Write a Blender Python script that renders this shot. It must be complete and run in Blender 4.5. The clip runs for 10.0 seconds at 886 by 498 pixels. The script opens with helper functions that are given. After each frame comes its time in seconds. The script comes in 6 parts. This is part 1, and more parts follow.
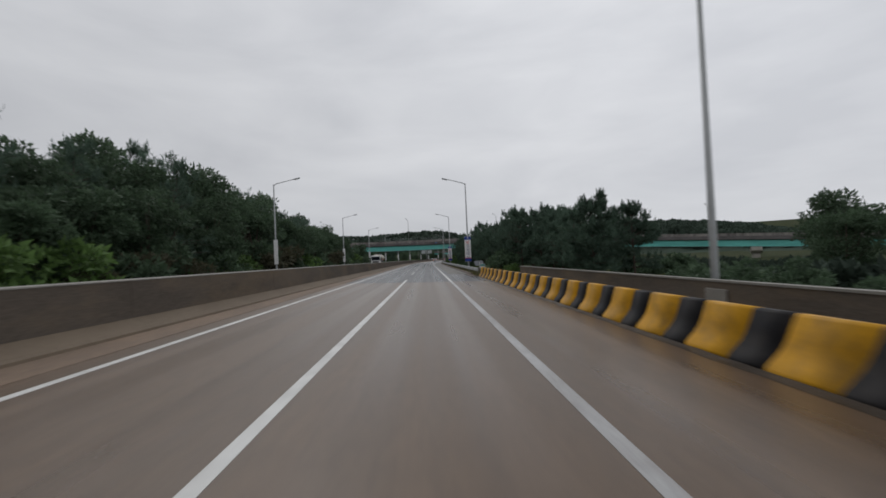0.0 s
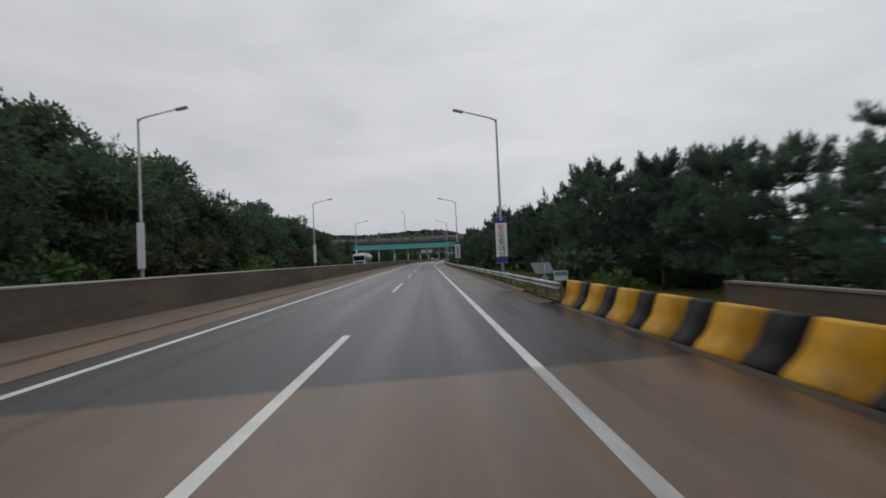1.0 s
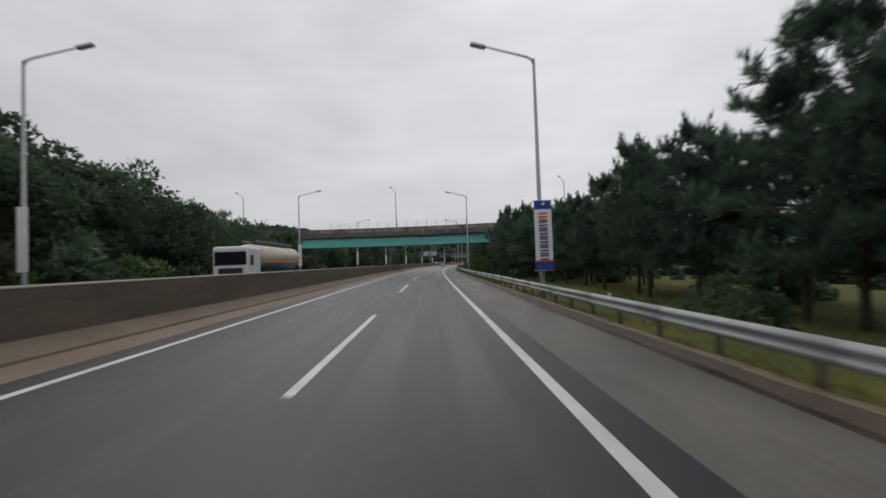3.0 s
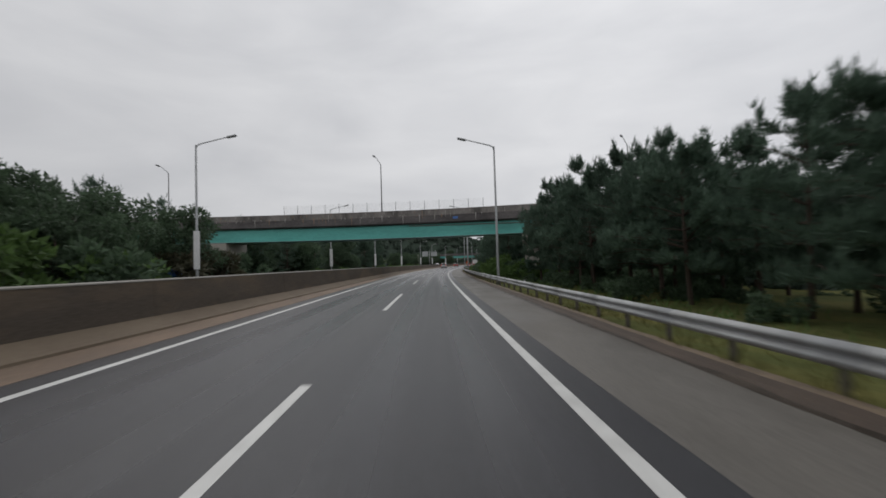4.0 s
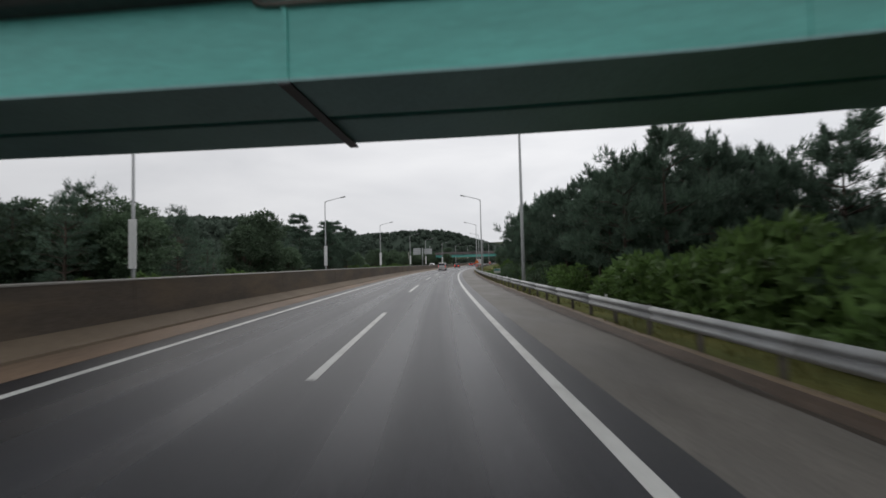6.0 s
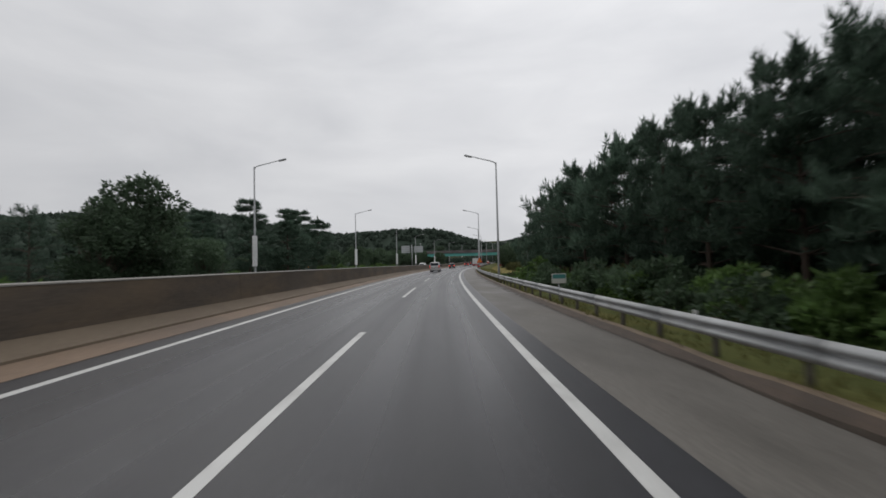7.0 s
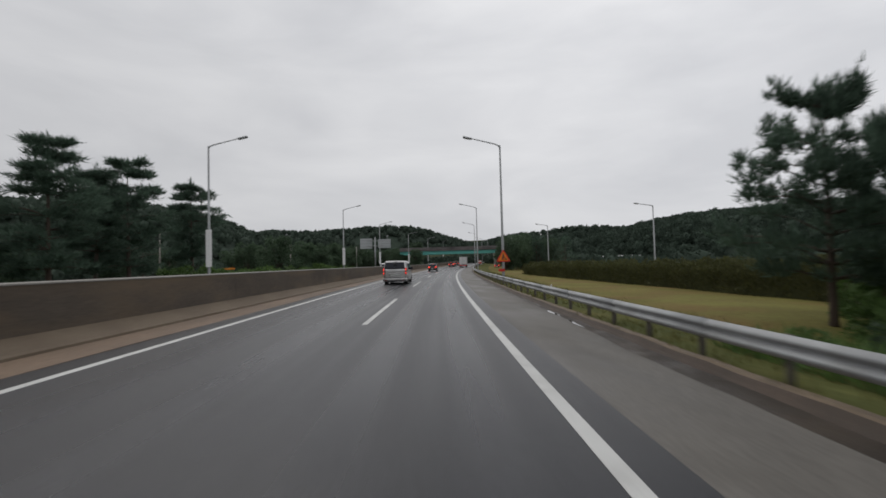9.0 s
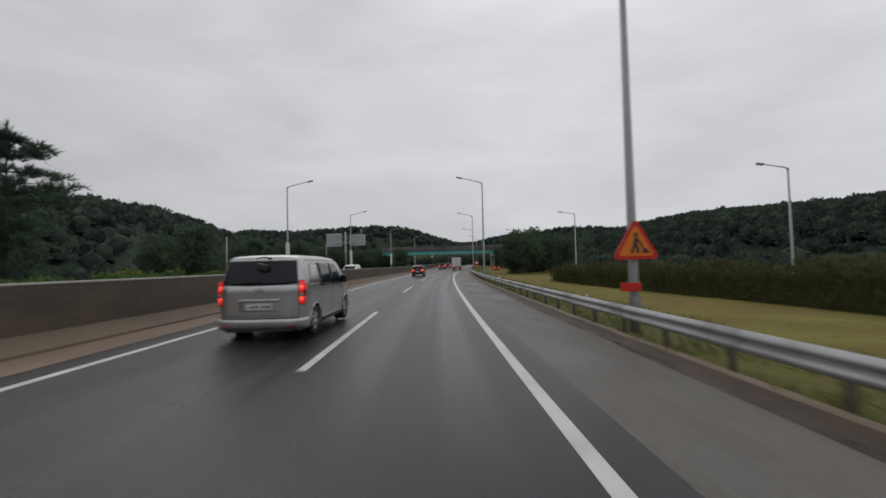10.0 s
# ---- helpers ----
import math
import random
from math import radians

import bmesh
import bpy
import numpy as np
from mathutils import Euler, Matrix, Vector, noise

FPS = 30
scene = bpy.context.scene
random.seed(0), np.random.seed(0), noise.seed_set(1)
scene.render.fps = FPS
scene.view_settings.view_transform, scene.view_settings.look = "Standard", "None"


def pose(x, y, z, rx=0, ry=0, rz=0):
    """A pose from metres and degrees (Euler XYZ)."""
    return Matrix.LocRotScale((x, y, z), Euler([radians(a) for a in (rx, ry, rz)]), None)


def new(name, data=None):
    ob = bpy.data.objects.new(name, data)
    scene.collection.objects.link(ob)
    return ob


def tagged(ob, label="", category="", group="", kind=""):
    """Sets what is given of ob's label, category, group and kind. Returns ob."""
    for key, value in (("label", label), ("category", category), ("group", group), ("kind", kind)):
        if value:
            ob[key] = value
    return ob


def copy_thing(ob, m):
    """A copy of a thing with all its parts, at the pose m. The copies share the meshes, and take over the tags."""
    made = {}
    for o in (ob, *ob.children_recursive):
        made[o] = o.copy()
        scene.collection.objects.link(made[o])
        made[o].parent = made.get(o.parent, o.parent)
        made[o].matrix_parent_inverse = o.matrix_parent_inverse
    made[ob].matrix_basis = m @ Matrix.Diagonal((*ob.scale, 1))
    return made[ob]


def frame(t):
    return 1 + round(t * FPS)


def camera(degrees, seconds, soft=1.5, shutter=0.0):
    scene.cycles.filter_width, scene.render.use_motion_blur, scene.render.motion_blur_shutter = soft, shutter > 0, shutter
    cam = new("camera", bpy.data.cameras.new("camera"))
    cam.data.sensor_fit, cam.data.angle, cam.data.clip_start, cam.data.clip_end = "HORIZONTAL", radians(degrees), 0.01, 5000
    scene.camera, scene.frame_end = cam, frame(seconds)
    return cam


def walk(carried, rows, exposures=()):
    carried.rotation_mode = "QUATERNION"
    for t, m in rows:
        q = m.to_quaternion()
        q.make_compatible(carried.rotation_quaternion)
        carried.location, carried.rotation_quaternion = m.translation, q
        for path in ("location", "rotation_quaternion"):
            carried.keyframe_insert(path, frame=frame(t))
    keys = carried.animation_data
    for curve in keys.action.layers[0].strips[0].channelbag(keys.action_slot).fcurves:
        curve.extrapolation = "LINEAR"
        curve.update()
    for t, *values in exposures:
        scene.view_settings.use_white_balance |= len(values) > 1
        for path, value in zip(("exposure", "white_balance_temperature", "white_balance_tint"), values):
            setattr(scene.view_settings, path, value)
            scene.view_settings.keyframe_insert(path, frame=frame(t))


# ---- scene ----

# ---- the line of the road: curvature along it, and places beside it ----
BEND_S = [-60, 30, 70, 110, 150, 190, 230, 270, 310, 350, 400, 600, 700, 1400]
BEND_K = [1e-06, 3e-06, -4.5e-05, 3.1e-05, 0.000353, 0.000807, 0.001, 0.000912, 0.000861, 0.000868, 0.000868, 0.000868, 0.0003, 0.0]
CROSSFALL, EYE, LENS = 0.0385, 1.744, 92.12
JOINT_S, JOINT_SKEW, SOLID_END, DASH_0, DASH_LEN = 51.4, 0.27, 55.0, 5.6, 8.8
MED_U, MED_H, FOOT_U = -7.45, 1.25, -6.75
BAR_U, BAR_H, BAR_END, STRIPE_Y, STRIPE_B = 5.03, 0.93, 61.0, 1.19, 0.8
BACK_U, BACK_H, BACK_END = 8.2, 1.05, 56.5
RAIL_U, RAIL_H, RAIL_S, POST_STEP = 5.05, 0.84, 61.0, 2.0
LAWN_S = 262.0
POLE_S = [32.2, 75.7, 120.6, 164.3, 206.8, 245.7, 289.5, 330.4, 367.0, 409.0, 451.0, 493.0]
SHOULDER_S = 67.9



def _line():
    s = np.arange(-140.0, 1401.0, 1.0)
    th = np.cumsum(np.interp(s, BEND_S, BEND_K))
    th -= np.interp(0, s, th)
    x, y = np.cumsum(np.sin(th)), np.cumsum(np.cos(th))
    return s, th, x - np.interp(0, s, x), y - np.interp(0, s, y)


LINE = _line()


def heading(s):
    return float(np.interp(s, LINE[0], LINE[1]))


def fall(u):
    """Height of the carriageway's surface: it falls to the outer side of each carriageway."""
    return -CROSSFALL * u if u > -7.9 else CROSSFALL * 7.9 + CROSSFALL * (u + 7.9)


def at(s, u, z=0.0):
    """The place s metres along the road, u metres to its right, z above the road's surface there."""
    th = heading(s)
    return Vector((float(np.interp(s, LINE[0], LINE[2])) + u * math.cos(th),
                   float(np.interp(s, LINE[0], LINE[3])) - u * math.sin(th), z + fall(u) + 0.00007 * max(0.0, s - 330.0) ** 2))


def spot(s, u, z=0.0, turn=0.0):
    """A pose at a place beside the road, its y along the road (turned left by turn degrees)."""
    return Matrix.Translation(at(s, u, z)) @ Matrix.Rotation(-heading(s) + radians(turn), 4, "Z")


# ---- camera and its walk: seconds, metres along, metres right, yaw, pitch, roll ----
cam = camera(LENS, 10.0, soft=1.65, shutter=0.22)
WALK = [
    (0.0, 18.87, 0.060, -2.044, 1.279, 2.552),
    (0.5, 31.97, 0.062, -2.067, 1.195, 2.549),
    (1.0, 45.11, 0.120, -2.030, 1.258, 2.555),
    (1.5, 58.40, 0.165, -1.994, 1.520, 2.330),
    (2.0, 71.97, 0.185, -1.883, 1.623, 2.177),
    (2.5, 85.81, 0.140, -1.747, 1.703, 2.057),
    (2.7, 91.39, 0.133, -1.669, 1.772, 2.011),
    (3.8, 122.83, 0.048, -1.628, 1.924, 1.824),
    (4.0, 128.19, 0.043, -1.570, 2.008, 1.810),
    (4.5, 141.31, 0.085, -1.406, 1.944, 1.685),
    (5.0, 154.21, 0.091, -1.334, 1.974, 1.601),
    (5.5, 166.84, 0.086, -1.160, 1.972, 1.487),
    (6.0, 179.18, 0.095, -1.099, 2.030, 1.441),
    (6.2, 184.09, 0.090, -1.096, 1.992, 1.426),
    (7.3, 211.03, 0.106, -1.084, 1.973, 1.426),
    (7.5, 216.02, 0.109, -1.118, 1.968, 1.436),
    (8.0, 228.56, 0.143, -1.161, 1.920, 1.421),
    (8.5, 241.05, 0.202, -1.132, 1.931, 1.427),
    (9.0, 253.53, 0.256, -1.275, 1.956, 1.418),
    (9.5, 266.08, 0.305, -1.444, 2.032, 1.420),
    (10.0, 278.58, 0.383, -1.487, 2.176, 1.360),
]
rows = []
for t, s, u, yaw, pitch, roll in WALK:
    p = at(s, u, EYE)
    rows.append((t, pose(p.x, p.y, p.z, 90 + pitch, roll, yaw - math.degrees(heading(s)))))
walk(cam, rows, exposures=[(0.0, -0.02, 6330, 10), (1.0, -0.02, 6330, 10), (1.5, -0.04, 6050, 10), (2.0, 0.09, 6330, 10), (2.5, 0.09, 6430, 10), (4.0, 0.05, 6440, 10), (5.0, 0.12, 6450, 10), (5.5, 0.27, 6450, 10), (6.0, 0.33, 6450, 10), (6.4, 0.3, 6450, 10), (7.4, 0.07, 6430, 10), (8.7, 0.1, 6450, 10), (9.2, -0.01, 6450, 10), (9.5, -0.09, 6450, 10), (10.0, -0.05, 6450, 10)])

# ---- world and light: a wet, overcast day ----
world = bpy.data.worlds.new("overcast")
scene.world = world
world.use_nodes = True
wn, wl = world.node_tree.nodes, world.node_tree.links
wn.clear()


def wnode(kind, **kw):
    n = wn.new(kind)
    for k, v in kw.items():
        n.inputs[k].default_value = v
    return n


sky = wn.new("ShaderNodeTexSky")
sky.sky_type, sky.sun_disc = "NISHITA", False
sky.sun_elevation, sky.sun_rotation = radians(48), radians(200)
grey = wnode("ShaderNodeHueSaturation", Saturation=0.12, Value=0.1)
wl.new(sky.outputs[0], grey.inputs["Color"])
coord = wn.new("ShaderNodeTexCoord")
squash = wn.new("ShaderNodeMapping")
squash.inputs["Scale"].default_value = (1.0, 1.0, 3.2)
wl.new(coord.outputs["Generated"], squash.inputs["Vector"])
cloud = wnode("ShaderNodeTexNoise", Scale=2.3, Detail=5.0, Roughness=0.5, Distortion=0.4)
wl.new(squash.outputs[0], cloud.inputs["Vector"])
ramp = wn.new("ShaderNodeValToRGB")
ramp.color_ramp.elements[0].position, ramp.color_ramp.elements[0].color = 0.3, (0.52, 0.525, 0.545, 1)
ramp.color_ramp.elements[1].position, ramp.color_ramp.elements[1].color = 0.72, (0.68, 0.68, 0.69, 1)
wl.new(cloud.outputs["Fac"], ramp.inputs["Fac"])
# the cloud deck is a little brighter overhead than at the skyline
sep = wn.new("ShaderNodeSeparateXYZ")
wl.new(coord.outputs["Generated"], sep.inputs[0])
lift = wn.new("ShaderNodeMapRange")
lift.inputs["From Min"].default_value, lift.inputs["From Max"].default_value = 0.0, 0.5
lift.inputs["To Min"].default_value, lift.inputs["To Max"].default_value = 0.86, 1.12
wl.new(sep.outputs["Z"], lift.inputs["Value"])
deck = wn.new("ShaderNodeMix")
deck.data_type, deck.blend_type = "RGBA", "MULTIPLY"
deck.inputs["Factor"].default_value = 1.0
wl.new(ramp.outputs[0], deck.inputs["A"])
wl.new(lift.outputs[0], deck.inputs["B"])
# and thins out, brighter, to the right of the road
side = wn.new("ShaderNodeMapRange")
side.inputs["From Min"].default_value, side.inputs["From Max"].default_value = -1.0, 0.6
side.inputs["To Min"].default_value, side.inputs["To Max"].default_value = 0.74, 1.04
wl.new(sep.outputs["X"], side.inputs["Value"])
deck2 = wn.new("ShaderNodeMix")
deck2.data_type, deck2.blend_type = "RGBA", "MULTIPLY"
deck2.inputs["Factor"].default_value = 1.0
wl.new(deck.outputs["Result"], deck2.inputs["A"])
wl.new(side.outputs[0], deck2.inputs["B"])
mixw = wn.new("ShaderNodeMix")
mixw.data_type = "RGBA"
mixw.inputs["Factor"].default_value = 0.92
wl.new(grey.outputs[0], mixw.inputs["A"])
wl.new(deck2.outputs["Result"], mixw.inputs["B"])
back = wnode("ShaderNodeBackground", Strength=1.14)
wl.new(mixw.outputs["Result"], back.inputs["Color"])
wl.new(back.outputs[0], wn.new("ShaderNodeOutputWorld").inputs[0])
sun = new("sun", bpy.data.lights.new("sun", "SUN"))
sun.data.energy, sun.data.angle, sun.data.color = 0.6, radians(40), (1.0, 0.97, 0.93)
sun.matrix_world = pose(0, 0, 60, 42, 0, 200)


# ---- materials ----
def mat(name, colour, rough=0.6, metal=0.0, spec=0.5, vary=0.15, scale=3.0, fine=40.0, bump=0.1, bump_scale=60.0,
        stain=None, stain_amount=0.0, stain_scale=0.6, stretch=(1, 1, 1), random_piece=0.0, emit=None, emit_strength=0.0, rough_vary=0.0, coat=0.0, space="Object", leaf=0.0, tracks=0.0):
    """A surface with broad and fine variation of colour, stains, relief and gloss."""
    m = bpy.data.materials.new(name)
    m.use_nodes = True
    n, l = m.node_tree.nodes, m.node_tree.links
    b = n["Principled BSDF"]
    b.inputs["Metallic"].default_value, b.inputs["Roughness"].default_value = metal, rough
    b.inputs["Specular IOR Level"].default_value = spec
    b.inputs["Coat Weight"].default_value = coat
    b.inputs["Coat Roughness"].default_value = 0.06
    tc = n.new("ShaderNodeTexCoord")
    if space == "World":
        place = n.new("ShaderNodeNewGeometry").outputs["Position"]
    else:
        place = tc.outputs["Object"]
    mp = n.new("ShaderNodeMapping")
    mp.inputs["Scale"].default_value = stretch
    l.new(place, mp.inputs["Vector"])
    big = n.new("ShaderNodeTexNoise")
    big.inputs["Scale"].default_value, big.inputs["Detail"].default_value = scale, 6
    l.new(mp.outputs[0], big.inputs["Vector"])
    small = n.new("ShaderNodeTexNoise")
    small.inputs["Scale"].default_value, small.inputs["Detail"].default_value = fine, 4
    l.new(mp.outputs[0], small.inputs["Vector"])
    add = n.new("ShaderNodeMath")
    add.operation = "ADD"
    l.new(big.outputs["Fac"], add.inputs[0])
    l.new(small.outputs["Fac"], add.inputs[1])
    rng = n.new("ShaderNodeMapRange")
    rng.inputs["From Min"].default_value, rng.inputs["From Max"].default_value = 0.6, 1.4
    rng.inputs["To Min"].default_value, rng.inputs["To Max"].default_value = 1 - vary, 1 + vary
    l.new(add.outputs[0], rng.inputs["Value"])
    mul = n.new("ShaderNodeMix")
    mul.data_type, mul.blend_type = "RGBA", "MULTIPLY"
    mul.inputs["Factor"].default_value = 1
    mul.inputs["A"].default_value = (*colour, 1)
    out = rng.outputs[0]
    if random_piece:
        info = n.new("ShaderNodeObjectInfo")
        geo = n.new("ShaderNodeNewGeometry")
        isl = n.new("ShaderNodeMath")
        isl.operation = "ADD"
        l.new(info.outputs["Random"], isl.inputs[0])
        l.new(geo.outputs["Random Per Island"], isl.inputs[1])
        pr = n.new("ShaderNodeMapRange")
        pr.inputs["From Max"].default_value = 2.0
        pr.inputs["To Min"].default_value, pr.inputs["To Max"].default_value = 1 - random_piece, 1 + random_piece
        l.new(isl.outputs[0], pr.inputs["Value"])
        pm = n.new("ShaderNodeMath")
        pm.operation = "MULTIPLY"
        l.new(out, pm.inputs[0])
        l.new(pr.outputs[0], pm.inputs[1])
        out = pm.outputs[0]
    l.new(out, mul.inputs["B"])
    col = mul.outputs["Result"]
    if stain:
        st = n.new("ShaderNodeTexNoise")
        st.inputs["Scale"].default_value, st.inputs["Detail"].default_value, st.inputs["Roughness"].default_value = stain_scale, 8, 0.65
        l.new(mp.outputs[0], st.inputs["Vector"])
        sr = n.new("ShaderNodeMapRange")
        sr.inputs["From Min"].default_value, sr.inputs["From Max"].default_value = 0.45, 0.72
        sr.inputs["To Max"].default_value = stain_amount
        l.new(st.outputs["Fac"], sr.inputs["Value"])
        sm = n.new("ShaderNodeMix")
        sm.data_type = "RGBA"
        sm.inputs["B"].default_value = (*stain, 1)
        l.new(sr.outputs[0], sm.inputs["Factor"])
        l.new(col, sm.inputs["A"])
        col = sm.outputs["Result"]
    l.new(col, b.inputs["Base Color"])
    if rough_vary:
        rr = n.new("ShaderNodeMapRange")
        rr.inputs["From Min"].default_value, rr.inputs["From Max"].default_value = 0.3, 0.7
        rr.inputs["To Min"].default_value, rr.inputs["To Max"].default_value = max(0.02, rough - rough_vary), rough + rough_vary
        l.new(big.outputs["Fac"], rr.inputs["Value"])
        l.new(rr.outputs[0], b.inputs["Roughness"])
    if tracks:
        # wheel tracks polished and wet, with long streaks between them
        lane = n.new("ShaderNodeAttribute")
        lane.attribute_name = "across"
        way = n.new("ShaderNodeAttribute")
        way.attribute_name = "along"
        ping = n.new("ShaderNodeMath")
        ping.operation = "PINGPONG"
        l.new(lane.outputs["Fac"], ping.inputs[0])
        ping.inputs[1].default_value = 1.8
        off = n.new("ShaderNodeMath")
        off.operation = "SUBTRACT"
        l.new(ping.outputs[0], off.inputs[0])
        off.inputs[1].default_value = 0.78
        dist = n.new("ShaderNodeMath")
        dist.operation = "ABSOLUTE"
        l.new(off.outputs[0], dist.inputs[0])
        band = n.new("ShaderNodeMapRange")
        band.interpolation_type = "SMOOTHSTEP"
        band.inputs["From Min"].default_value, band.inputs["From Max"].default_value = 0.5, 0.1
        l.new(dist.outputs[0], band.inputs["Value"])
        comb = n.new("ShaderNodeCombineXYZ")
        l.new(lane.outputs["Fac"], comb.inputs[0])
        l.new(way.outputs["Fac"], comb.inputs[1])
        smap = n.new("ShaderNodeMapping")
        smap.inputs["Scale"].default_value = (2.0, 0.03, 1)
        l.new(comb.outputs[0], smap.inputs["Vector"])
        streak = n.new("ShaderNodeTexNoise")
        streak.inputs["Scale"].default_value, streak.inputs["Detail"].default_value = 1.0, 1.0
        l.new(smap.outputs[0], streak.inputs["Vector"])
        both = n.new("ShaderNodeMath")
        both.operation = "MULTIPLY_ADD"
        l.new(band.outputs[0], both.inputs[0])
        both.inputs[1].default_value = 0.55
        l.new(streak.outputs["Fac"], both.inputs[2])
        wet = n.new("ShaderNodeMapRange")
        wet.inputs["From Min"].default_value, wet.inputs["From Max"].default_value = 0.4, 1.05
        wet.inputs["To Min"].default_value, wet.inputs["To Max"].default_value = rough + tracks, max(0.08, rough - tracks)
        l.new(both.outputs[0], wet.inputs["Value"])
        mean = n.new("ShaderNodeMath")
        mean.operation = "MULTIPLY_ADD"
        l.new(big.outputs["Fac"], mean.inputs[0])
        mean.inputs[1].default_value = rough_vary * 2
        l.new(wet.outputs[0], mean.inputs[2])
        less = n.new("ShaderNodeMath")
        less.operation = "SUBTRACT"
        l.new(mean.outputs[0], less.inputs[0])
        less.inputs[1].default_value = rough_vary
        l.new(less.outputs[0], b.inputs["Roughness"])
        tone = n.new("ShaderNodeMapRange")
        tone.inputs["From Min"].default_value, tone.inputs["From Max"].default_value = 0.3, 0.75
        tone.inputs["To Min"].default_value, tone.inputs["To Max"].default_value = 1.14, 0.84
        l.new(streak.outputs["Fac"], tone.inputs["Value"])
        tint = n.new("ShaderNodeMix")
        tint.data_type, tint.blend_type = "RGBA", "MULTIPLY"
        tint.inputs["Factor"].default_value = 1
        l.new(col, tint.inputs["A"])
        l.new(tone.outputs[0], tint.inputs["B"])
        l.new(tint.outputs["Result"], b.inputs["Base Color"])
    if bump:
        bn = n.new("ShaderNodeTexNoise")
        bn.inputs["Scale"].default_value, bn.inputs["Detail"].default_value = bump_scale, 3
        l.new(mp.outputs[0], bn.inputs["Vector"])
        bp = n.new("ShaderNodeBump")
        bp.inputs["Strength"].default_value, bp.inputs["Distance"].default_value = bump, 0.02
        l.new(bn.outputs["Fac"], bp.inputs["Height"])
        l.new(bp.outputs[0], b.inputs["Normal"])
    if leaf:
        tr = n.new("ShaderNodeBsdfTranslucent")
        l.new(col, tr.inputs["Color"])
        mx = n.new("ShaderNodeMixShader")
        mx.inputs[0].default_value = leaf
        l.new(b.outputs[0], mx.inputs[1])
        l.new(tr.outputs[0], mx.inputs[2])
        l.new(mx.outputs[0], n["Material Output"].inputs["Surface"])
    if emit:
        b.inputs["Emission Color"].default_value = (*emit, 1)
        b.inputs["Emission Strength"].default_value = emit_strength
    return m


ASPHALT = mat("wet_asphalt", (0.023, 0.023, 0.027), 0.3, spec=0.245, vary=0.3, scale=0.35, fine=14, bump=0.25, bump_scale=120, stretch=(1, 0.22, 1), rough_vary=0.06, tracks=0.06, stain=(0.028, 0.027, 0.027), stain_amount=0.6, stain_scale=0.3)
CONCRETE_ROAD = mat("wet_concrete_road", (0.1, 0.066, 0.041), 0.33, spec=0.33, vary=0.22, scale=0.3, fine=9, bump=0.15, bump_scale=90, stretch=(1, 0.25, 1), rough_vary=0.06, tracks=0.05, stain=(0.1, 0.07, 0.05), stain_amount=0.6, stain_scale=0.25)
SHOULDER = mat("shoulder_concrete", (0.122, 0.113, 0.1), 0.55, spec=0.25, vary=0.32, scale=0.6, fine=18, bump=0.2, bump_scale=90, stretch=(1, 0.4, 1), stain=(0.06, 0.054, 0.046), stain_amount=0.7, stain_scale=0.45, rough_vary=0.14)
# two stained browns for the kerb: a paler one on top, a darker below
KERB_TOP = mat("pale_kerb_top", (0.15, 0.108, 0.068), 0.7, vary=0.35, scale=1.3, fine=20, bump=0.5, bump_scale=30, stain=(0.08, 0.058, 0.04), stain_amount=0.7, stain_scale=1.0)
KERB = mat("dark_kerb", (0.062, 0.042, 0.029), 0.75, vary=0.4, scale=1.2, fine=20, bump=0.5, bump_scale=30, stain=(0.035, 0.028, 0.02), stain_amount=0.7, stain_scale=1.1)
GRIT = mat("washed_up_grit", (0.15, 0.1, 0.063), 0.75, vary=0.35, scale=0.8, fine=14, bump=0.5, bump_scale=30, stain=(0.08, 0.055, 0.038), stain_amount=0.6, stain_scale=0.6, stretch=(1, 0.4, 1))
MUD = mat("bare_brown_mud", (0.07, 0.042, 0.024), 0.6, spec=0.3, vary=0.4, scale=1.5, fine=14, bump=0.7, bump_scale=20, stain=(0.025, 0.017, 0.012), stain_amount=0.9, stain_scale=0.7, rough_vary=0.15)
SILT = mat("damp_silt", (0.033, 0.025, 0.018), 0.5, spec=0.3, vary=0.35, scale=1.2, fine=12, bump=0.5, bump_scale=40, stain=(0.085, 0.065, 0.048), stain_amount=0.6, stain_scale=0.7, rough_vary=0.2)
PAINT = mat("white_road_paint", (0.54, 0.54, 0.52), 0.5, vary=0.12, scale=1.2, fine=30, bump=0.2, bump_scale=120, stain=(0.25, 0.24, 0.23), stain_amount=0.5, stain_scale=1.4)
PAINT_WORN = mat("scuffed_road_paint", (0.33, 0.33, 0.33), 0.45, vary=0.25, scale=1.2, fine=24, bump=0.2, bump_scale=120, stain=(0.14, 0.12, 0.1), stain_amount=0.75, stain_scale=1.1, stretch=(1, 0.25, 1))
WALL = mat("median_concrete", (0.088, 0.073, 0.059), 0.75, spec=0.2, vary=0.42, scale=0.45, fine=14, bump=0.25, bump_scale=40, stain=(0.165, 0.122, 0.08), stain_amount=0.75, stain_scale=0.5, stretch=(1, 0.5, 2))
COPING = mat("pale_coping", (0.19, 0.18, 0.16), 0.7, vary=0.2, scale=1, fine=14, bump=0.2)
FOOT = mat("barrier_foot_concrete", (0.155, 0.122, 0.088), 0.75, spec=0.2, vary=0.22, scale=0.7, fine=12, bump=0.3, bump_scale=40, stain=(0.12, 0.09, 0.065), stain_amount=0.7, stain_scale=0.6)
YELLOW = mat("yellow_barrier_paint", (0.56, 0.285, 0.012), 0.55, spec=0.25, vary=0.15, scale=1.5, fine=14, bump=0.15, stain=(0.16, 0.1, 0.035), stain_amount=0.8, stain_scale=1.3)
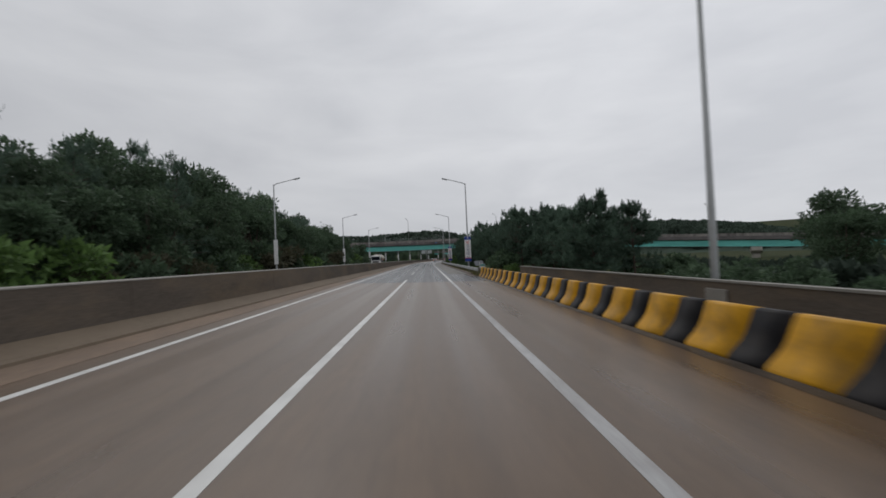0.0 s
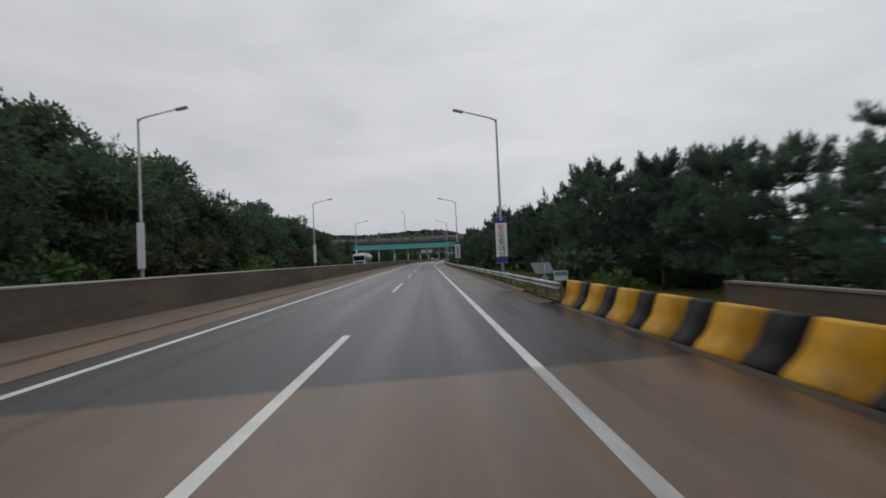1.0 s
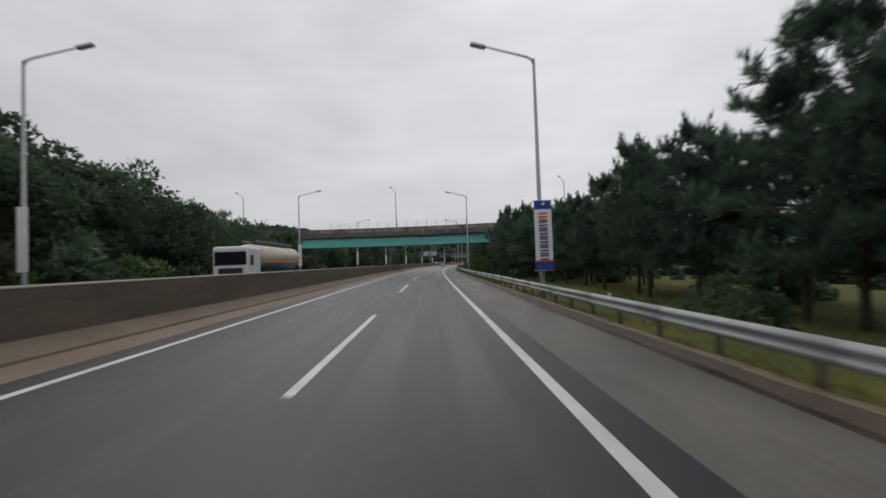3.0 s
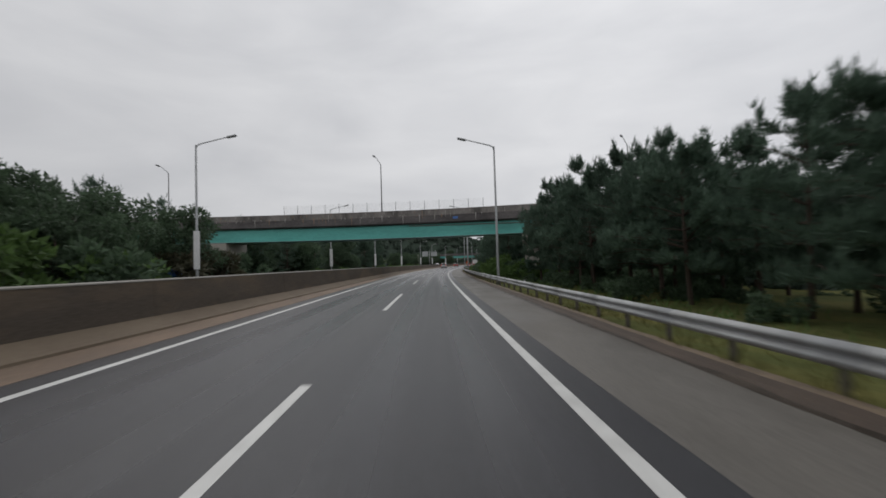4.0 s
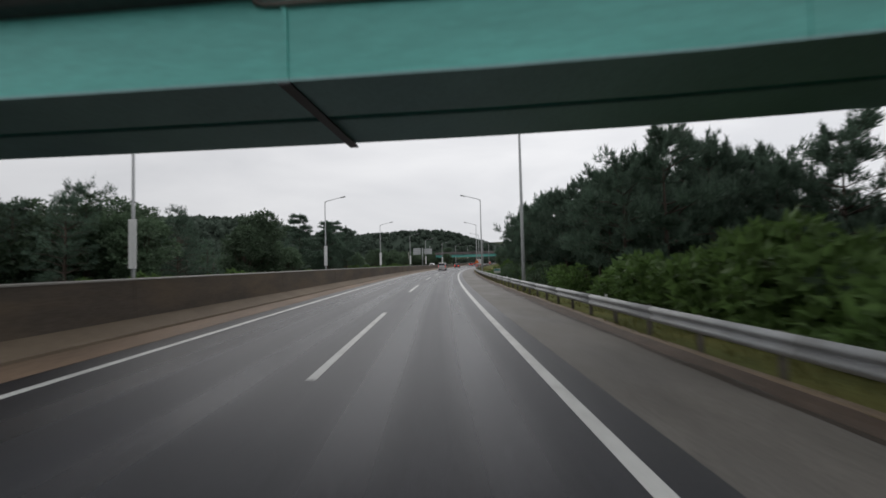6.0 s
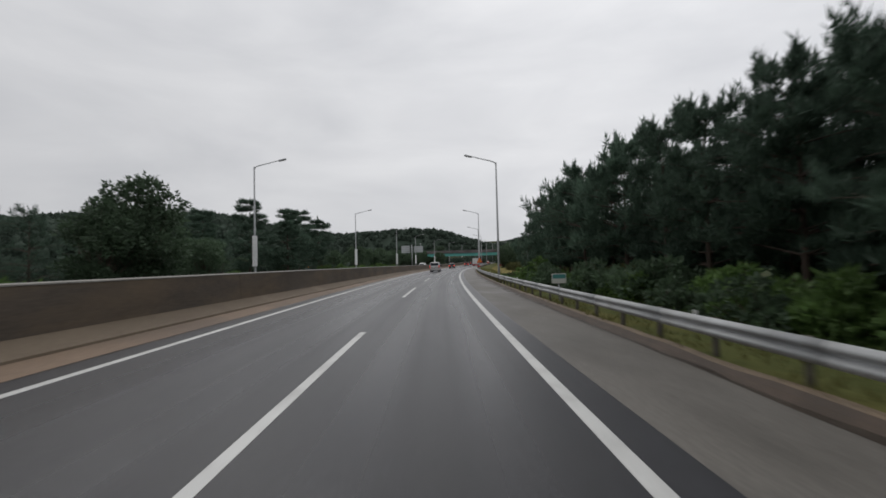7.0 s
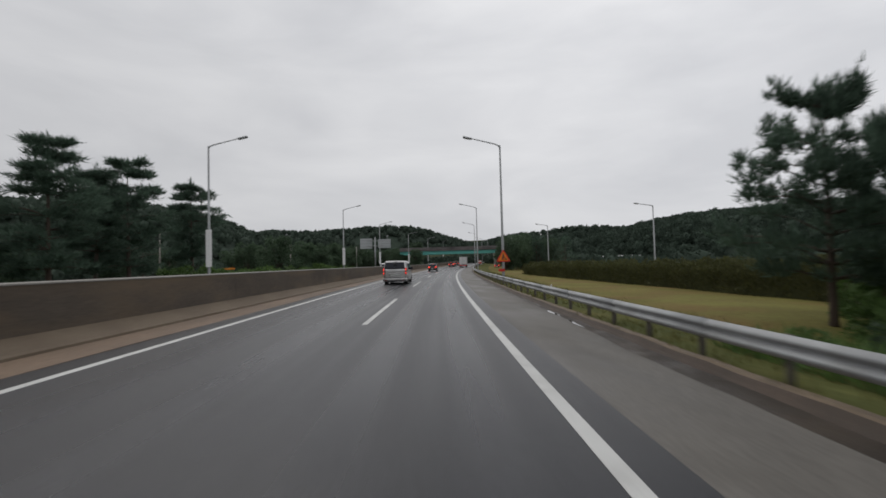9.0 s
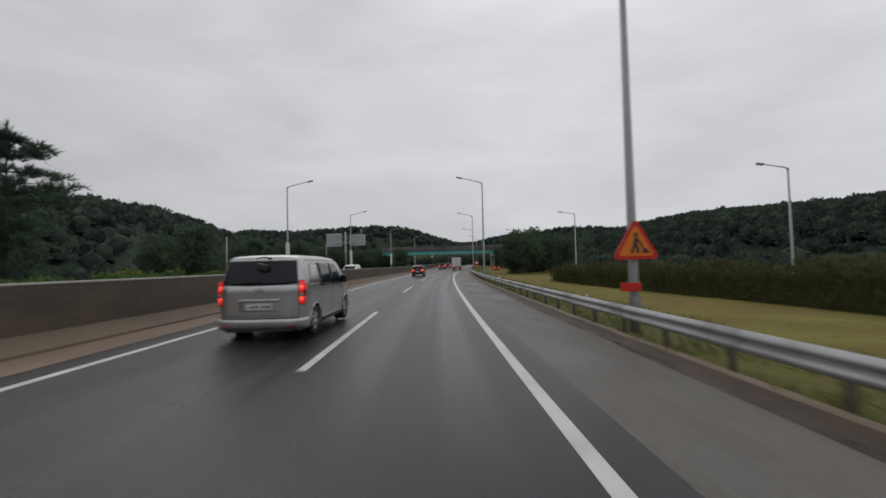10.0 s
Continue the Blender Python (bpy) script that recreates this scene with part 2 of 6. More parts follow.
BLACK = mat("black_barrier_paint", (0.013, 0.013, 0.015), 0.6, spec=0.2, vary=0.25, scale=1.5, fine=14, bump=0.15, stain=(0.06, 0.05, 0.04), stain_amount=0.5, stain_scale=1.5)
STEEL = mat("galvanised_steel", (0.36, 0.37, 0.375), 0.62, metal=0.2, vary=0.15, scale=2, fine=30, bump=0.05, stain=(0.2, 0.19, 0.17), stain_amount=0.5, stain_scale=1.5)
POLE = mat("lamp_pole_steel", (0.3, 0.31, 0.31), 0.5, metal=0.4, vary=0.15, scale=2, fine=30, bump=0.03)
DARK = mat("dark_metal", (0.05, 0.05, 0.055), 0.5, metal=0.3, vary=0.15, bump=0.02)
GREEN = mat("girder_green_paint", (0.125, 0.49, 0.435), 0.45, vary=0.18, scale=0.35, fine=6, bump=0.05, stain=(0.05, 0.25, 0.22), stain_amount=0.6, stain_scale=0.5, stretch=(0.3, 0.3, 1.5), space="World")
DECK = mat("stained_bridge_concrete", (0.135, 0.122, 0.12), 0.8, vary=0.35, scale=0.6, fine=6, bump=0.3, bump_scale=20, stain=(0.035, 0.032, 0.031), stain_amount=0.8, stain_scale=0.5, stretch=(0.5, 0.5, 1.2), space="World")
PARAPET = mat("weathered_parapet", (0.24, 0.22, 0.205), 0.8, vary=0.4, scale=0.8, fine=7, bump=0.3, bump_scale=20, stain=(0.045, 0.04, 0.038), stain_amount=0.95, stain_scale=0.6, stretch=(0.9, 0.9, 0.35), space="World")
LIME = mat("lime_drip", (0.4, 0.38, 0.36), 0.85, vary=0.3, scale=2, fine=10)
RUST = mat("rust_streak", (0.32, 0.21, 0.14), 0.85, vary=0.3, scale=2, fine=10)
RUSTY = mat("weathered_post_steel", (0.11, 0.1, 0.085), 0.7, metal=0.2, vary=0.25, scale=3, fine=30, bump=0.1, stain=(0.1, 0.06, 0.035), stain_amount=0.6, stain_scale=3)
UNDERSIDE = mat("girder_underside_paint", (0.25, 0.42, 0.42), 0.6, vary=0.15, scale=0.5, fine=8, bump=0.05, space="World")
PIER = mat("pier_concrete", (0.36, 0.34, 0.3), 0.75, vary=0.15, scale=0.5, fine=10, bump=0.2, bump_scale=30, stain=(0.2, 0.18, 0.16), stain_amount=0.6, stain_scale=0.5)
SOIL = mat("roadside_ground", (0.032, 0.042, 0.018), 0.95, spec=0.05, vary=0.4, scale=0.25, fine=3, bump=0.6, bump_scale=8, stain=(0.06, 0.055, 0.025), stain_amount=0.7, stain_scale=0.12, space="World")
LAWN = mat("dry_lawn", (0.15, 0.138, 0.042), 0.95, spec=0.08, vary=0.35, scale=0.3, fine=5, bump=0.6, bump_scale=14, stain=(0.165, 0.09, 0.045), stain_amount=0.8, stain_scale=0.16, space="World")
BARK = mat("pine_bark", (0.07, 0.05, 0.038), 0.9, vary=0.35, scale=3, fine=16, bump=0.8, bump_scale=14, stretch=(1, 1, 0.3))
PINE = mat("pine_needles", (0.08, 0.124, 0.088), 0.7, leaf=0.35, spec=0.3, vary=0.3, scale=0.8, fine=5, bump=0, random_piece=0.45)
BROAD = mat("broad_leaves", (0.072, 0.112, 0.064), 0.65, leaf=0.35, spec=0.3, vary=0.3, scale=0.7, fine=5, bump=0, random_piece=0.45)
BRIGHT = mat("fresh_leaves", (0.1, 0.17, 0.05), 0.65, leaf=0.35, spec=0.3, vary=0.3, scale=0.7, fine=5, bump=0, random_piece=0.4)
RUSSET = mat("dull_olive_leaves", (0.078, 0.076, 0.045), 0.65, leaf=0.3, spec=0.3, vary=0.3, scale=0.7, fine=5, bump=0, random_piece=0.4)
MEADOW = mat("meadow_grass", (0.085, 0.095, 0.034), 0.95, spec=0.05, vary=0.4, scale=0.3, fine=4, bump=0.6, bump_scale=10, stain=(0.15, 0.12, 0.04), stain_amount=0.7, stain_scale=0.15, space="World")
HEDGE = mat("olive_hedge_leaves", (0.08, 0.085, 0.032), 0.7, leaf=0.3, spec=0.3, vary=0.3, scale=0.7, fine=5, bump=0, random_piece=0.45)
GRASS = mat("grass_blades", (0.125, 0.122, 0.044), 0.8, leaf=0.3, spec=0.2, vary=0.3, scale=0.4, fine=5, bump=0, random_piece=0.4)
WHITE = mat("white_sheet", (0.75, 0.75, 0.74), 0.5, vary=0.05, bump=0.02)
PLATE_BLUE = mat("faded_blue_plate", (0.07, 0.17, 0.45), 0.5, vary=0.15, scale=3, fine=20, bump=0.02)
BLUE = mat("banner_blue", (0.02, 0.05, 0.3), 0.6, vary=0.1, bump=0.02)
RED = mat("banner_red", (0.6, 0.05, 0.04), 0.6, vary=0.1, bump=0.02)
NAVY = mat("banner_lettering", (0.05, 0.06, 0.18), 0.6, vary=0.05, bump=0.0)
GREY_SHEET = mat("sign_back_grey", (0.42, 0.44, 0.45), 0.5, vary=0.1, bump=0.03)


# ---- mesh helpers ----
def thing(name, label, category, group="", kind="", m=None):
    ob = new(name)
    ob.empty_display_size = 0.2
    if m is not None:
        ob.matrix_world = m
    return tagged(ob, label, category, group, kind)


def mesh_of(name, bm, material, smooth=False):
    me = bpy.data.meshes.new(name)
    bm.to_mesh(me)
    bm.free()
    for mm in (material if isinstance(material, (list, tuple)) else [material]):
        me.materials.append(mm)
    if smooth:
        me.polygons.foreach_set("use_smooth", [True] * len(me.polygons))
    return me


def part(name, bm, material, parent=None, label="", smooth=False, m=None):
    me = bm if isinstance(bm, bpy.types.Mesh) else mesh_of(name, bm, material, smooth)
    ob = new(name, me)
    if parent is not None:
        ob.parent = parent
    if m is not None:
        ob.matrix_basis = m
    if label:
        ob["label"] = label
    return ob


def box(bm, x0, x1, y0, y1, z0, z1, bevel=0.0, idx=0):
    v = [bm.verts.new((x, y, z)) for z in (z0, z1) for y in (y0, y1) for x in (x0, x1)]
    faces = [bm.faces.new([v[i] for i in f]) for f in ((0, 2, 3, 1), (4, 5, 7, 6), (0, 1, 5, 4), (2, 6, 7, 3), (0, 4, 6, 2), (1, 3, 7, 5))]
    for f in faces:
        f.material_index = idx
    if bevel:
        bmesh.ops.bevel(bm, geom=list({e for f in faces for e in f.edges}), offset=bevel, segments=2, affect="EDGES", profile=0.6)
    return bm


def tube(bm, points, radii, n=8, caps=True):
    """A round bar through the points, with its radius at each."""
    rings = []
    pts = [Vector(p) for p in points]
    for i, p in enumerate(pts):
        d = (pts[min(i + 1, len(pts) - 1)] - pts[max(i - 1, 0)]).normalized()
        side = d.cross(Vector((0.31, 0.95, 0.05)) if abs(d.z) > 0.7 else Vector((0, 0, 1))).normalized()
        other = d.cross(side)
        r = radii[i] if isinstance(radii, (list, tuple)) else radii
        rings.append([bm.verts.new(p + side * (r * math.cos(a)) + other * (r * math.sin(a))) for a in (2 * math.pi * k / n for k in range(n))])
    for a, b in zip(rings, rings[1:]):
        for k in range(n):
            bm.faces.new((a[k], a[(k + 1) % n], b[(k + 1) % n], b[k]))
    if caps:
        bm.faces.new(rings[0][::-1])
        bm.faces.new(rings[-1])
    return bm


def sweep(bm, profile, s0, s1, step=5.0, closed=False, caps=True, lift=None):
    """A section (u, z above the road) carried along the road."""
    n = max(1, int(math.ceil((s1 - s0) / step)))
    rings = []
    lay = bm.verts.layers.float
    lay_s, lay_u = lay.get("along") or lay.new("along"), lay.get("across") or lay.new("across")
    lay_s, lay_u = lay.get("along"), lay.get("across")
    for i in range(n + 1):
        s = s0 + (s1 - s0) * i / n
        rings.append([bm.verts.new(at(s, u, z)) for u, z in profile])
        for v, q in zip(rings[-1], profile):
            v[lay_s], v[lay_u] = s, q[0]
    m = len(profile)
    for a, b in zip(rings, rings[1:]):
        for k in range(m if closed else m - 1):
            bm.faces.new((a[k], a[(k + 1) % m], b[(k + 1) % m], b[k]))
    if closed and caps:
        bm.faces.new(rings[0])
        bm.faces.new(rings[-1][::-1])
    bmesh.ops.recalc_face_normals(bm, faces=bm.faces)
    return bm


def flip_up(bm):
    for f in bm.faces:
        if f.normal.z < 0:
            f.normal_flip()
    return bm

# ---- ground, carriageways, verges ----
def ground_height(s, u):
    """Lie of the land beside the road: wooded bank left at first, low fields and far hills."""
    z = 0.0
    if u < -22:
        bank = max(0.0, min(1.0, (150 - s) / 130.0))
        z = min(-u - 22, 40) * (0.02 + 0.30 * bank)
    elif u > 7:
        z = -0.25 - min(u - 7, 20) * 0.03
    return z - 0.12


bm = bmesh.new()
us = [-900, -500, -300, -180, -110, -80, -62, -50, -42, -36, -30, -26, -23, -21.2, 5.0, 6.2, 8, 11, 16, 24, 36, 55, 80, 120, 200, 340, 600, 900]
ss = [-130, -60, -30, 0, 30, 60, 90, 120, 150, 180, 210, 240, 270, 300, 340, 380, 430, 500, 600, 750, 950, 1200]
grid = [[bm.verts.new(at(s, u, (ground_height(s, u) if not -21.3 < u < 5.1 else -0.3) - fall(u) + (fall(u) if -25 < u < 25 else fall(25 if u > 0 else -25)))) for u in us] for s in ss]
for a, b in zip(grid, grid[1:]):
    for k in range(len(us) - 1):
        bm.faces.new((a[k], a[k + 1], b[k + 1], b[k]))
tagged(part("ground", flip_up(bm), SOIL), "dark roadside soil with weeds and old leaves", "ground", kind="structure")

S0, S1 = -70.0, 760.0


def skew_joint(bm):
    """The joint between concrete and asphalt runs slantwise over the road."""
    lay_s, lay_u = bm.verts.layers.float.get("along"), bm.verts.layers.float.get("across")
    for v in bm.verts:
        if abs(v[lay_s] - JOINT_S) < 1e-3:
            v.co.y += JOINT_SKEW * v[lay_u]
            v[lay_s] += JOINT_SKEW * v[lay_u]


bm = bmesh.new()
sweep(bm, [(-6.75, 0.0), (-1.8, 0.0), (1.2, 0.0), (2.42, 0.0)], SHOULDER_S, S1)
sweep(bm, [(-6.75, 0.0), (-1.8, 0.0), (1.2, 0.0), (5.05, 0.0)], JOINT_S, SHOULDER_S)
skew_joint(bm)
tagged(part("road", flip_up(bm), ASPHALT), "wet dark asphalt carriageway with wheel tracks", "road", kind="structure")
bm = bmesh.new()
sweep(bm, [(-6.75, 0.0), (-1.8, 0.0), (1.2, 0.0), (5.05, 0.0)], S0, JOINT_S)
skew_joint(bm)
tagged(part("road_concrete", flip_up(bm), CONCRETE_ROAD), "wet brown concrete carriageway before the joint", "road", kind="structure")
bm = bmesh.new()
sweep(bm, [(2.42, 0.0), (4.8, 0.0)], SHOULDER_S, S1)
tagged(part("shoulder", flip_up(bm), SHOULDER), "worn grey concrete hard shoulder", "shoulder", kind="structure")
bm = bmesh.new()
sweep(bm, [(-20.6, 0.0), (-15.0, 0.0), (-9.9, 0.0)], S0, S1)
tagged(part("road_opposite", flip_up(bm), ASPHALT), "wet asphalt carriageway of the opposite direction", "road", kind="structure")

# painted lines, a few millimetres proud of the road
def stripe(name, u, w, s0, s1, label, material=None):
    b = bmesh.new()
    sweep(b, [(u - w / 2, 0.0), (u - w / 2, 0.005), (u + w / 2, 0.005), (u + w / 2, 0.0)], s0, s1)
    return tagged(part(name, b, material or PAINT), label, "road marking", kind="structure")


stripe("edge_line", 1.8, 0.2, S0, JOINT_S + 0.5, "scuffed grey-white edge line on the concrete road", PAINT_WORN)
stripe("edge_line", 1.8, 0.2, JOINT_S + 0.5, S1, "solid white line beside the hard shoulder")
stripe("edge_line", -5.4, 0.15, S0, S1, "solid white line beside the median")
stripe("edge_line", -19.2, 0.15, S0, S1, "solid white edge line of the opposite carriageway")
stripe("lane_line", -1.8, 0.17, S0, SOLID_END, "solid white lane line on the concrete road")
lanes = thing("lane_dashes", "broken white lane line on wet asphalt", "road marking", kind="structure")
k = 0
while DASH_0 + 20 * k < 620:
    s0 = DASH_0 + 20 * k + {3: 2.0, 7: -1.3}.get(k, 0.0)
    if s0 > SOLID_END:
        b = bmesh.new()
        sweep(b, [(-1.875, 0.0), (-1.875, 0.005), (-1.725, 0.005), (-1.725, 0.0)], s0, s0 + DASH_LEN, 3.0)
        part("dash", b, PAINT, lanes)
    k += 1

# kerb of the shoulder: a rough asphalt lip
bm = bmesh.new()
sweep(bm, [(4.6, -0.03), (4.63, 0.012), (4.78, 0.06), (4.86, 0.135), (4.91, 0.155), (5.05, 0.155), (5.11, 0.12), (5.13, -0.2)], RAIL_S + 5.5, 420, 0.8, closed=True)
for v in bm.verts:
    v.co.z += 0.025 * noise.noise(v.co * 0.7) + 0.022 * noise.noise(v.co * 2.3)
    v.co.x += 0.05 * noise.noise(v.co * 0.45 + Vector((9, 0, 0)))
bm.normal_update()
# faces turned upward beyond the lip get the paler brown, all others the darker
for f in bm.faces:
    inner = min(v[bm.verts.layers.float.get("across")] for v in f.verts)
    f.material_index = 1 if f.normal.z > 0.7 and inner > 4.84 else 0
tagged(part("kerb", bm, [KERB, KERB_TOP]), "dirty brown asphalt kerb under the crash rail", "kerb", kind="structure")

# damp silt with an uneven edge washed along the kerb
bm = bmesh.new()
prev = None
s = RAIL_S
while s < 400:
    w = 0.24 + 0.26 * noise.noise((s * 0.11, 4.0, 0.0)) + 0.12 * noise.noise((s * 0.6, 7.0, 0.0))
    w = max(0.03, w * 0.7 + 0.25 * max(0.0, min(1.0, (s - 225) / 25.0, (272 - s) / 8.0)))
    row = [bm.verts.new(at(s, 4.68 - w, 0.003)), bm.verts.new(at(s, 4.68 - w * 0.5, 0.01)), bm.verts.new(at(s, 4.7, 0.022))]
    if prev:
        for k in (0, 1):
            bm.faces.new((prev[k], prev[k + 1], row[k + 1], row[k]))
    prev = row
    s += 0.5
tagged(part("silt", flip_up(bm), SILT), "dark damp silt washed along the kerb", "silt", kind="structure")

# bare mud where the kerb begins, past the end of the striped barrier
bm = bmesh.new()
sweep(bm, [(4.2, 0.003), (4.55, 0.03), (4.9, 0.06), (5.3, 0.03), (5.9, 0.12), (6.4, 0.02)], RAIL_S + 0.4, RAIL_S + 8.6, 0.4)
lay_s = bm.verts.layers.float.get("along")
for v in bm.verts:
    taper = max(0.0, min(1.0, (RAIL_S + 8.6 - v[lay_s]) / 2.5))
    v.co.x += 0.16 * noise.noise(v.co * 0.8) + 0.5 * (1 - taper) * (5.2 - v.co.x)
    v.co.z += 0.035 * noise.noise(v.co * 1.6)
tagged(part("mud", flip_up(bm), MUD), "bare brown mud at the start of the kerb", "mud", kind="structure")

# grass verge behind the rail
bm = bmesh.new()
sweep(bm, [(5.02, 0.12), (5.6, 0.1), (7.0, -0.05), (9.5, -0.2)], RAIL_S, 620, 4.0)
for v in bm.verts:
    v.co.z += 0.05 * noise.noise(v.co * 0.5)
tagged(part("verge", flip_up(bm), MEADOW), "short yellowing grass strip behind the rail", "grass", kind="structure")
bm = bmesh.new()
sweep(bm, [(9.4, -0.15), (14, 0.05), (24, 0.0), (34, -0.1)], LAWN_S, 560, 6.0)
for v in bm.verts:
    v.co.z += 0.12 * noise.noise(v.co * 0.2) - (0.45 if v[bm.verts.layers.float.get("along")] < LAWN_S + 0.1 else 0.0)
tagged(part("lawn", flip_up(bm), LAWN), "mown lawn turning yellow beside the motorway", "lawn", kind="structure")

# open grass under and behind the roadside pines
bm = bmesh.new()
sweep(bm, [(9.4, -0.14), (14, -0.1), (24, 0.0), (44, 0.1)], 62, 176, 6.0)
for v in bm.verts:
    v.co.z += 0.12 * noise.noise(v.co * 0.2)
tagged(part("meadow", flip_up(bm), MEADOW), "rough yellow-green meadow under the roadside pines", "grass", kind="structure")

# median wall: sloping foot, upright face, pale coping
wall = thing("median_barrier", "tall stained concrete median wall with a pale coping", "barrier", kind="structure")
wl0 = S0
while wl0 < 700:
    w1 = wl0 + 10.0
    b = bmesh.new()
    sweep(b, [(MED_U, 0.28), (MED_U - 0.05, MED_H - 0.015), (MED_U - 0.33, MED_H - 0.015), (MED_U - 0.42, 0.0), (MED_U - 0.2, 0.0)], wl0, w1 - 0.02, 5.0, closed=True)
    part("wall_panel", b, WALL, wall)
    b = bmesh.new()
    sweep(b, [(MED_U - 0.035, MED_H - 0.012), (MED_U - 0.04, MED_H + 0.015), (MED_U - 0.07, MED_H + 0.03), (MED_U - 0.31, MED_H + 0.03), (MED_U - 0.34, MED_H - 0.012)], wl0, w1, 5.0, closed=True)
    part("coping", b, COPING, wall)
    b = bmesh.new()
    sweep(b, [(FOOT_U, -0.02), (FOOT_U - 0.03, 0.1), (MED_U + 0.5, 0.11), (MED_U + 0.03, 0.3), (MED_U - 0.1, 0.3), (MED_U - 0.19, -0.02)], wl0, w1 - 0.01, 5.0, closed=True)
    part("foot", b, FOOT, wall)
    wl0 = w1
bm = bmesh.new()
sweep(bm, [(FOOT_U + 0.75, 0.004), (FOOT_U + 0.3, 0.03), (FOOT_U - 0.01, 0.05)], S0, 700, 3.0)
for v in bm.verts:
    v.co.z += 0.01 * noise.noise(v.co * 0.8)
tagged(part("grit", flip_up(bm), GRIT), "washed-up brown silt along the median foot", "grit", kind="structure")

# ---- striped barrier blocks and the wall behind them ----
barrier = thing("striped_barrier", "row of concrete barriers striped yellow and black", "barrier", kind="structure")
SECTION = [(BAR_U, 0.0), (BAR_U + 0.02, 0.09), (BAR_U + 0.07, 0.18), (BAR_U + 0.14, 0.28), (BAR_U + 0.2, 0.4), (BAR_U + 0.235, 0.55), (BAR_U + 0.27, BAR_H - 0.04), (BAR_U + 0.30, BAR_H), (BAR_U + 0.44, BAR_H), (BAR_U + 0.47, BAR_H - 0.04), (BAR_U + 0.72, 0.0)]
s, yellow = BAR_END, True
while s > -24:
    length = STRIPE_Y if yellow else STRIPE_B
    b = bmesh.new()
    lean = 0.35
    n_ring = 3
    rings = []
    for i in range(n_ring):
        s_i = s - length * i / (n_ring - 1)
        rings.append([b.verts.new(at(s_i - lean * z / BAR_H * (0 if (s == BAR_END and i == 0) else 1), u, z)) for u, z in SECTION])
    for a, c in zip(rings, rings[1:]):
        for k in range(len(SECTION)):
            b.faces.new((a[k], a[(k + 1) % len(SECTION)], c[(k + 1) % len(SECTION)], c[k]))
    b.faces.new(rings[0])
    b.faces.new(rings[-1][::-1])
    bmesh.ops.recalc_face_normals(b, faces=b.faces)
    for f in b.faces:
        f.smooth = len(f.verts) == 4
    part("yellow_stripe" if yellow else "black_stripe", b, YELLOW if yellow else BLACK, barrier, "yellow painted concrete" if yellow else "black painted concrete")
    s -= length
    yellow = not yellow
# wet dirt gathered along the foot of the striped barrier
bm = bmesh.new()
sweep(bm, [(BAR_U - 0.2, 0.004), (BAR_U - 0.08, 0.02), (BAR_U + 0.02, 0.045)], -40, BAR_END + 0.5, 0.5)
for v in bm.verts:
    v.co.x += 0.07 * noise.noise(v.co * 0.9)
tagged(part("barrier_dirt", flip_up(bm), SILT), "dark wet dirt along the foot of the striped barrier", "silt", kind="structure")
bm = bmesh.new()
sweep(bm, [(BACK_U, -0.3), (BACK_U, BACK_H), (BACK_U + 0.3, BACK_H), (BACK_U + 0.35, -0.3)], -60, BACK_END, 5.0, closed=True)
backwall = tagged(part("ramp_wall", bm, WALL), "brown stained concrete wall beyond the striped barrier", "wall", kind="structure")
bm = bmesh.new()
sweep(bm, [(BACK_U - 0.03, BACK_H + 0.003), (BACK_U - 0.03, BACK_H + 0.06), (BACK_U + 0.33, BACK_H + 0.06), (BACK_U + 0.33, BACK_H + 0.003)], -60, BACK_END, 5.0, closed=True)
part("coping", bm, COPING, backwall)
bm = bmesh.new()
box(bm, -0.45, 0.45, -0.06, -0.004, 0.5, 0.86, 0.015)
part("wall_plate", bm, COPING, backwall, "pale plate fixed to the wall", m=spot(30.7, BACK_U, 0.0, -90))
bm = bmesh.new()
sweep(bm, [(BAR_U + 0.6, 0.0), (BACK_U + 0.1, -0.02)], -60, BACK_END + 6, 5.0)
tagged(part("strip", flip_up(bm), SHOULDER), "bare concrete strip between the two barriers", "strip", kind="structure")

# ---- crash rail: posts, block-outs and a W-shaped beam in lengths ----
rail = thing("crash_rail", "galvanised W-beam crash rail on steel posts", "guard rail", kind="structure")
WB = [(a * 1.15, b * 1.08) for a, b in [(-0.01, 0.0), (-0.03, 0.012), (-0.07, 0.05), (-0.082, 0.08), (-0.07, 0.105), (-0.02, 0.14), (-0.006, 0.16), (-0.02, 0.18), (-0.07, 0.215), (-0.082, 0.24), (-0.07, 0.27), (-0.03, 0.308), (-0.01, 0.32)]]
BEAM = [(RAIL_U + a, RAIL_H - 0.3456 + b) for a, b in WB] + [(RAIL_U + a + 0.012, RAIL_H - 0.3456 + b) for a, b in reversed(WB)]
b0 = RAIL_S
while b0 < 480:
    b = bmesh.new()
    sweep(b, BEAM, b0, b0 + 4.0, 4.0, closed=True)
    part("beam", b, STEEL, rail, smooth=True)
    b0 += 4.0
postb = bmesh.new()
tube(postb, [(0, 0, -0.3), (0, 0, RAIL_H - 0.02)], 0.06, 10)
post_mesh = mesh_of("post", postb, RUSTY, True)
blockb = bmesh.new()
box(blockb, -0.13, -0.02, -0.09, 0.09, RAIL_H - 0.28, RAIL_H - 0.04, 0.01)
block_mesh = mesh_of("block_out", blockb, RUSTY)
s = RAIL_S + 0.5
while s < 440:
    p = part("post", post_mesh, None, rail, m=spot(s, RAIL_U + 0.16))
    part("block_out", block_mesh, None, p)
    s += POST_STEP
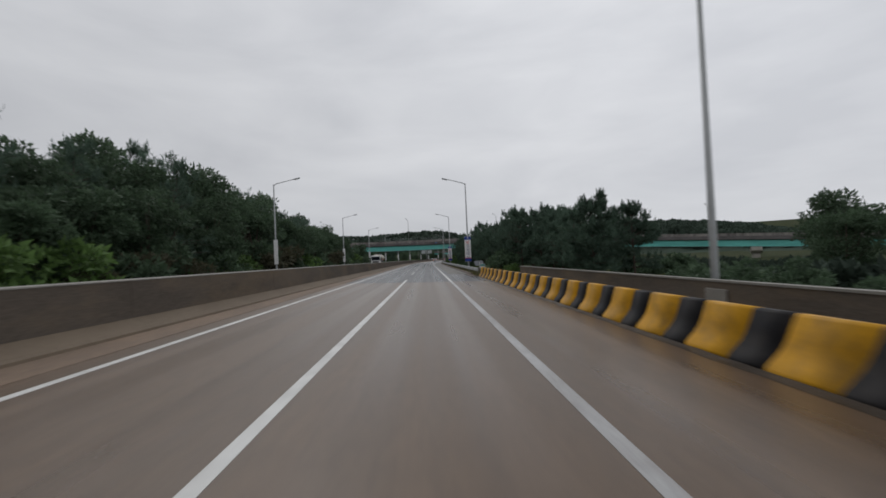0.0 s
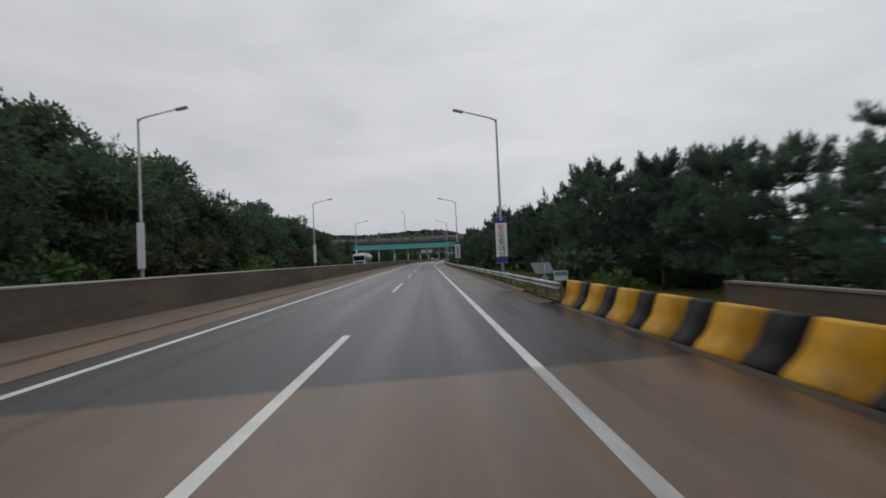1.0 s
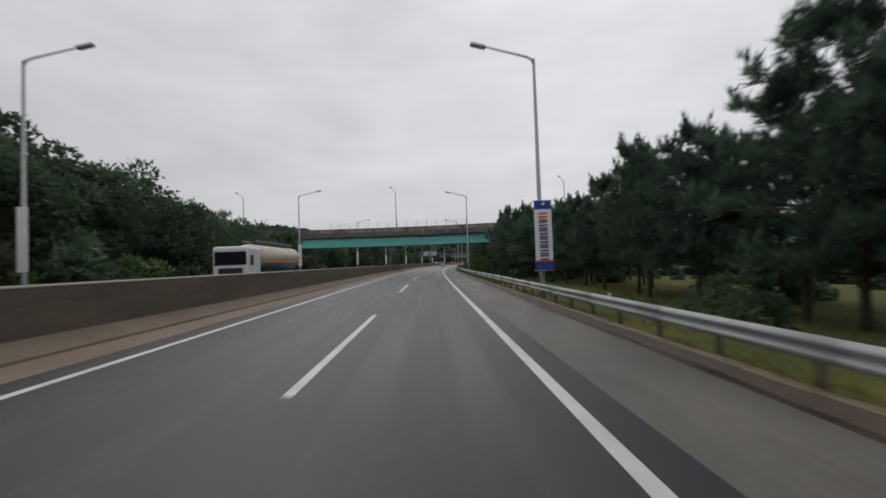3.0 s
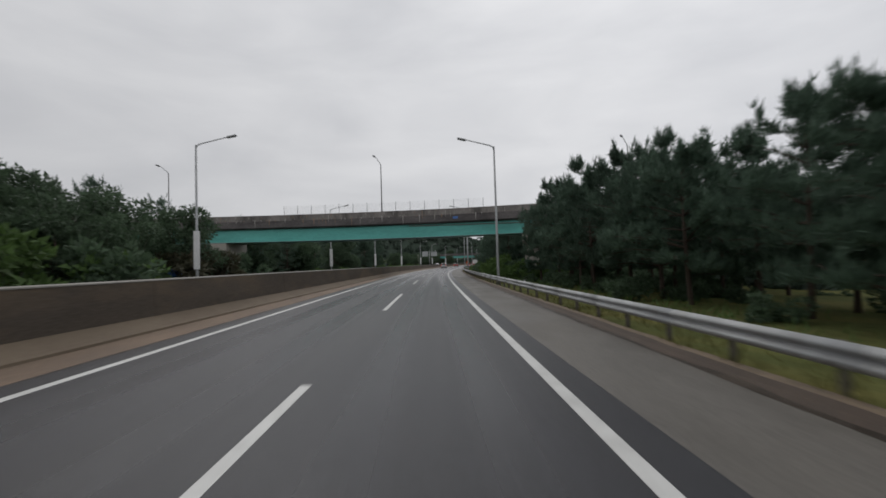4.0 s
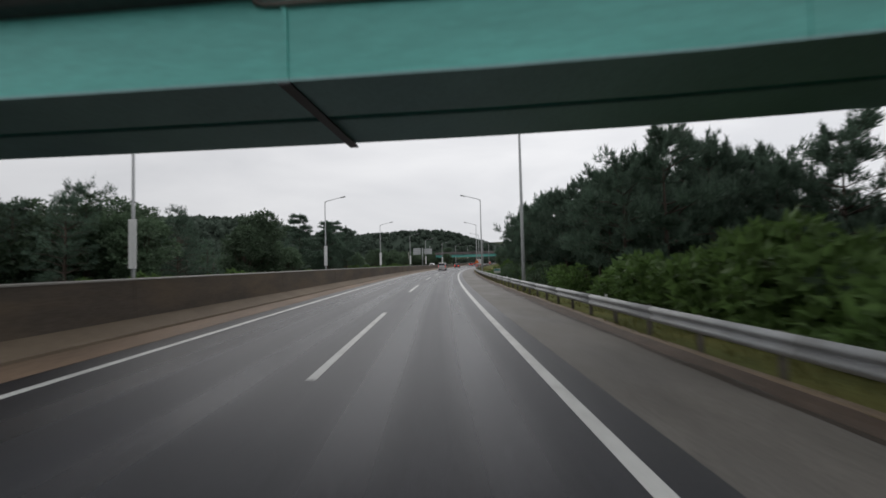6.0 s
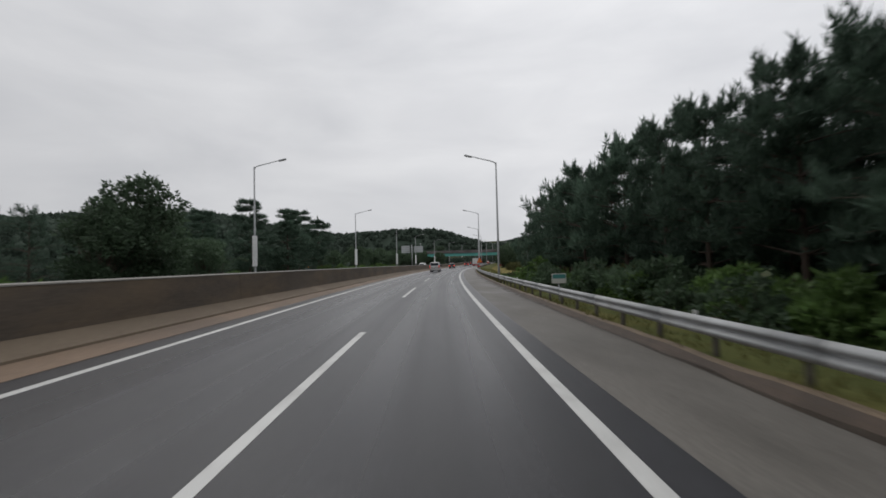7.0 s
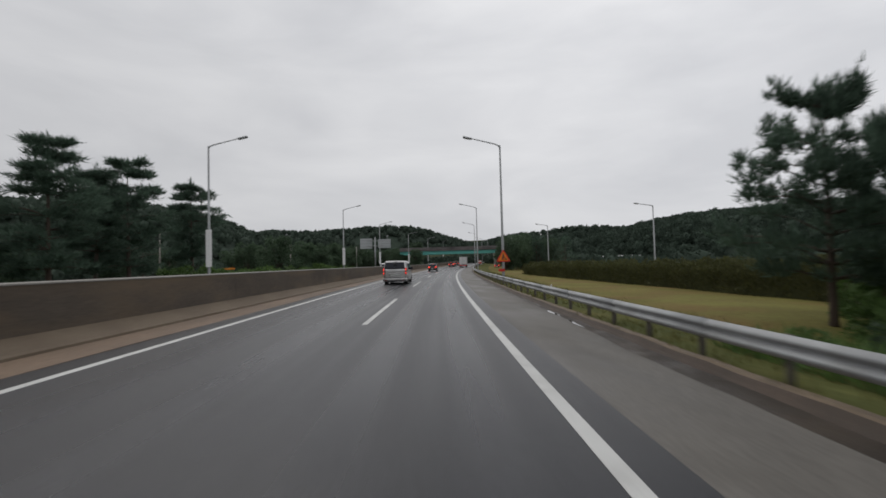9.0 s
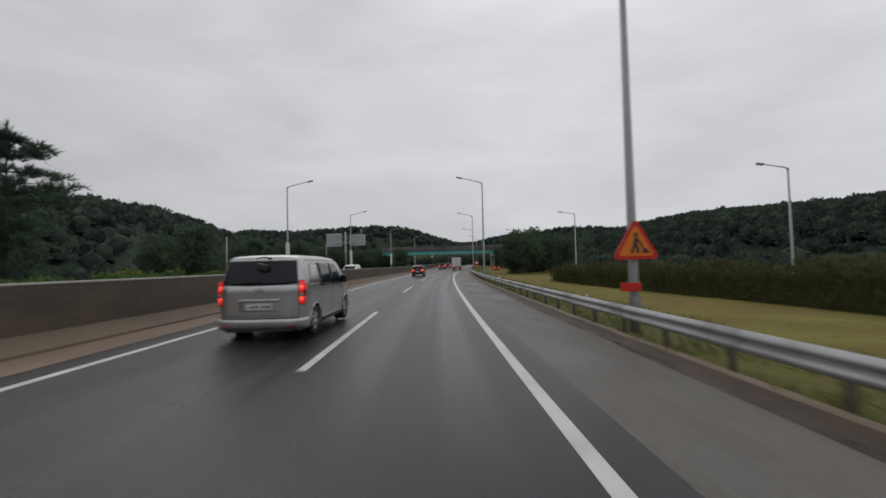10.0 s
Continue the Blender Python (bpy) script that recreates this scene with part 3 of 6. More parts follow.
# small white reflector posts on the rail
s = RAIL_S + 11.0
refl = bmesh.new()
box(refl, -0.035, 0.035, -0.008, 0.008, 0.0, 0.09, 0.005)
refl_mesh = mesh_of("reflector", refl, WHITE)
while s < 360:
    part("reflector", refl_mesh, None, rail, "small white delineator", m=spot(s, RAIL_U + 0.1, RAIL_H - 0.02))
    s += 20.0

# ---- street lamps ----
LAMP_GLASS = mat("lamp_glass", (0.5, 0.5, 0.48), 0.25, vary=0.05, bump=0)


def street_lamp(arm=-3.2, height=11.85, label="tall galvanised street lamp with one long arm", rise=0.8, box_label=False):
    lamp = thing("street_lamp", label, "street lamp", "street lamps along the motorway")
    b = bmesh.new()
    tube(b, [(0, 0, 0.0), (0, 0, 1.3), (0, 0, height)], [0.125, 0.12, 0.07], 12)
    part("pole", b, POLE, lamp, smooth=True)
    b = bmesh.new()
    tube(b, [(0, 0, height - 0.25), (arm * 0.03, 0, height - 0.03), (arm * 0.12, 0, height + rise * 0.14), (arm * 0.8, 0, height + rise * 0.86)], [0.065, 0.06, 0.055, 0.04], 8)
    part("arm", b, POLE, lamp, smooth=True)
    b = bmesh.new()
    box(b, min(arm * 0.76, arm), max(arm * 0.76, arm), -0.14, 0.14, -0.07, 0.07, 0.04)
    head = part("lantern", b, POLE, lamp, "flat grey lantern", m=Matrix.Translation((0, 0, height + 0.02)) @ Matrix.Rotation(math.atan2(rise, abs(arm)) * (1 if arm < 0 else -1), 4, "Y"))
    b = bmesh.new()
    box(b, min(arm * 0.8, arm * 0.98), max(arm * 0.8, arm * 0.98), -0.1, 0.1, -0.095, -0.072, 0.01)
    part("glass", b, LAMP_GLASS, head)
    b = bmesh.new()
    box(b, -0.22, 0.22, -0.22, 0.22, -0.4, 0.06, 0.02)
    part("base_plate", b, PIER, lamp)
    b = bmesh.new()
    box(b, -0.09, 0.09, -0.17, -0.115, 0.5, 1.0, 0.01)
    part("hatch", b, POLE, lamp)
    if box_label:
        for x0 in (-0.2, 0.07):
            b = bmesh.new()
            box(b, x0, x0 + 0.25, -0.17, -0.135, 2.1, 5.3, 0.012)
            part("sleeve", b, WHITE, lamp, "long white plate on the pole")
    return lamp


right_lamp = street_lamp()
right_lamp.matrix_world = spot(POLE_S[0], 9.2, -0.1)
for s in POLE_S[1:]:
    copy_thing(right_lamp, spot(s, 5.5))
left_lamp = street_lamp(3.5, 12.6, "street lamp across the median with a pale plate", 0.75, True)
left_lamp.matrix_world = spot(POLE_S[0], -19.75)
for s in (75.6, 121.4, 164.3, 206.8, 248.0, 290.2, 333.8, 366.0, 409, 451, 493):
    copy_thing(left_lamp, spot(s, -19.75))
ramp_lamp = street_lamp(-2.6, 10.2, "slim street lamp beside the slip road", 0.4)
ramp_lamp.matrix_world = spot(313.6, 29.3)
for s, u in ((347, 21.2), (384, 16.5), (282, 44)):
    copy_thing(ramp_lamp, spot(s, u))

# ---- banners on two lamp poles ----
def lettering(text, size, material, parent, m, name="lettering"):
    cu = bpy.data.curves.new(name, "FONT")
    cu.body, cu.size, cu.align_x, cu.align_y, cu.extrude = text, size, "CENTER", "CENTER", 0.004
    tmp = bpy.data.objects.new(name, cu)
    scene.collection.objects.link(tmp)
    bpy.context.view_layer.update()
    me = bpy.data.meshes.new_from_object(tmp.evaluated_get(bpy.context.evaluated_depsgraph_get()))
    bpy.data.objects.remove(tmp)
    me.materials.clear()
    me.materials.append(material)
    return part(name, me, None, parent, m=m)


def banner(s, chars, label):
    ob = thing("banner", label, "banner", "banners on the lamp poles", m=spot(s, 5.47))
    b = bmesh.new()
    n = 16
    grid_v = [[[b.verts.new((-0.41 + 0.82 * x / 6, y + 0.02 * math.sin(x * 1.1 + z * 0.6), 1.42 + 3.3 * z / n)) for x in range(7)] for z in range(n + 1)] for y in (-0.15, -0.142)]
    for side in (0, 1):
        for z in range(n):
            for x in range(6):
                q = [grid_v[side][z][x], grid_v[side][z][x + 1], grid_v[side][z + 1][x + 1], grid_v[side][z + 1][x]]
                f = b.faces.new(q if side == 0 else q[::-1])
                f.material_index = 1 if z >= n - 2 or z < 2 else 0
    for z in range(n):
        for x in (0, 6):
            b.faces.new((grid_v[0][z][x], grid_v[1][z][x], grid_v[1][z + 1][x], grid_v[0][z + 1][x]))
    part("cloth", b, [WHITE, BLUE], ob, "white cloth with blue ends")
    for z in (1.42, 4.72):
        b = bmesh.new()
        tube(b, [(-0.46, -0.146, z), (0.46, -0.146, z)], 0.025, 8)
        part("rod", b, POLE, ob, smooth=True)
        b = bmesh.new()
        tube(b, [(0, -0.146, z), (0, 0.1, z)], 0.03, 8)
        part("bracket", b, POLE, ob)
    b = bmesh.new()
    box(b, -0.41, 0.41, -0.178, -0.174, 1.83, 1.9)
    part("red_stripe", b, RED, ob)
    b = bmesh.new()
    tube(b, [(-0.02, -0.18, 4.5), (0.06, -0.18, 4.6)], 0.06, 8)
    part("emblem", b, WHITE, ob)
    z = 3.95
    for k, ch in enumerate(chars):
        if ch == "#":
            b = bmesh.new()
            for dz in (0.16, 0.0, -0.14):
                box(b, -0.2, 0.2, -0.182, -0.176, z + dz - 0.035, z + dz + 0.035)
            part("bar", b, RED if k < 1 else NAVY, ob)
        else:
            lettering(ch, 0.5, RED if k == 0 else NAVY, ob, Matrix.Translation((0, -0.18, z)) @ Matrix.Rotation(radians(90), 4, "X"))
        z -= 0.5 if len(chars) == 5 else 0.4
    return ob


banner(75.7, "밖으로대피", "white vertical banner with red and blue lettering on a lamp pole")
banner(120.1, "######", "white vertical banner with blurred lettering on a lamp pole")

# ---- first overpass: curved ramp bridge with green girders ----
BR = Matrix.Translation((0, 187.6, 0)) @ Matrix.Rotation(radians(-7.7), 4, "Z")
bridge = thing("overpass", "curved road bridge with turquoise girders and stained concrete parapet", "bridge", kind="structure")


RADIUS = 73.0


def bpos(x, y, z):
    """x metres along the bridge, y across it (0 the near face), z over its own rise."""
    a = max(0.0, min(x, 36.0) - 2.0) / RADIUS
    cx, cy = min(x, 2.0) + RADIUS * math.sin(a), -RADIUS * (1 - math.cos(a))
    past = max(0.0, x - 36.0)
    cx, cy = cx + past * math.cos(a), cy - past * math.sin(a)
    rise = (0.00045 * min(x, 22.0) ** 2 if x > 0 else 0.0003 * x * x) - 0.0012 * max(0.0, min(x, 24.0) - 6.0) ** 2 - 0.05 * max(0.0, x - 24.0)
    return BR @ Vector((cx + y * math.sin(a), cy + y * math.cos(a), z + rise))


def bsweep(b, profile, x0, x1, step=4.0):
    n = max(1, int((x1 - x0) / step))
    rings = [[b.verts.new(bpos(x0 + (x1 - x0) * i / n, y, z)) for y, z in profile] for i in range(n + 1)]
    m = len(profile)
    for p, q in zip(rings, rings[1:]):
        for k in range(m):
            b.faces.new((p[k], p[(k + 1) % m], q[(k + 1) % m], q[k]))
    b.faces.new(rings[0])
    b.faces.new(rings[-1][::-1])
    bmesh.ops.recalc_face_normals(b, faces=b.faces)
    return b


X0, X1 = -110.0, 190.0
DZ, SOFFIT = 9.33, 7.36
b = bmesh.new()
bsweep(b, [(-0.6, DZ - 0.8), (-0.6, SOFFIT + 0.22), (-0.3, SOFFIT + 0.04), (0.4, SOFFIT), (5.0, SOFFIT), (5.9, SOFFIT + 0.15), (6.3, DZ - 0.8)], X0, X1)
part("deck", b, DECK, bridge)
for y in (-0.62, 6.05):
    b = bmesh.new()
    bsweep(b, [(y, DZ - 0.82), (y - 0.02, DZ - 0.14), (y - 0.05, DZ - 0.12), (y - 0.05, DZ), (y + 0.3, DZ), (y + 0.3, DZ - 0.8)], X0, X1)
    part("parapet", b, PARAPET, bridge, "weathered concrete parapet with lime and rust drips")
for y, low in ((0.08, 5.62), (2.75, 5.7)):
    b = bmesh.new()
    bsweep(b, [(y, low), (y, SOFFIT + 0.005), (y + 2.0, SOFFIT + 0.005), (y + 2.0, low)], X0, X1)
    g = part("girder", b, GREEN, bridge, "turquoise painted steel box girder")
    b = bmesh.new()
    bsweep(b, [(y - 0.06, low - 0.06), (y - 0.06, low - 0.002), (y + 2.06, low - 0.002), (y + 2.06, low - 0.06)], X0, X1)
    part("flange", b, UNDERSIDE, g, "dull grey-green underside plate")
    for x in (-102.3 + 10 * k for k in range(29)):
        b = bmesh.new()
        q = [bpos(x + dx, y + dy, z) for z in (low, SOFFIT) for dx, dy in ((-0.06, -0.05), (0.06, -0.05), (0.06, 0.005), (-0.06, 0.005))]
        vs = [b.verts.new(c) for c in q]
        for f in ((0, 1, 2, 3), (4, 5, 6, 7), (0, 1, 5, 4), (1, 2, 6, 5), (2, 3, 7, 6), (3, 0, 4, 7)):
            b.faces.new([vs[i] for i in f])
        bmesh.ops.recalc_face_normals(b, faces=b.faces)
        part("stiffener", b, GREEN, g)
# bolted splice straps across the underside of both girders
for x in (-22.3, -2.3, 17.7):
    b = bmesh.new()
    q = [bpos(x + dx, yy, z) for z in (5.5, 5.556) for dx, yy in ((-0.13, 0.0), (0.13, 0.0), (0.13, 4.84), (-0.13, 4.84))]
    vs = [b.verts.new(c) for c in q]
    for f in ((0, 1, 2, 3), (4, 5, 6, 7), (0, 1, 5, 4), (1, 2, 6, 5), (2, 3, 7, 6), (3, 0, 4, 7)):
        b.faces.new([vs[i] for i in f])
    bmesh.ops.recalc_face_normals(b, faces=b.faces)
    part("splice", b, DARK, bridge, "dark splice strap")
# rust and lime streaks down the parapet
rng = random.Random(5)
for x in np.arange(-48, 40, 0.42):
    long = rng.random() < 0.1
    xx, w, h = x + rng.uniform(-0.5, 0.5), rng.uniform(0.02, 0.08), rng.uniform(0.7, 1.25) if long else rng.uniform(0.08, 0.45)
    top = DZ - 0.15 if rng.random() < 0.4 else DZ - 0.55 - rng.uniform(0, 0.2)
    b = bmesh.new()
    q = [bpos(xx - w, -0.648, top), bpos(xx + w, -0.648, top), bpos(xx + w * 0.3, -0.646, top - h), bpos(xx - w * 0.2, -0.646, top - h * 1.1)]
    b.faces.new([b.verts.new(c) for c in q])
    part("streak", b, RUST if rng.random() < 0.35 else LIME, bridge)
# drain pipe along the girder, small blue plate
b = bmesh.new()
tube(b, [bpos(-2.9, -0.1, 7.34), bpos(-2.9, 0.0, 7.25)] + [bpos(-2.7 + 17.9 * k / 10, 0.0, 7.2 - 0.025 * k) for k in range(11)] + [bpos(15.4, 0.0, 6.8), bpos(15.4, 0.0, 5.4)], 0.06, 8)
part("drain_pipe", b, COPING, bridge, smooth=True)
b = bmesh.new()
tube(b, [bpos(15.45, 0.0, 6.9), bpos(15.6, 0.0, 7.3), bpos(17.5, -0.05, 7.5), bpos(19.5, -0.1, 7.7)], 0.06, 8)
part("drain_pipe", b, COPING, bridge, smooth=True)
b = bmesh.new()
box(b, 3.3, 4.0, -0.72, -0.68, 7.9, 8.22, 0.01)
part("plate", b, PLATE_BLUE, bridge, "small blue plate", m=BR)
# mesh fence over the traffic lanes
fence = thing("mesh_fence", "light wire mesh fence on steel posts over the parapet", "fence")
x = -21.0
FENCE_MESH = mat("fence_wire", (0.35, 0.38, 0.38), 0.5, metal=0.5, vary=0.05, bump=0)
while x < 7.6:
    b = bmesh.new()
    tube(b, [bpos(x, -0.45, DZ - 0.02), bpos(x, -0.45, DZ + 1.3)], 0.03, 6)
    part("post", b, DARK, fence)
    if x + 2.04 < 7.7:
        b = bmesh.new()
        for i in range(14):
            tube(b, [bpos(x + 2.04 * i / 14, -0.45, DZ), bpos(x + 2.04 * i / 14, -0.45, DZ + 1.22)], 0.004, 3, False)
        for i in range(9):
            tube(b, [bpos(x, -0.45, DZ + 0.02 + 0.15 * i), bpos(x + 2.04, -0.45, DZ + 0.02 + 0.15 * i)], 0.004, 3, False)
        part("mesh_panel", b, FENCE_MESH, fence)
    x += 2.04
# piers: hammer head on a column
def pier(x0, x1, xc0, xc1, label):
    pr = thing("bridge_pier", label, "bridge pier", "piers of the overpass", kind="structure")
    b = bmesh.new()
    yb = 5.4
    sec = [(0.0, 4.45), (0.0, 5.5), (yb, 5.5), (yb, 4.45), (yb - 1.3, 3.6), (1.3, 3.6)]
    ring = [[b.verts.new(bpos(x, y, z)) for y, z in sec] for x in (x0, x1)]
    for k in range(6):
        b.faces.new((ring[0][k], ring[0][(k + 1) % 6], ring[1][(k + 1) % 6], ring[1][k]))
    b.faces.new(ring[0][::-1])
    b.faces.new(ring[1])
    bmesh.ops.recalc_face_normals(b, faces=b.faces)
    bmesh.ops.bevel(b, geom=b.edges[:], offset=0.05, segments=1, affect="EDGES")
    part("crosshead", b, PIER, pr)
    b = bmesh.new()
    ring = [[b.verts.new(bpos(x, y, z)) for x, y in ((xc0, 1.5), (xc1, 1.5), (xc1, yb - 1.5), (xc0, yb - 1.5))] for z in (-1.5, 3.62)]
    for k in range(4):
        b.faces.new((ring[0][k], ring[0][(k + 1) % 4], ring[1][(k + 1) % 4], ring[1][k]))
    bmesh.ops.recalc_face_normals(b, faces=b.faces)
    bmesh.ops.bevel(b, geom=[e for e in b.edges if abs(e.verts[0].co.z - e.verts[1].co.z) > 1], offset=0.25, segments=2, affect="EDGES")
    part("column", b, PIER, pr)
    for y in (1.2, 4.0):
        b = bmesh.new()
        q = [bpos(x, yy, z) for z in (5.5, 5.565 if y < 2 else 5.645) for x, yy in ((x0 + 0.6, y - 0.3), (x1 - 0.6, y - 0.3), (x1 - 0.6, y + 0.3), (x0 + 0.6, y + 0.3))]
        vs = [b.verts.new(c) for c in q]
        for f in ((0, 1, 2, 3), (4, 5, 6, 7), (0, 1, 5, 4), (1, 2, 6, 5), (2, 3, 7, 6), (3, 0, 4, 7)):
            b.faces.new([vs[i] for i in f])
        bmesh.ops.recalc_face_normals(b, faces=b.faces)
        part("bearing", b, DARK, pr)
    return pr


pier(12.6, 15.2, 12.8, 14.8, "pale concrete hammer-head pier in the shrubs")
pier(-32.8, -30.2, -32.4, -30.4, "pale concrete hammer-head pier beyond the far carriageway")
pier(58.0, 60.6, 58.3, 60.2, "pale concrete pier behind the pines")
pier(105.8, 108.4, 106.1, 108.0, "pale concrete pier behind the pines")
pier(-75, -72.4, -74.7, -72.7, "pale concrete pier in the wood")


def bridge_lamp(x, label):
    ob = thing("bridge_lamp", label, "street lamp", "lamps on the overpass")
    b = bmesh.new()
    tube(b, [bpos(x, 6.2, DZ - 0.02), bpos(x, 6.2, DZ + 8.2), bpos(x - 0.1, 6.0, DZ + 8.5)], [0.1, 0.07, 0.06], 10)
    part("pole", b, POLE, ob, smooth=True)
    b = bmesh.new()
    tube(b, [bpos(x - 0.1, 6.0, DZ + 8.45), bpos(x - 0.4, 5.3, DZ + 9.0), bpos(x - 0.55, 4.9, DZ + 9.2)], 0.045, 8)
    part("arm", b, POLE, ob, smooth=True)
    b = bmesh.new()
    tube(b, [bpos(x - 0.5, 5.0, DZ + 9.14), bpos(x - 0.6, 4.7, DZ + 9.2), bpos(x - 0.75, 4.3, DZ + 9.25)], [0.06, 0.15, 0.08], 8)
    part("lantern", b, DARK, ob, smooth=True)


for x in (-8.3, -44.2, 26.0, 61.0, 96.0, 131.0):
    bridge_lamp(x, "slender lamp post with a short bent arm on the overpass")

# ---- second overpass far ahead ----
bridge_2 = thing("overpass_far", "distant green girder bridge over the motorway", "bridge", kind="structure")
M2 = spot(440, 0, -0.6, 3)
for nm, y0, y1, z0, z1, mm in (("girder", 0.0, 1.4, 5.6, 7.1, GREEN), ("girder", 5.6, 7.0, 5.6, 7.1, GREEN), ("deck", -0.8, 7.8, 7.104, 7.6, DECK), ("parapet", -0.8, -0.5, 7.604, 8.7, DECK), ("parapet", 7.5, 7.8, 7.604, 8.7, DECK)):
    b = bmesh.new()
    box(b, -30, 18, y0, y1, z0, z1, 0.03)
    part(nm, b, mm, bridge_2, m=M2)
for x in (-24.5, 12.0):
    b = bmesh.new()
    box(b, x - 0.8, x + 0.8, 1.5, 5.5, -2, 4.4, 0.1)
    box(b, x - 1.0, x + 1.0, -0.2, 7.2, 4.4, 5.59, 0.08)
    part("pier", b, PIER, bridge_2, m=M2)

# ---- road signs ----
def sign_gantry():
    ob = thing("road_sign", "two direction sign boards seen from behind on one post", "road sign", m=spot(370, -22.0))
    b = bmesh.new()
    tube(b, [(0, 0, -0.3), (0, 0, 9.6)], [0.22, 0.18], 12)
    part("post", b, POLE, ob, smooth=True)
    for x0, x1, z0, z1 in ((-4.3, -0.9, 6.5, 9.3), (0.8, 4.3, 6.6, 9.0)):
        b = bmesh.new()
        box(b, x0, x1, 0.3, 0.36, z0, z1, 0.03)
        board = part("board", b, GREY_SHEET, ob, "plain grey back of a sign board")
        for z in (z0 + 0.5, (z0 + z1) / 2, z1 - 0.5):
            b = bmesh.new()
            box(b, x0 + 0.05, x1 - 0.05, 0.22, 0.298, z - 0.05, z + 0.05, 0.01)
            part("batten", b, POLE, board)
    for z in (7.2, 8.6):
        b = bmesh.new()
        tube(b, [(-2.4, 0.12, z), (2.4, 0.12, z)], 0.08, 8)
        part("cross_bar", b, POLE, ob)
    b = bmesh.new()
    tube(b, [(3.4, 0.3, 9.0), (3.4, 0.3, 9.5), (3.4, 0.3, 10.1)], [0.06, 0.06, 0.28], 8)
    part("horn", b, GREY_SHEET, ob)


sign_gantry()
ORANGE = mat("warning_orange", (0.75, 0.2, 0.01), 0.45, vary=0.06, bump=0.01)
REDSIGN = mat("warning_red", (0.55, 0.02, 0.015), 0.45, vary=0.06, bump=0.01)


def warning_triangle():
    ob = thing("warning_sign", "orange triangular warning sign with a red rim on a lamp pole", "road sign", m=spot(289.5, 5.5, 0.17))
    def slab(r, y0, y1, material, name, label=""):
        b = bmesh.new()
        vs = []
        for y in (y0, y1):
            ring = []
            for a in (90, 210, 330):
                for da in (-5, 5):
                    ring.append(b.verts.new((r * math.cos(radians(a + da)), y, 2.16 + r * math.sin(radians(a + da)))))
            vs.append(ring)
        for k in range(6):
            b.faces.new((vs[0][k], vs[0][(k + 1) % 6], vs[1][(k + 1) % 6], vs[1][k]))
        b.faces.new(vs[0])
        b.faces.new(vs[1][::-1])
        bmesh.ops.recalc_face_normals(b, faces=b.faces)
        return part(name, b, material, ob, label)
    slab(0.62, -0.2, -0.17, REDSIGN, "rim", "red rim")
    slab(0.47, -0.206, -0.202, ORANGE, "face", "orange face")
    b = bmesh.new()
    tube(b, [(0.0, -0.21, 2.43), (0.0, -0.206, 2.43)], 0.055, 10)
    tube(b, [(0.02, -0.209, 2.36), (-0.03, -0.209, 2.2)], [0.05, 0.06], 6)
    tube(b, [(-0.03, -0.209, 2.2), (-0.12, -0.209, 1.97)], 0.035, 6)
    tube(b, [(-0.02, -0.209, 2.2), (0.05, -0.209, 2.08), (0.04, -0.209, 1.97)], 0.035, 6)
    tube(b, [(0.02, -0.209, 2.34), (0.12, -0.209, 2.22), (0.22, -0.209, 2.02)], 0.022, 6)
    tube(b, [(0.16, -0.209, 1.97), (0.24, -0.209, 2.04), (0.33, -0.209, 1.97)], [0.02, 0.06, 0.02], 6)
    part("symbol", b, DARK, ob)
    b = bmesh.new()
    box(b, -0.3, 0.3, -0.17, -0.12, 2.0, 2.06)
    part("clamp", b, POLE, ob)
    b = bmesh.new()
    box(b, -0.42, 0.1, -0.2, -0.17, 1.0, 1.22, 0.01)
    part("plate", b, REDSIGN, ob, "small faded red plate")


warning_triangle()


def small_board(name, s, u, w, h, z, label, material, turn=0, tilt=0, extra=None):
    ob = thing(name, label, "sign", m=spot(s, u, -0.1, turn))
    b = bmesh.new()
    tube(b, [(0, 0.03, -0.3), (0, 0.03, z + h * 0.6)], 0.035, 8)
    part("post", b, POLE, ob, smooth=True)
    b = bmesh.new()
    box(b, -w / 2, w / 2, -0.02, 0.02, 0, h, 0.012)
    bd = part("board", b, material, ob, m=Matrix.Translation((0, -0.03, z)) @ Matrix.Rotation(radians(tilt), 4, "X"))
    if extra:
        b = bmesh.new()
        box(b, -w / 2 + 0.03, w / 2 - 0.03, -0.026, -0.021, h * 0.5, h * 0.93)
        part("band", b, extra, bd)
    return ob


PANEL = mat("solar_panel", (0.1, 0.11, 0.12), 0.12, vary=0.1, bump=0)
solar = small_board("solar_panel", 65.6, 5.75, 1.05, 0.72, 1.1, "tilted solar panel over a pale battery box", PANEL, 14, -42)
b = bmesh.new()
box(b, -0.16, 0.16, -0.05, 0.15, 0.66, 0.95, 0.02)
part("battery_box", b, POLE, solar, "pale grey battery box")
b = bmesh.new()
box(b, -0.008, 0.008, -0.028, -0.021, 0.02, 0.7)
part("seam", b, DARK, [c for c in solar.children if c.name.startswith("board")][0])
BOARD_WHITE = mat("weathered_white_board", (0.5, 0.5, 0.47), 0.55, vary=0.15, scale=3, fine=20, bump=0.03, stain=(0.3, 0.28, 0.24), stain_amount=0.5, stain_scale=3)
BOARD_TEAL = mat("faded_teal_band", (0.05, 0.2, 0.19), 0.5, vary=0.2, scale=3, fine=20, bump=0.03)
small_board("notice_board", 63.0, 5.7, 0.6, 0.42, 0.9, "white and teal notice board behind the rail", BOARD_WHITE, 5, 0, BOARD_TEAL)
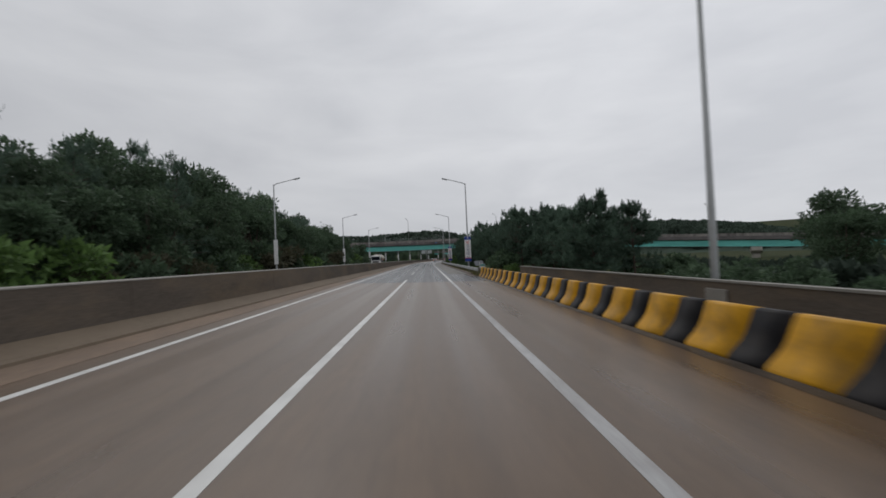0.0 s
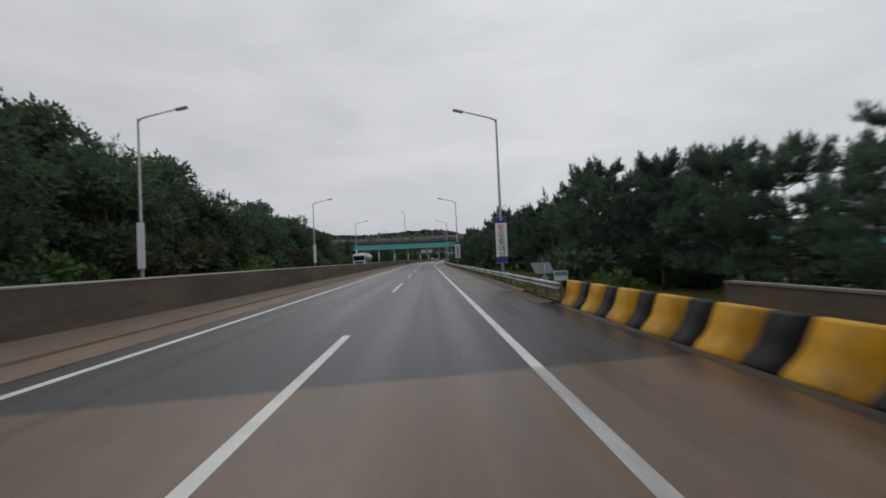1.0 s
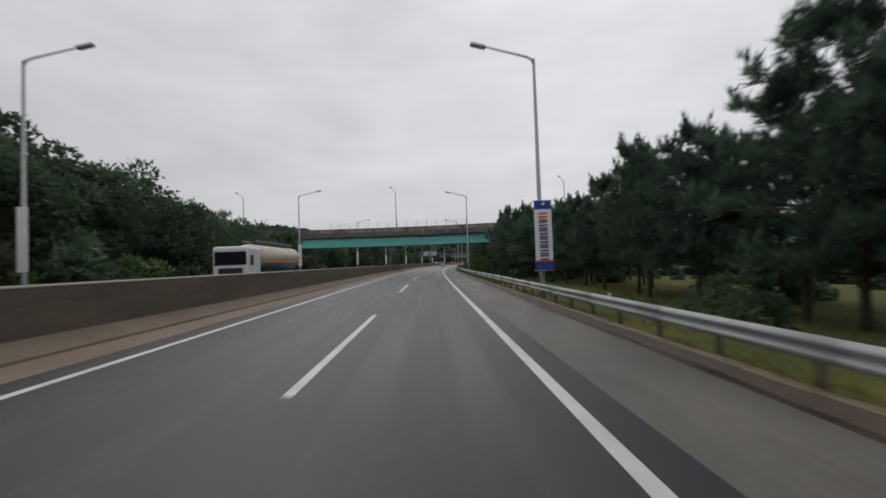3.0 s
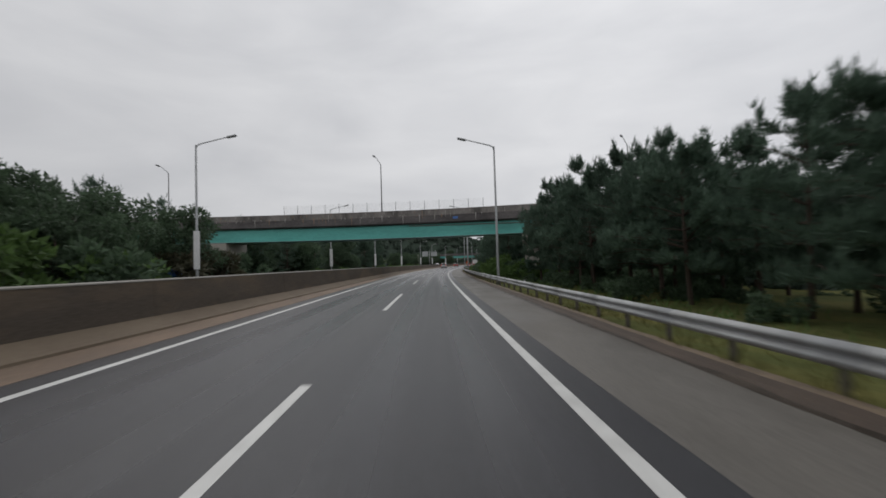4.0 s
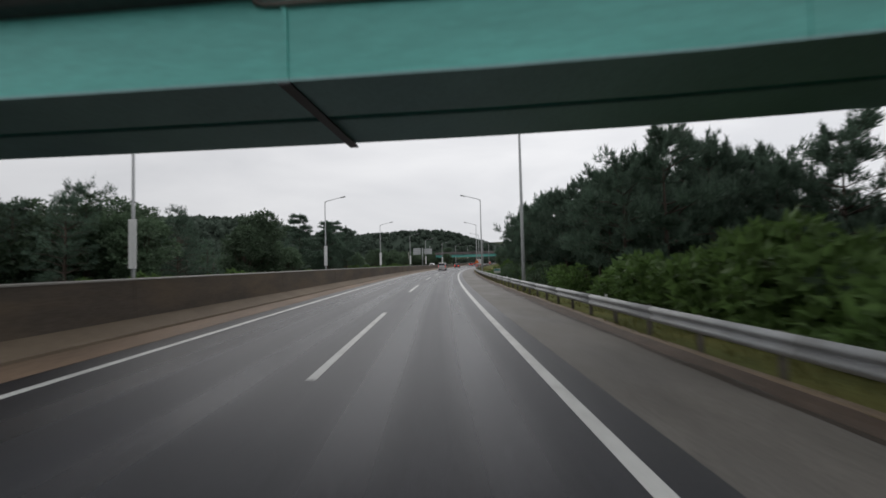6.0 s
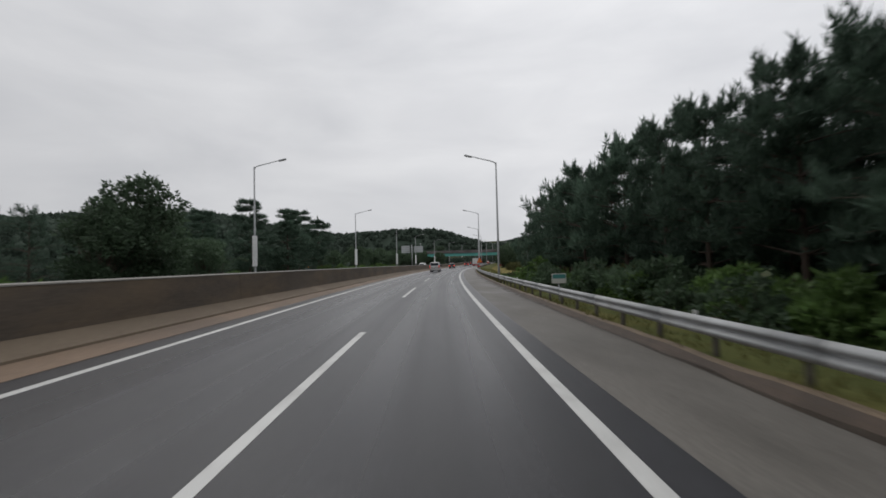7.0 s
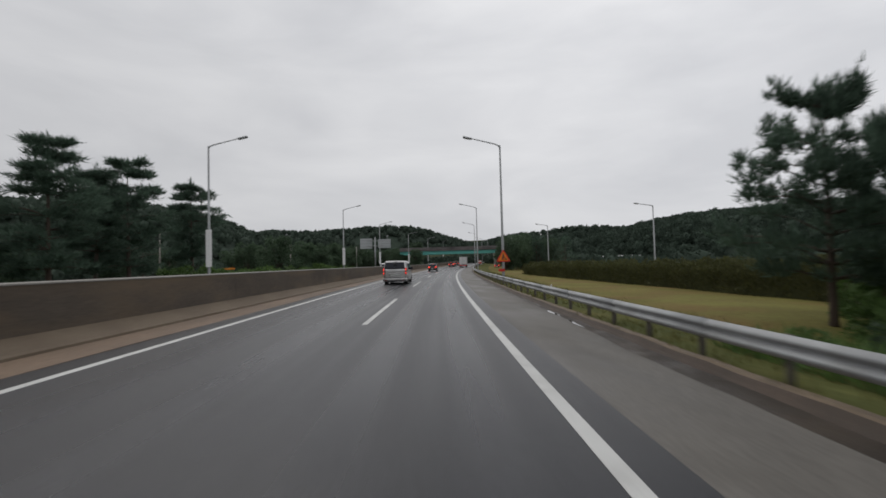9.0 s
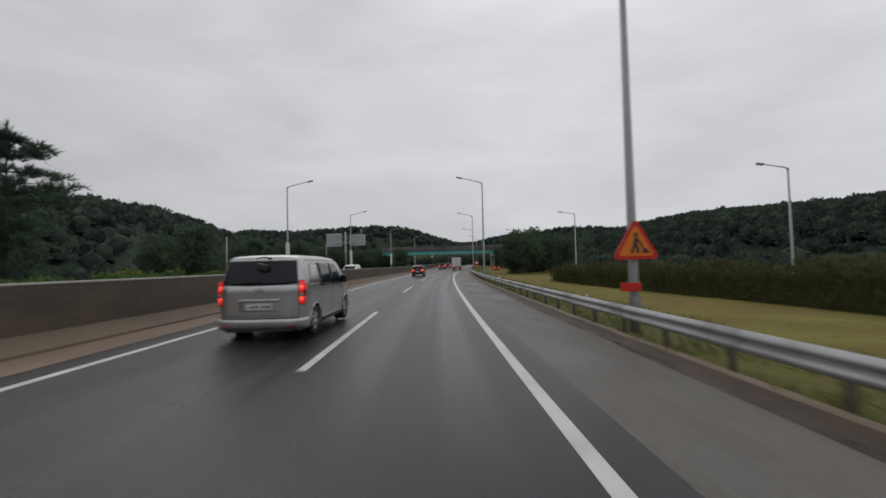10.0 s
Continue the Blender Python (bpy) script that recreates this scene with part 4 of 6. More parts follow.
small_board("notice_board", 223.9, 5.75, 0.68, 0.46, 1.0, "white and teal notice board by the shrubs", BOARD_WHITE, 0, 0, BOARD_TEAL)
small_board("notice_board", 400.0, 6.6, 1.0, 1.0, 1.5, "round red and white sign far along the rail", REDSIGN, 0, 0, WHITE)

# ---- trees, shrubs, far woods ----
def leaf_mesh(name, centres, normals_out, size, aspect, material, rs, droop=0.0, tri=False):
    """Many small leaf blades: one blade at each centre, turned at random about the given direction."""
    c = np.asarray(centres, float)
    n = len(c)
    d = np.asarray(normals_out, float) + rs.normal(0, 0.45, (n, 3))
    d[:, 2] -= droop
    d /= np.linalg.norm(d, axis=1)[:, None] + 1e-9
    r = rs.normal(0, 1, (n, 3))
    side = np.cross(d, r)
    side /= np.linalg.norm(side, axis=1)[:, None] + 1e-9
    L = (size * rs.uniform(0.6, 1.35, n))[:, None]
    Wd = L * aspect
    if tri:
        v = np.stack([c - side * Wd * 0.5, c + side * Wd * 0.5, c + d * L], 1)
        k = 3
    else:
        v = np.stack([c, c + d * L * 0.5 - side * Wd * 0.5, c + d * L, c + d * L * 0.5 + side * Wd * 0.5], 1)
        k = 4
    me = bpy.data.meshes.new(name)
    me.from_pydata(v.reshape(-1, 3).tolist(), [], np.arange(n * k).reshape(n, k).tolist())
    me.materials.append(material)
    return me


def limb(b, p0, p1, r0, r1, n=5):
    p0, p1 = Vector(p0), Vector(p1)
    mid = (p0 + p1) / 2 + Vector((0, 0, 0.06 * (p1 - p0).length))
    tube(b, [p0, mid, p1], [r0, (r0 + r1) / 2, r1], n, False)


def pine(seed, height, spread, base=0.28, blades=7500, label="dark green roadside pine with an uneven crown", flat=0.0, mat_leaf=None):
    """A pine: bent tapering trunk, whorls of limbs with side twigs, a clump of needles at each twig's end, upright shoots at the top."""
    rs = np.random.RandomState(seed)
    ob = thing("pine_tree", label, "tree", "roadside pines")
    b = bmesh.new()
    bend = rs.uniform(-0.25, 0.25, 2)
    steps = (0, 0.15, 0.35, 0.6, 0.8, 0.96)
    trunk = [(bend[0] * math.sin(2.2 * f) * height * 0.1, bend[1] * math.sin(1.7 * f) * height * 0.1, -0.3 + f * (height + 0.1)) for f in steps]
    tube(b, trunk, [height * 0.017 * k for k in (1.1, 0.9, 0.75, 0.5, 0.3, 0.1)], 7)
    tufts, dirs, sizes = [], [], []

    def clump(p, d, size):
        tufts.append(np.array(p, float))
        dirs.append(d)
        sizes.append(size)

    lean, wide = rs.uniform(0, 6.28), rs.uniform(0.12, 0.3)
    levels = 13 if flat else int(height * 1.3)
    for i in range(levels):
        f = base + (1 - base) * ((i + rs.uniform(0, 0.8)) / levels) ** (1.0 if flat else 1.15)
        z = height * f
        px, py = (np.interp(f, steps, [t[k] for t in trunk]) for k in (0, 1))
        g = (f - base) / (1 - base)
        if flat:
            reach = spread * (0.85 + 0.4 * g if g < 0.45 else 1.03 - 0.72 * (g - 0.45) / 0.55)
        else:
            reach = spread * (0.8 + 0.75 * g if g < 0.28 else 1.01 - 0.76 * ((g - 0.28) / 0.72) ** 1.25)
        for k in range(rs.randint(5, 8) if flat else rs.randint(4, 7 if g < 0.5 else 6)):
            a = rs.uniform(0, 2 * math.pi)
            r = reach * (rs.uniform(0.55, 1.18) if flat else rs.uniform(0.55, 1.25)) * (1 + wide * math.cos(a - lean))
            up = r * (rs.uniform(-0.14, 0.3) if flat else rs.uniform(-0.1, 0.2) + 0.6 * g * rs.uniform(0.4, 1.2))
            root, tip = np.array((px, py, z)), np.array((px + r * math.cos(a), py + r * math.sin(a), z + up))
            limb(b, root, tip, 0.03 + 0.03 * (1 - g), 0.01, 3)
            if flat:
                for q in range(rs.randint(4, 7)):
                    w = rs.uniform(0.3, 1.05) if q else 1.0
                    j = rs.normal(0, 0.16 * (0.5 + r * 0.4), 3)
                    clump(root * (1 - w) + tip * w + j * (1, 1, 0.8), (math.cos(a) * 0.6, math.sin(a) * 0.6, 0.75), rs.uniform(0.24, 0.46))
                continue
            out = np.array((math.cos(a), math.sin(a), 0.0))
            across = np.array((-math.sin(a), math.cos(a), 0.0))
            for q in range(rs.randint(6, 10)):
                w = 1.0 if q == 0 else rs.uniform(0.08, 1.0) ** 0.7
                sway = rs.uniform(-1, 1) * 0.38 * r * (1.12 - 0.6 * w) if q else 0.0
                c = root * (1 - w) + tip * w + across * sway + out * abs(sway) * 0.35 + np.array((0, 0, rs.uniform(-0.05, 0.22)))
                clump(c, tuple(out * 0.55 + across * np.sign(sway) * 0.3 + np.array((0, 0, 0.85))), rs.uniform(0.2, 0.36))
                if w > 0.7 and rs.uniform() < 0.45 + 0.5 * g:
                    slant = out * rs.uniform(0.0, 0.5)
                    for lift_ in (0.2, 0.42, 0.64)[:rs.randint(2, 4)]:
                        clump(c + slant * lift_ + (0, 0, lift_) + rs.normal(0, 0.03, 3), (0, 0, 1.6), 0.17 - 0.13 * lift_)
    for q in range(9):
        f = q / 8.0
        clump(np.array((trunk[-1][0], trunk[-1][1], height * (0.9 + 0.13 * f))) + rs.normal(0, 0.05, 3), (0, 0, 1.6), 0.26 - 0.16 * f)
    part("trunk", b, BARK, ob, smooth=True)
    tufts, dirs, sizes = np.array(tufts), np.array(dirs), np.array(sizes)
    weight = sizes ** 1.6
    pick = rs.choice(len(tufts), blades, p=weight / weight.sum())
    off = rs.normal(0, 1, (blades, 3))
    off /= np.linalg.norm(off, axis=1)[:, None]
    off *= (sizes[pick] * rs.uniform(0, 1, blades) ** 0.5)[:, None] * ((1.45, 1.45, 0.5) if flat else (1.0, 1.0, 0.7))
    me = leaf_mesh("crown", tufts[pick] + off, dirs[pick] + off * 1.8, 0.42 if flat else 0.36, 0.17, mat_leaf or PINE, rs, tri=True)
    part("crown", me, None, ob)
    return ob


def leafy(seed, height, spread, base, blades, material, name="broadleaf_tree", label="dense broad-leaved tree", cat="tree", group="broad-leaved trees", size=0.3, lobes=16):
    rs = np.random.RandomState(seed)
    ob = thing(name, label, cat, group)
    b = bmesh.new()
    tube(b, [(0, 0, -0.3), (0.05 * height * rs.uniform(-1, 1), 0, height * 0.35), (0.1 * spread, 0.1, height * 0.75)], [height * 0.018 + 0.02, height * 0.014 + 0.012, 0.02], 7)
    cs, rr = [], []
    for k in range(lobes):
        a, q = rs.uniform(0, 6.283), rs.uniform(0, 1) ** 0.5
        z = height * (base + (0.92 - base) * rs.uniform(0, 1))
        wide = spread * math.sin(math.pi * min(1, max(0.08, (z / height - base * 0.6) / (1.08 - base * 0.6)))) ** 0.6
        c = np.array((q * wide * math.cos(a), q * wide * math.sin(a), z))
        cs.append(c)
        rr.append(rs.uniform(0.22, 0.42) * spread)
        limb(b, (0.02, 0, height * max(0.08, base * 0.7)), c, 0.02 + height * 0.004, 0.01, 4)
    part("trunk", b, BARK, ob, smooth=True)
    cs, rr = np.array(cs), np.array(rr)
    pick = rs.choice(lobes, blades, p=rr ** 2 / (rr ** 2).sum())
    off = rs.normal(0, 1, (blades, 3))
    off /= np.linalg.norm(off, axis=1)[:, None]
    rad = rr[pick] * rs.uniform(0.35, 1, blades) ** 0.4 * (1 + 0.25 * np.sin(7 * off[:, 0] + 5 * off[:, 2] + pick))
    me = leaf_mesh("crown", cs[pick] + off * rad[:, None] * (1, 1, 0.75), off + (0, 0, 0.3), size * 1.15, 0.7, material, rs, droop=0.15, tri=True)
    part("crown", me, None, ob)
    return ob


def plant(protos, places, seed, lo=0.85, hi=1.15):
    rs = random.Random(seed)
    for i, (s, u, z, k) in enumerate(places):
        src = protos[rs.randrange(len(protos))]
        f = k * rs.uniform(lo, hi)
        m = Matrix.Translation(at(s, u, z)) @ Matrix.Rotation(rs.uniform(0, 6.28), 4, "Z") @ Matrix.Diagonal((f, f, f * rs.uniform(0.96, 1.06), 1))
        if src not in PLANTED:
            PLANTED.add(src)
            src.matrix_world = m
        else:
            c = copy_thing(src, m)
            c.scale = m.to_scale()


def thicket(name, label, protos, places, seed, material):
    """Scrub too dense to count: the crowns of many shrubs in one mesh."""
    rs_ = random.Random(seed)
    verts = []
    for s, u, z, k in places:
        me = [c for c in protos[rs_.randrange(len(protos))].children if c.name.startswith("crown")][0].data
        co = np.empty(len(me.vertices) * 3)
        me.vertices.foreach_get("co", co)
        a, f = rs_.uniform(0, 6.28), k * rs_.uniform(0.85, 1.15)
        turn = np.array(((math.cos(a), -math.sin(a), 0), (math.sin(a), math.cos(a), 0), (0, 0, 1))) * f
        verts.append(co.reshape(-1, 3) @ turn.T + np.array(at(s, u, z)))
    verts = np.concatenate(verts)
    me = bpy.data.meshes.new(name)
    me.from_pydata(verts.tolist(), [], np.arange(len(verts)).reshape(-1, 3).tolist())
    me.materials.append(material)
    return tagged(part(name, me, None), label, "scrub", kind="stuff")


PLANTED = set()
rs = random.Random(11)
pines = [pine(20 + i, 8.6, 2.7 + 0.35 * (i % 3), 0.2 + 0.035 * (i % 3), 15000) for i in range(7)]
spots_r = []
s = 51.5
while s < 261:
    h = float(np.interp(s, [45, 50, 54, 59, 64, 72, 75, 80, 90, 105, 126, 139, 150, 162, 172, 196, 202, 214, 230, 252, 262], [0.68, 0.74, 0.74, 0.68, 0.77, 0.98, 0.92, 0.95, 0.9, 0.92, 0.96, 0.91, 0.97, 1.0, 1.1, 0.85, 1.06, 1.15, 1.16, 1.14, 1.12]))
    gap = 177.5 < s < 199
    if not gap:
        spots_r.append((s + rs.uniform(-0.8, 0.8), 12.7 + rs.uniform(-0.8, 0.9), -0.35, h * 1.05))
        if 50 < s < 240:
            spots_r.append((s + rs.uniform(0.5, 3), 17.6 + rs.uniform(-1.3, 1.3), -0.4, h * 1.12))
        if 146 < s < 177:
            spots_r.append((s + rs.uniform(-1, 2), 22.0 + rs.uniform(-1.5, 1.5), -0.5, h * 1.05))
        if 200 < s < 232:
            spots_r.append((s + rs.uniform(-1, 2), 22.4 + rs.uniform(-1.5, 1.5), -0.5, h * 1.15))
    s += 4.2
spots_r += [(112, 12.6, -0.4, 1.15), (51.0, 12.6, -0.4, 0.8), (267, 12.8, -0.4, 1.05), (268.5, 17.5, -0.4, 0.85), (264, 15.5, -0.4, 0.98), (258, 16.0, -0.4, 1.05)]
plant(pines, spots_r, 3, 0.84, 0.99)

# undergrowth by the rail and under the overpass
bushes = [leafy(60 + i, 2.2, 1.5, 0.1, 1500, BROAD if i % 2 else BRIGHT, "shrub", "leafy green shrub in the verge", "shrub", "roadside shrubs", 0.2, 12) for i in range(4)]
sp = []
for k in range(76):
    s = 176 + 30 * rs.random() if k < 34 else 204 + 46 * rs.random()
    u = rs.uniform(8.2, 15) if k < 34 else rs.uniform(7.8, 10)
    sp.append((s, u + (0.8 if k >= 34 else 0.0), -0.3, rs.uniform(0.55, 1.0) if k < 34 else rs.uniform(0.5, 1.05)))
for s, u, k in ((72.0, 9.0, 1.3), (74.0, 9.6, 1.1), (112, 9.0, 0.7), (66, 9.4, 0.8), (262, 10.2, 0.5), (266, 14.0, 0.85), (268.5, 16.0, 0.9), (264, 12.6, 0.7), (270, 18.5, 0.8)):
    sp.append((s, u, -0.3, k))
for k in range(34):
    sp.append((246 + 24 * rs.random(), rs.uniform(8.0, 19.0), -0.35, rs.uniform(0.24, 0.5)))
for k in range(22):
    sp.append((183 + 8 * rs.random(), rs.uniform(10.0, 15.5), -0.3, rs.uniform(0.75, 1.15)))
plant(bushes, sp, 4)
plant(bushes[0::2], [(185 + 16 * rs.random(), rs.uniform(8.0, 10.6), -0.3, rs.uniform(0.9, 1.45)) for k in range(18)], 18)
plant(bushes[0::2], [(298 + 56 * rs.random(), rs.uniform(-33, -23.5), -0.3, rs.uniform(0.8, 1.25)) for k in range(46)], 16)
back = [(62 + 110 * rs.random(), rs.uniform(15, 30), -0.4, rs.uniform(0.3, 0.85)) for k in range(40)]
back += [(58 + 24 * rs.random(), rs.uniform(15, 26), -0.4, rs.uniform(0.6, 1.1)) for k in range(24)]
back += [(140 + 36 * rs.random(), rs.uniform(10.5, 19), -0.4, rs.uniform(0.45, 0.85)) for k in range(30)]
back += [(8 + 52 * rs.random(), rs.uniform(15, 30), -0.6, rs.uniform(0.5, 0.95)) for k in range(40)]
back += [(181 + 60 * rs.random(), rs.uniform(15, 36), -0.6, rs.uniform(0.9, 1.8)) for k in range(46)]
thicket("scrub", "dark green scrub behind the roadside pines", bushes, back, 17, BROAD)
plant(pines, [(197 + 9 * rs.random(), 19 + 2.4 * k, -0.5, rs.uniform(0.62, 0.85)) for k in range(7)], 14)

# wooded bank beyond the far carriageway
wood = [leafy(80 + i, 9.5, 3.4, 0.12, 8600, BROAD, label="tall dark broad-leaved tree on the bank", size=0.27, lobes=34) for i in range(4)]
wood_pines = [pine(40 + i, 10.5, 3.0, 0.18, 5600) for i in range(3)]
sp, sp2 = [], []
s = 8.0
while s < 176:
    top = float(np.interp(s, [0, 40, 54, 64, 72, 84, 98, 112, 121, 128, 134, 143, 160, 190], [0.92, 1.0, 1.1, 1.28, 1.4, 1.4, 1.3, 1.2, 1.06, 1.3, 1.34, 1.16, 1.06, 1.0]))
    for u, k in ((-25.5, 0.8), (-30, 1.0), (-36, 1.08)):
        (sp if rs.random() < 0.68 else sp2).append((s + rs.uniform(-1.8, 1.8), u + rs.uniform(-1.4, 1.4), ground_height(s, u) - 0.3, top * k))
    s += 4.6
plant(wood, sp, 5, 0.9, 1.1)
plant(wood_pines, sp2, 6, 0.86, 1.04)
climbers = [leafy(110 + i, 2.6, 2.0, 0.05, 1500, (BROAD, RUSSET, BRIGHT)[i], "shrub", ("dark green creeper-covered shrub", "dull olive-brown shrub", "tall fresh green shrub")[i] + " at the foot of the bank", "shrub", "shrubs on the bank", 0.26, 14) for i in range(3)]
plant(climbers, [(20 + 2.6 * k + rs.uniform(-1, 1), -22.4 + rs.uniform(-0.8, 0.4), -0.2, rs.uniform(0.6, 1.7)) for k in range(62)], 7)

# looser trees on the far side past the overpass
flat_pines = [pine(50 + i, 11.0, 3.1, 0.2, 17000, "tall pine with a flat layered crown", 0.25) for i in range(3)]
sp = [(s, u, -0.4, k) for s, u, k in ((278, -44.5, 1.28), (286, -40, 1.46), (291, -34.5, 1.34), (298, -36.5, 1.2), (304, -37.5, 1.42), (316, -37.5, 1.45))]
plant(flat_pines, sp, 8, 0.95, 1.05)
sp, sp2 = [], []
for k in range(34):
    s = 200 + 60 * rs.random()
    (sp if k % 2 else sp2).append((s, rs.uniform(-42, -27), -0.5, rs.uniform(0.8, 1.05) * (1 if s < 250 else 0.7)))
for k in range(18):
    (sp if k % 3 else sp2).append((262 + 70 * rs.random(), rs.uniform(-58, -44), -0.6, rs.uniform(0.6, 0.85)))
for k in range(30):
    sp.append((330 + 110 * rs.random(), rs.uniform(-56, -32), -0.5, rs.uniform(0.7, 1.1)))
for k in range(14):
    sp.append((420 + 40 * rs.random(), rs.uniform(-44, -20), -0.4, rs.uniform(0.8, 1.1)))
for k in range(12):
    sp.append((395 + 50 * rs.random(), rs.uniform(15, 34), -0.4, rs.uniform(0.9, 1.15)))
for k in range(16):
    sp2.append((372 + 70 * rs.random(), rs.uniform(17, 34), -0.6, rs.uniform(0.8, 1.1)))
sp += [(243, -28, -0.4, 1.05), (248, -30.5, -0.4, 0.95)]
sp += [(366 + 6 * k, 13.5 + 1.9 * k, -0.4, 1.0 + 0.06 * (k % 3)) for k in range(6)]
sp += [(63, 45, -0.8, 0.86), (69, 50, -0.8, 0.95), (58, 46.5, -0.8, 0.8), (75, 56, -0.8, 0.95)]
plant(wood, sp, 9)
plant(wood_pines, sp2, 10)
thicket("scrub", "fresh green scrub along the far carriageway", bushes, [(196 + 150 * rs.random(), rs.uniform(-24.5, -21.6), -0.2, rs.uniform(0.4, 0.9)) for k in range(56)], 12, BRIGHT)

# clipped hedge beyond the lawn
def hedge(s0, s1, u0, u1, h, label):
    r = np.random.RandomState(int(s0))
    n = int((s1 - s0) * 420)
    t = r.uniform(0, 1, n)
    w = r.uniform(-1, 1, n)
    up = r.uniform(0, 1, n) ** 0.6
    edge = np.where(r.uniform(0, 1, n) < 0.55, np.sign(w), w)
    edge = edge * (1 - 0.25 * (up > 0.85)) + 0.12 * np.sin(t * (s1 - s0) * 1.3)
    pts, out = [], []
    for a, e, z in zip(t, edge, up):
        u = u0 + (u1 - u0) * a + e * 1.1
        hh = h * (1 + 0.1 * math.sin(a * (s1 - s0) * 0.9) + 0.06 * math.sin(a * (s1 - s0) * 2.7))
        pts.append(at(s0 + (s1 - s0) * a, u, z * hh - 0.3 - fall(u) + fall(20)))
        out.append((e * 0.6, 0, 0.5 + z))
    me = leaf_mesh("hedge", [tuple(q) for q in pts], out, 0.24, 0.5, HEDGE, r)
    ob = tagged(part("hedge", me, None), label, "hedge", kind="stuff")
    b = bmesh.new()
    n = 24
    prev = None
    for i in range(n + 1):
        a = i / n
        u = u0 + (u1 - u0) * a
        ring = [b.verts.new(at(s0 + (s1 - s0) * a, u + e, z - 0.3 - fall(u) + fall(20))) for e, z in ((-0.8, 0), (-0.85, h * 0.8), (0.85, h * 0.8), (0.8, 0))]
        if prev:
            for k in range(3):
                b.faces.new((prev[k], prev[k + 1], ring[k + 1], ring[k]))
        prev = ring
    part("inner_leaves", b, HEDGE, ob)
    return ob


hedge(268, 330, 22.4, 14.6, 2.4, "long olive-green hedge beyond the lawn")
hedge(262, 300, 37.0, 27.0, 2.2, "second olive-green hedge behind the first")

# far wooded hills: crowns beyond counting
def far_wood(name, label, n, place, size, seed, material=BROAD, per=26):
    """Rounded crowns, each a lumpy dome with loose sprays of leaves about it."""
    r = np.random.RandomState(seed)
    cs, outs = [], []
    ang = np.arange(8) * math.pi / 4
    dome_v, dome_f = [], []
    for k in range(n):
        c, rad = place(r)
        base = len(dome_v) * 25
        pts = []
        for z, q in ((-0.35, 0.8), (0.15, 1.0), (0.6, 0.72)):
            w = r.uniform(0.5, 1.2, 8) * q * rad * 0.74
            pts += [(c[0] + a * math.cos(t), c[1] + a * math.sin(t), c[2] + z * rad + d) for a, t, d in zip(w, ang + z, r.uniform(-0.22, 0.22, 8) * rad)]
        pts.append((c[0], c[1], c[2] + rad * r.uniform(0.85, 1.05)))
        dome_v.append(pts)
        for ring in (0, 8):
            for q in range(8):
                dome_f.append((base + ring + q, base + ring + (q + 1) % 8, base + ring + 8 + (q + 1) % 8, base + ring + 8 + q))
        for q in range(8):
            dome_f.append((base + 16 + q, base + 16 + (q + 1) % 8, base + 24))
        o = r.normal(0, 1, (per, 3))
        o /= np.linalg.norm(o, axis=1)[:, None]
        o[:, 2] = np.abs(o[:, 2]) * 1.1 - 0.25
        cs.append(np.array(c) + o * rad * r.uniform(0.62, 1.12, (per, 1)))
        outs.append(o + (0, 0, 0.2))
    me = leaf_mesh("sprays", np.concatenate(cs), np.concatenate(outs), size * 1.15, 0.9, material, r, tri=True)
    dome = bpy.data.meshes.new(name)
    dome.from_pydata([q for pts in dome_v for q in pts], [], dome_f)
    dome.materials.append(material)
    dome.polygons.foreach_set("use_smooth", [True] * len(dome.polygons))
    ob = part(name, dome, None)
    part("sprays", me, None, ob)
    return tagged(ob, label, "woodland", kind="stuff")


HILL_LEAF = mat("hill_foliage", (0.052, 0.072, 0.055), 0.9, spec=0.08, leaf=0.2, vary=0.3, scale=0.04, fine=0.5, bump=0, random_piece=0.2)


def hill_height(x, y):
    """Ridges round the valley: right of the road, far ahead, and left."""
    z = 0.0
    for cx, cy, rx, ry, h, turn in HILLS:
        c, s_ = math.cos(turn), math.sin(turn)
        dx, dy = (x - cx) * c + (y - cy) * s_, -(x - cx) * s_ + (y - cy) * c
        q = (dx / rx) ** 2 + (dy / ry) ** 2
        if q < 1:
            z = max(z, h * (1 - q) ** 0.8 * (1 + 0.18 * noise.noise((x * 0.012, y * 0.012, 3.0))))
    return z


HILLS = [(245, 560, 100, 270, 31, 0.0), (330, 860, 300, 130, 46, -0.2), (-60, 900, 260, 120, 55, 0.15), (-200, 620, 130, 260, 46, 0.1), (-260, 330, 110, 220, 40, 0.0), (300, 240, 110, 90, 11, 0.2)]
bm = bmesh.new()
nx, ny = 56, 50
vv = [[bm.verts.new((-520 + 1300 * i / nx, 60 + 1100 * j / ny, 0)) for i in range(nx + 1)] for j in range(ny + 1)]
for row in vv:
    for v in row:
        v.co.z = hill_height(v.co.x, v.co.y) - 2.2
for j in range(ny):
    for i in range(nx):
        q = (vv[j][i], vv[j][i + 1], vv[j + 1][i + 1], vv[j + 1][i])
        if max(v.co.z for v in q) > -2.0:
            bm.faces.new(q)
bmesh.ops.delete(bm, geom=[v for v in bm.verts if not v.link_faces], context="VERTS")
tagged(part("hills", flip_up(bm), HILL_LEAF), "wooded hills round the valley", "hill", kind="structure")


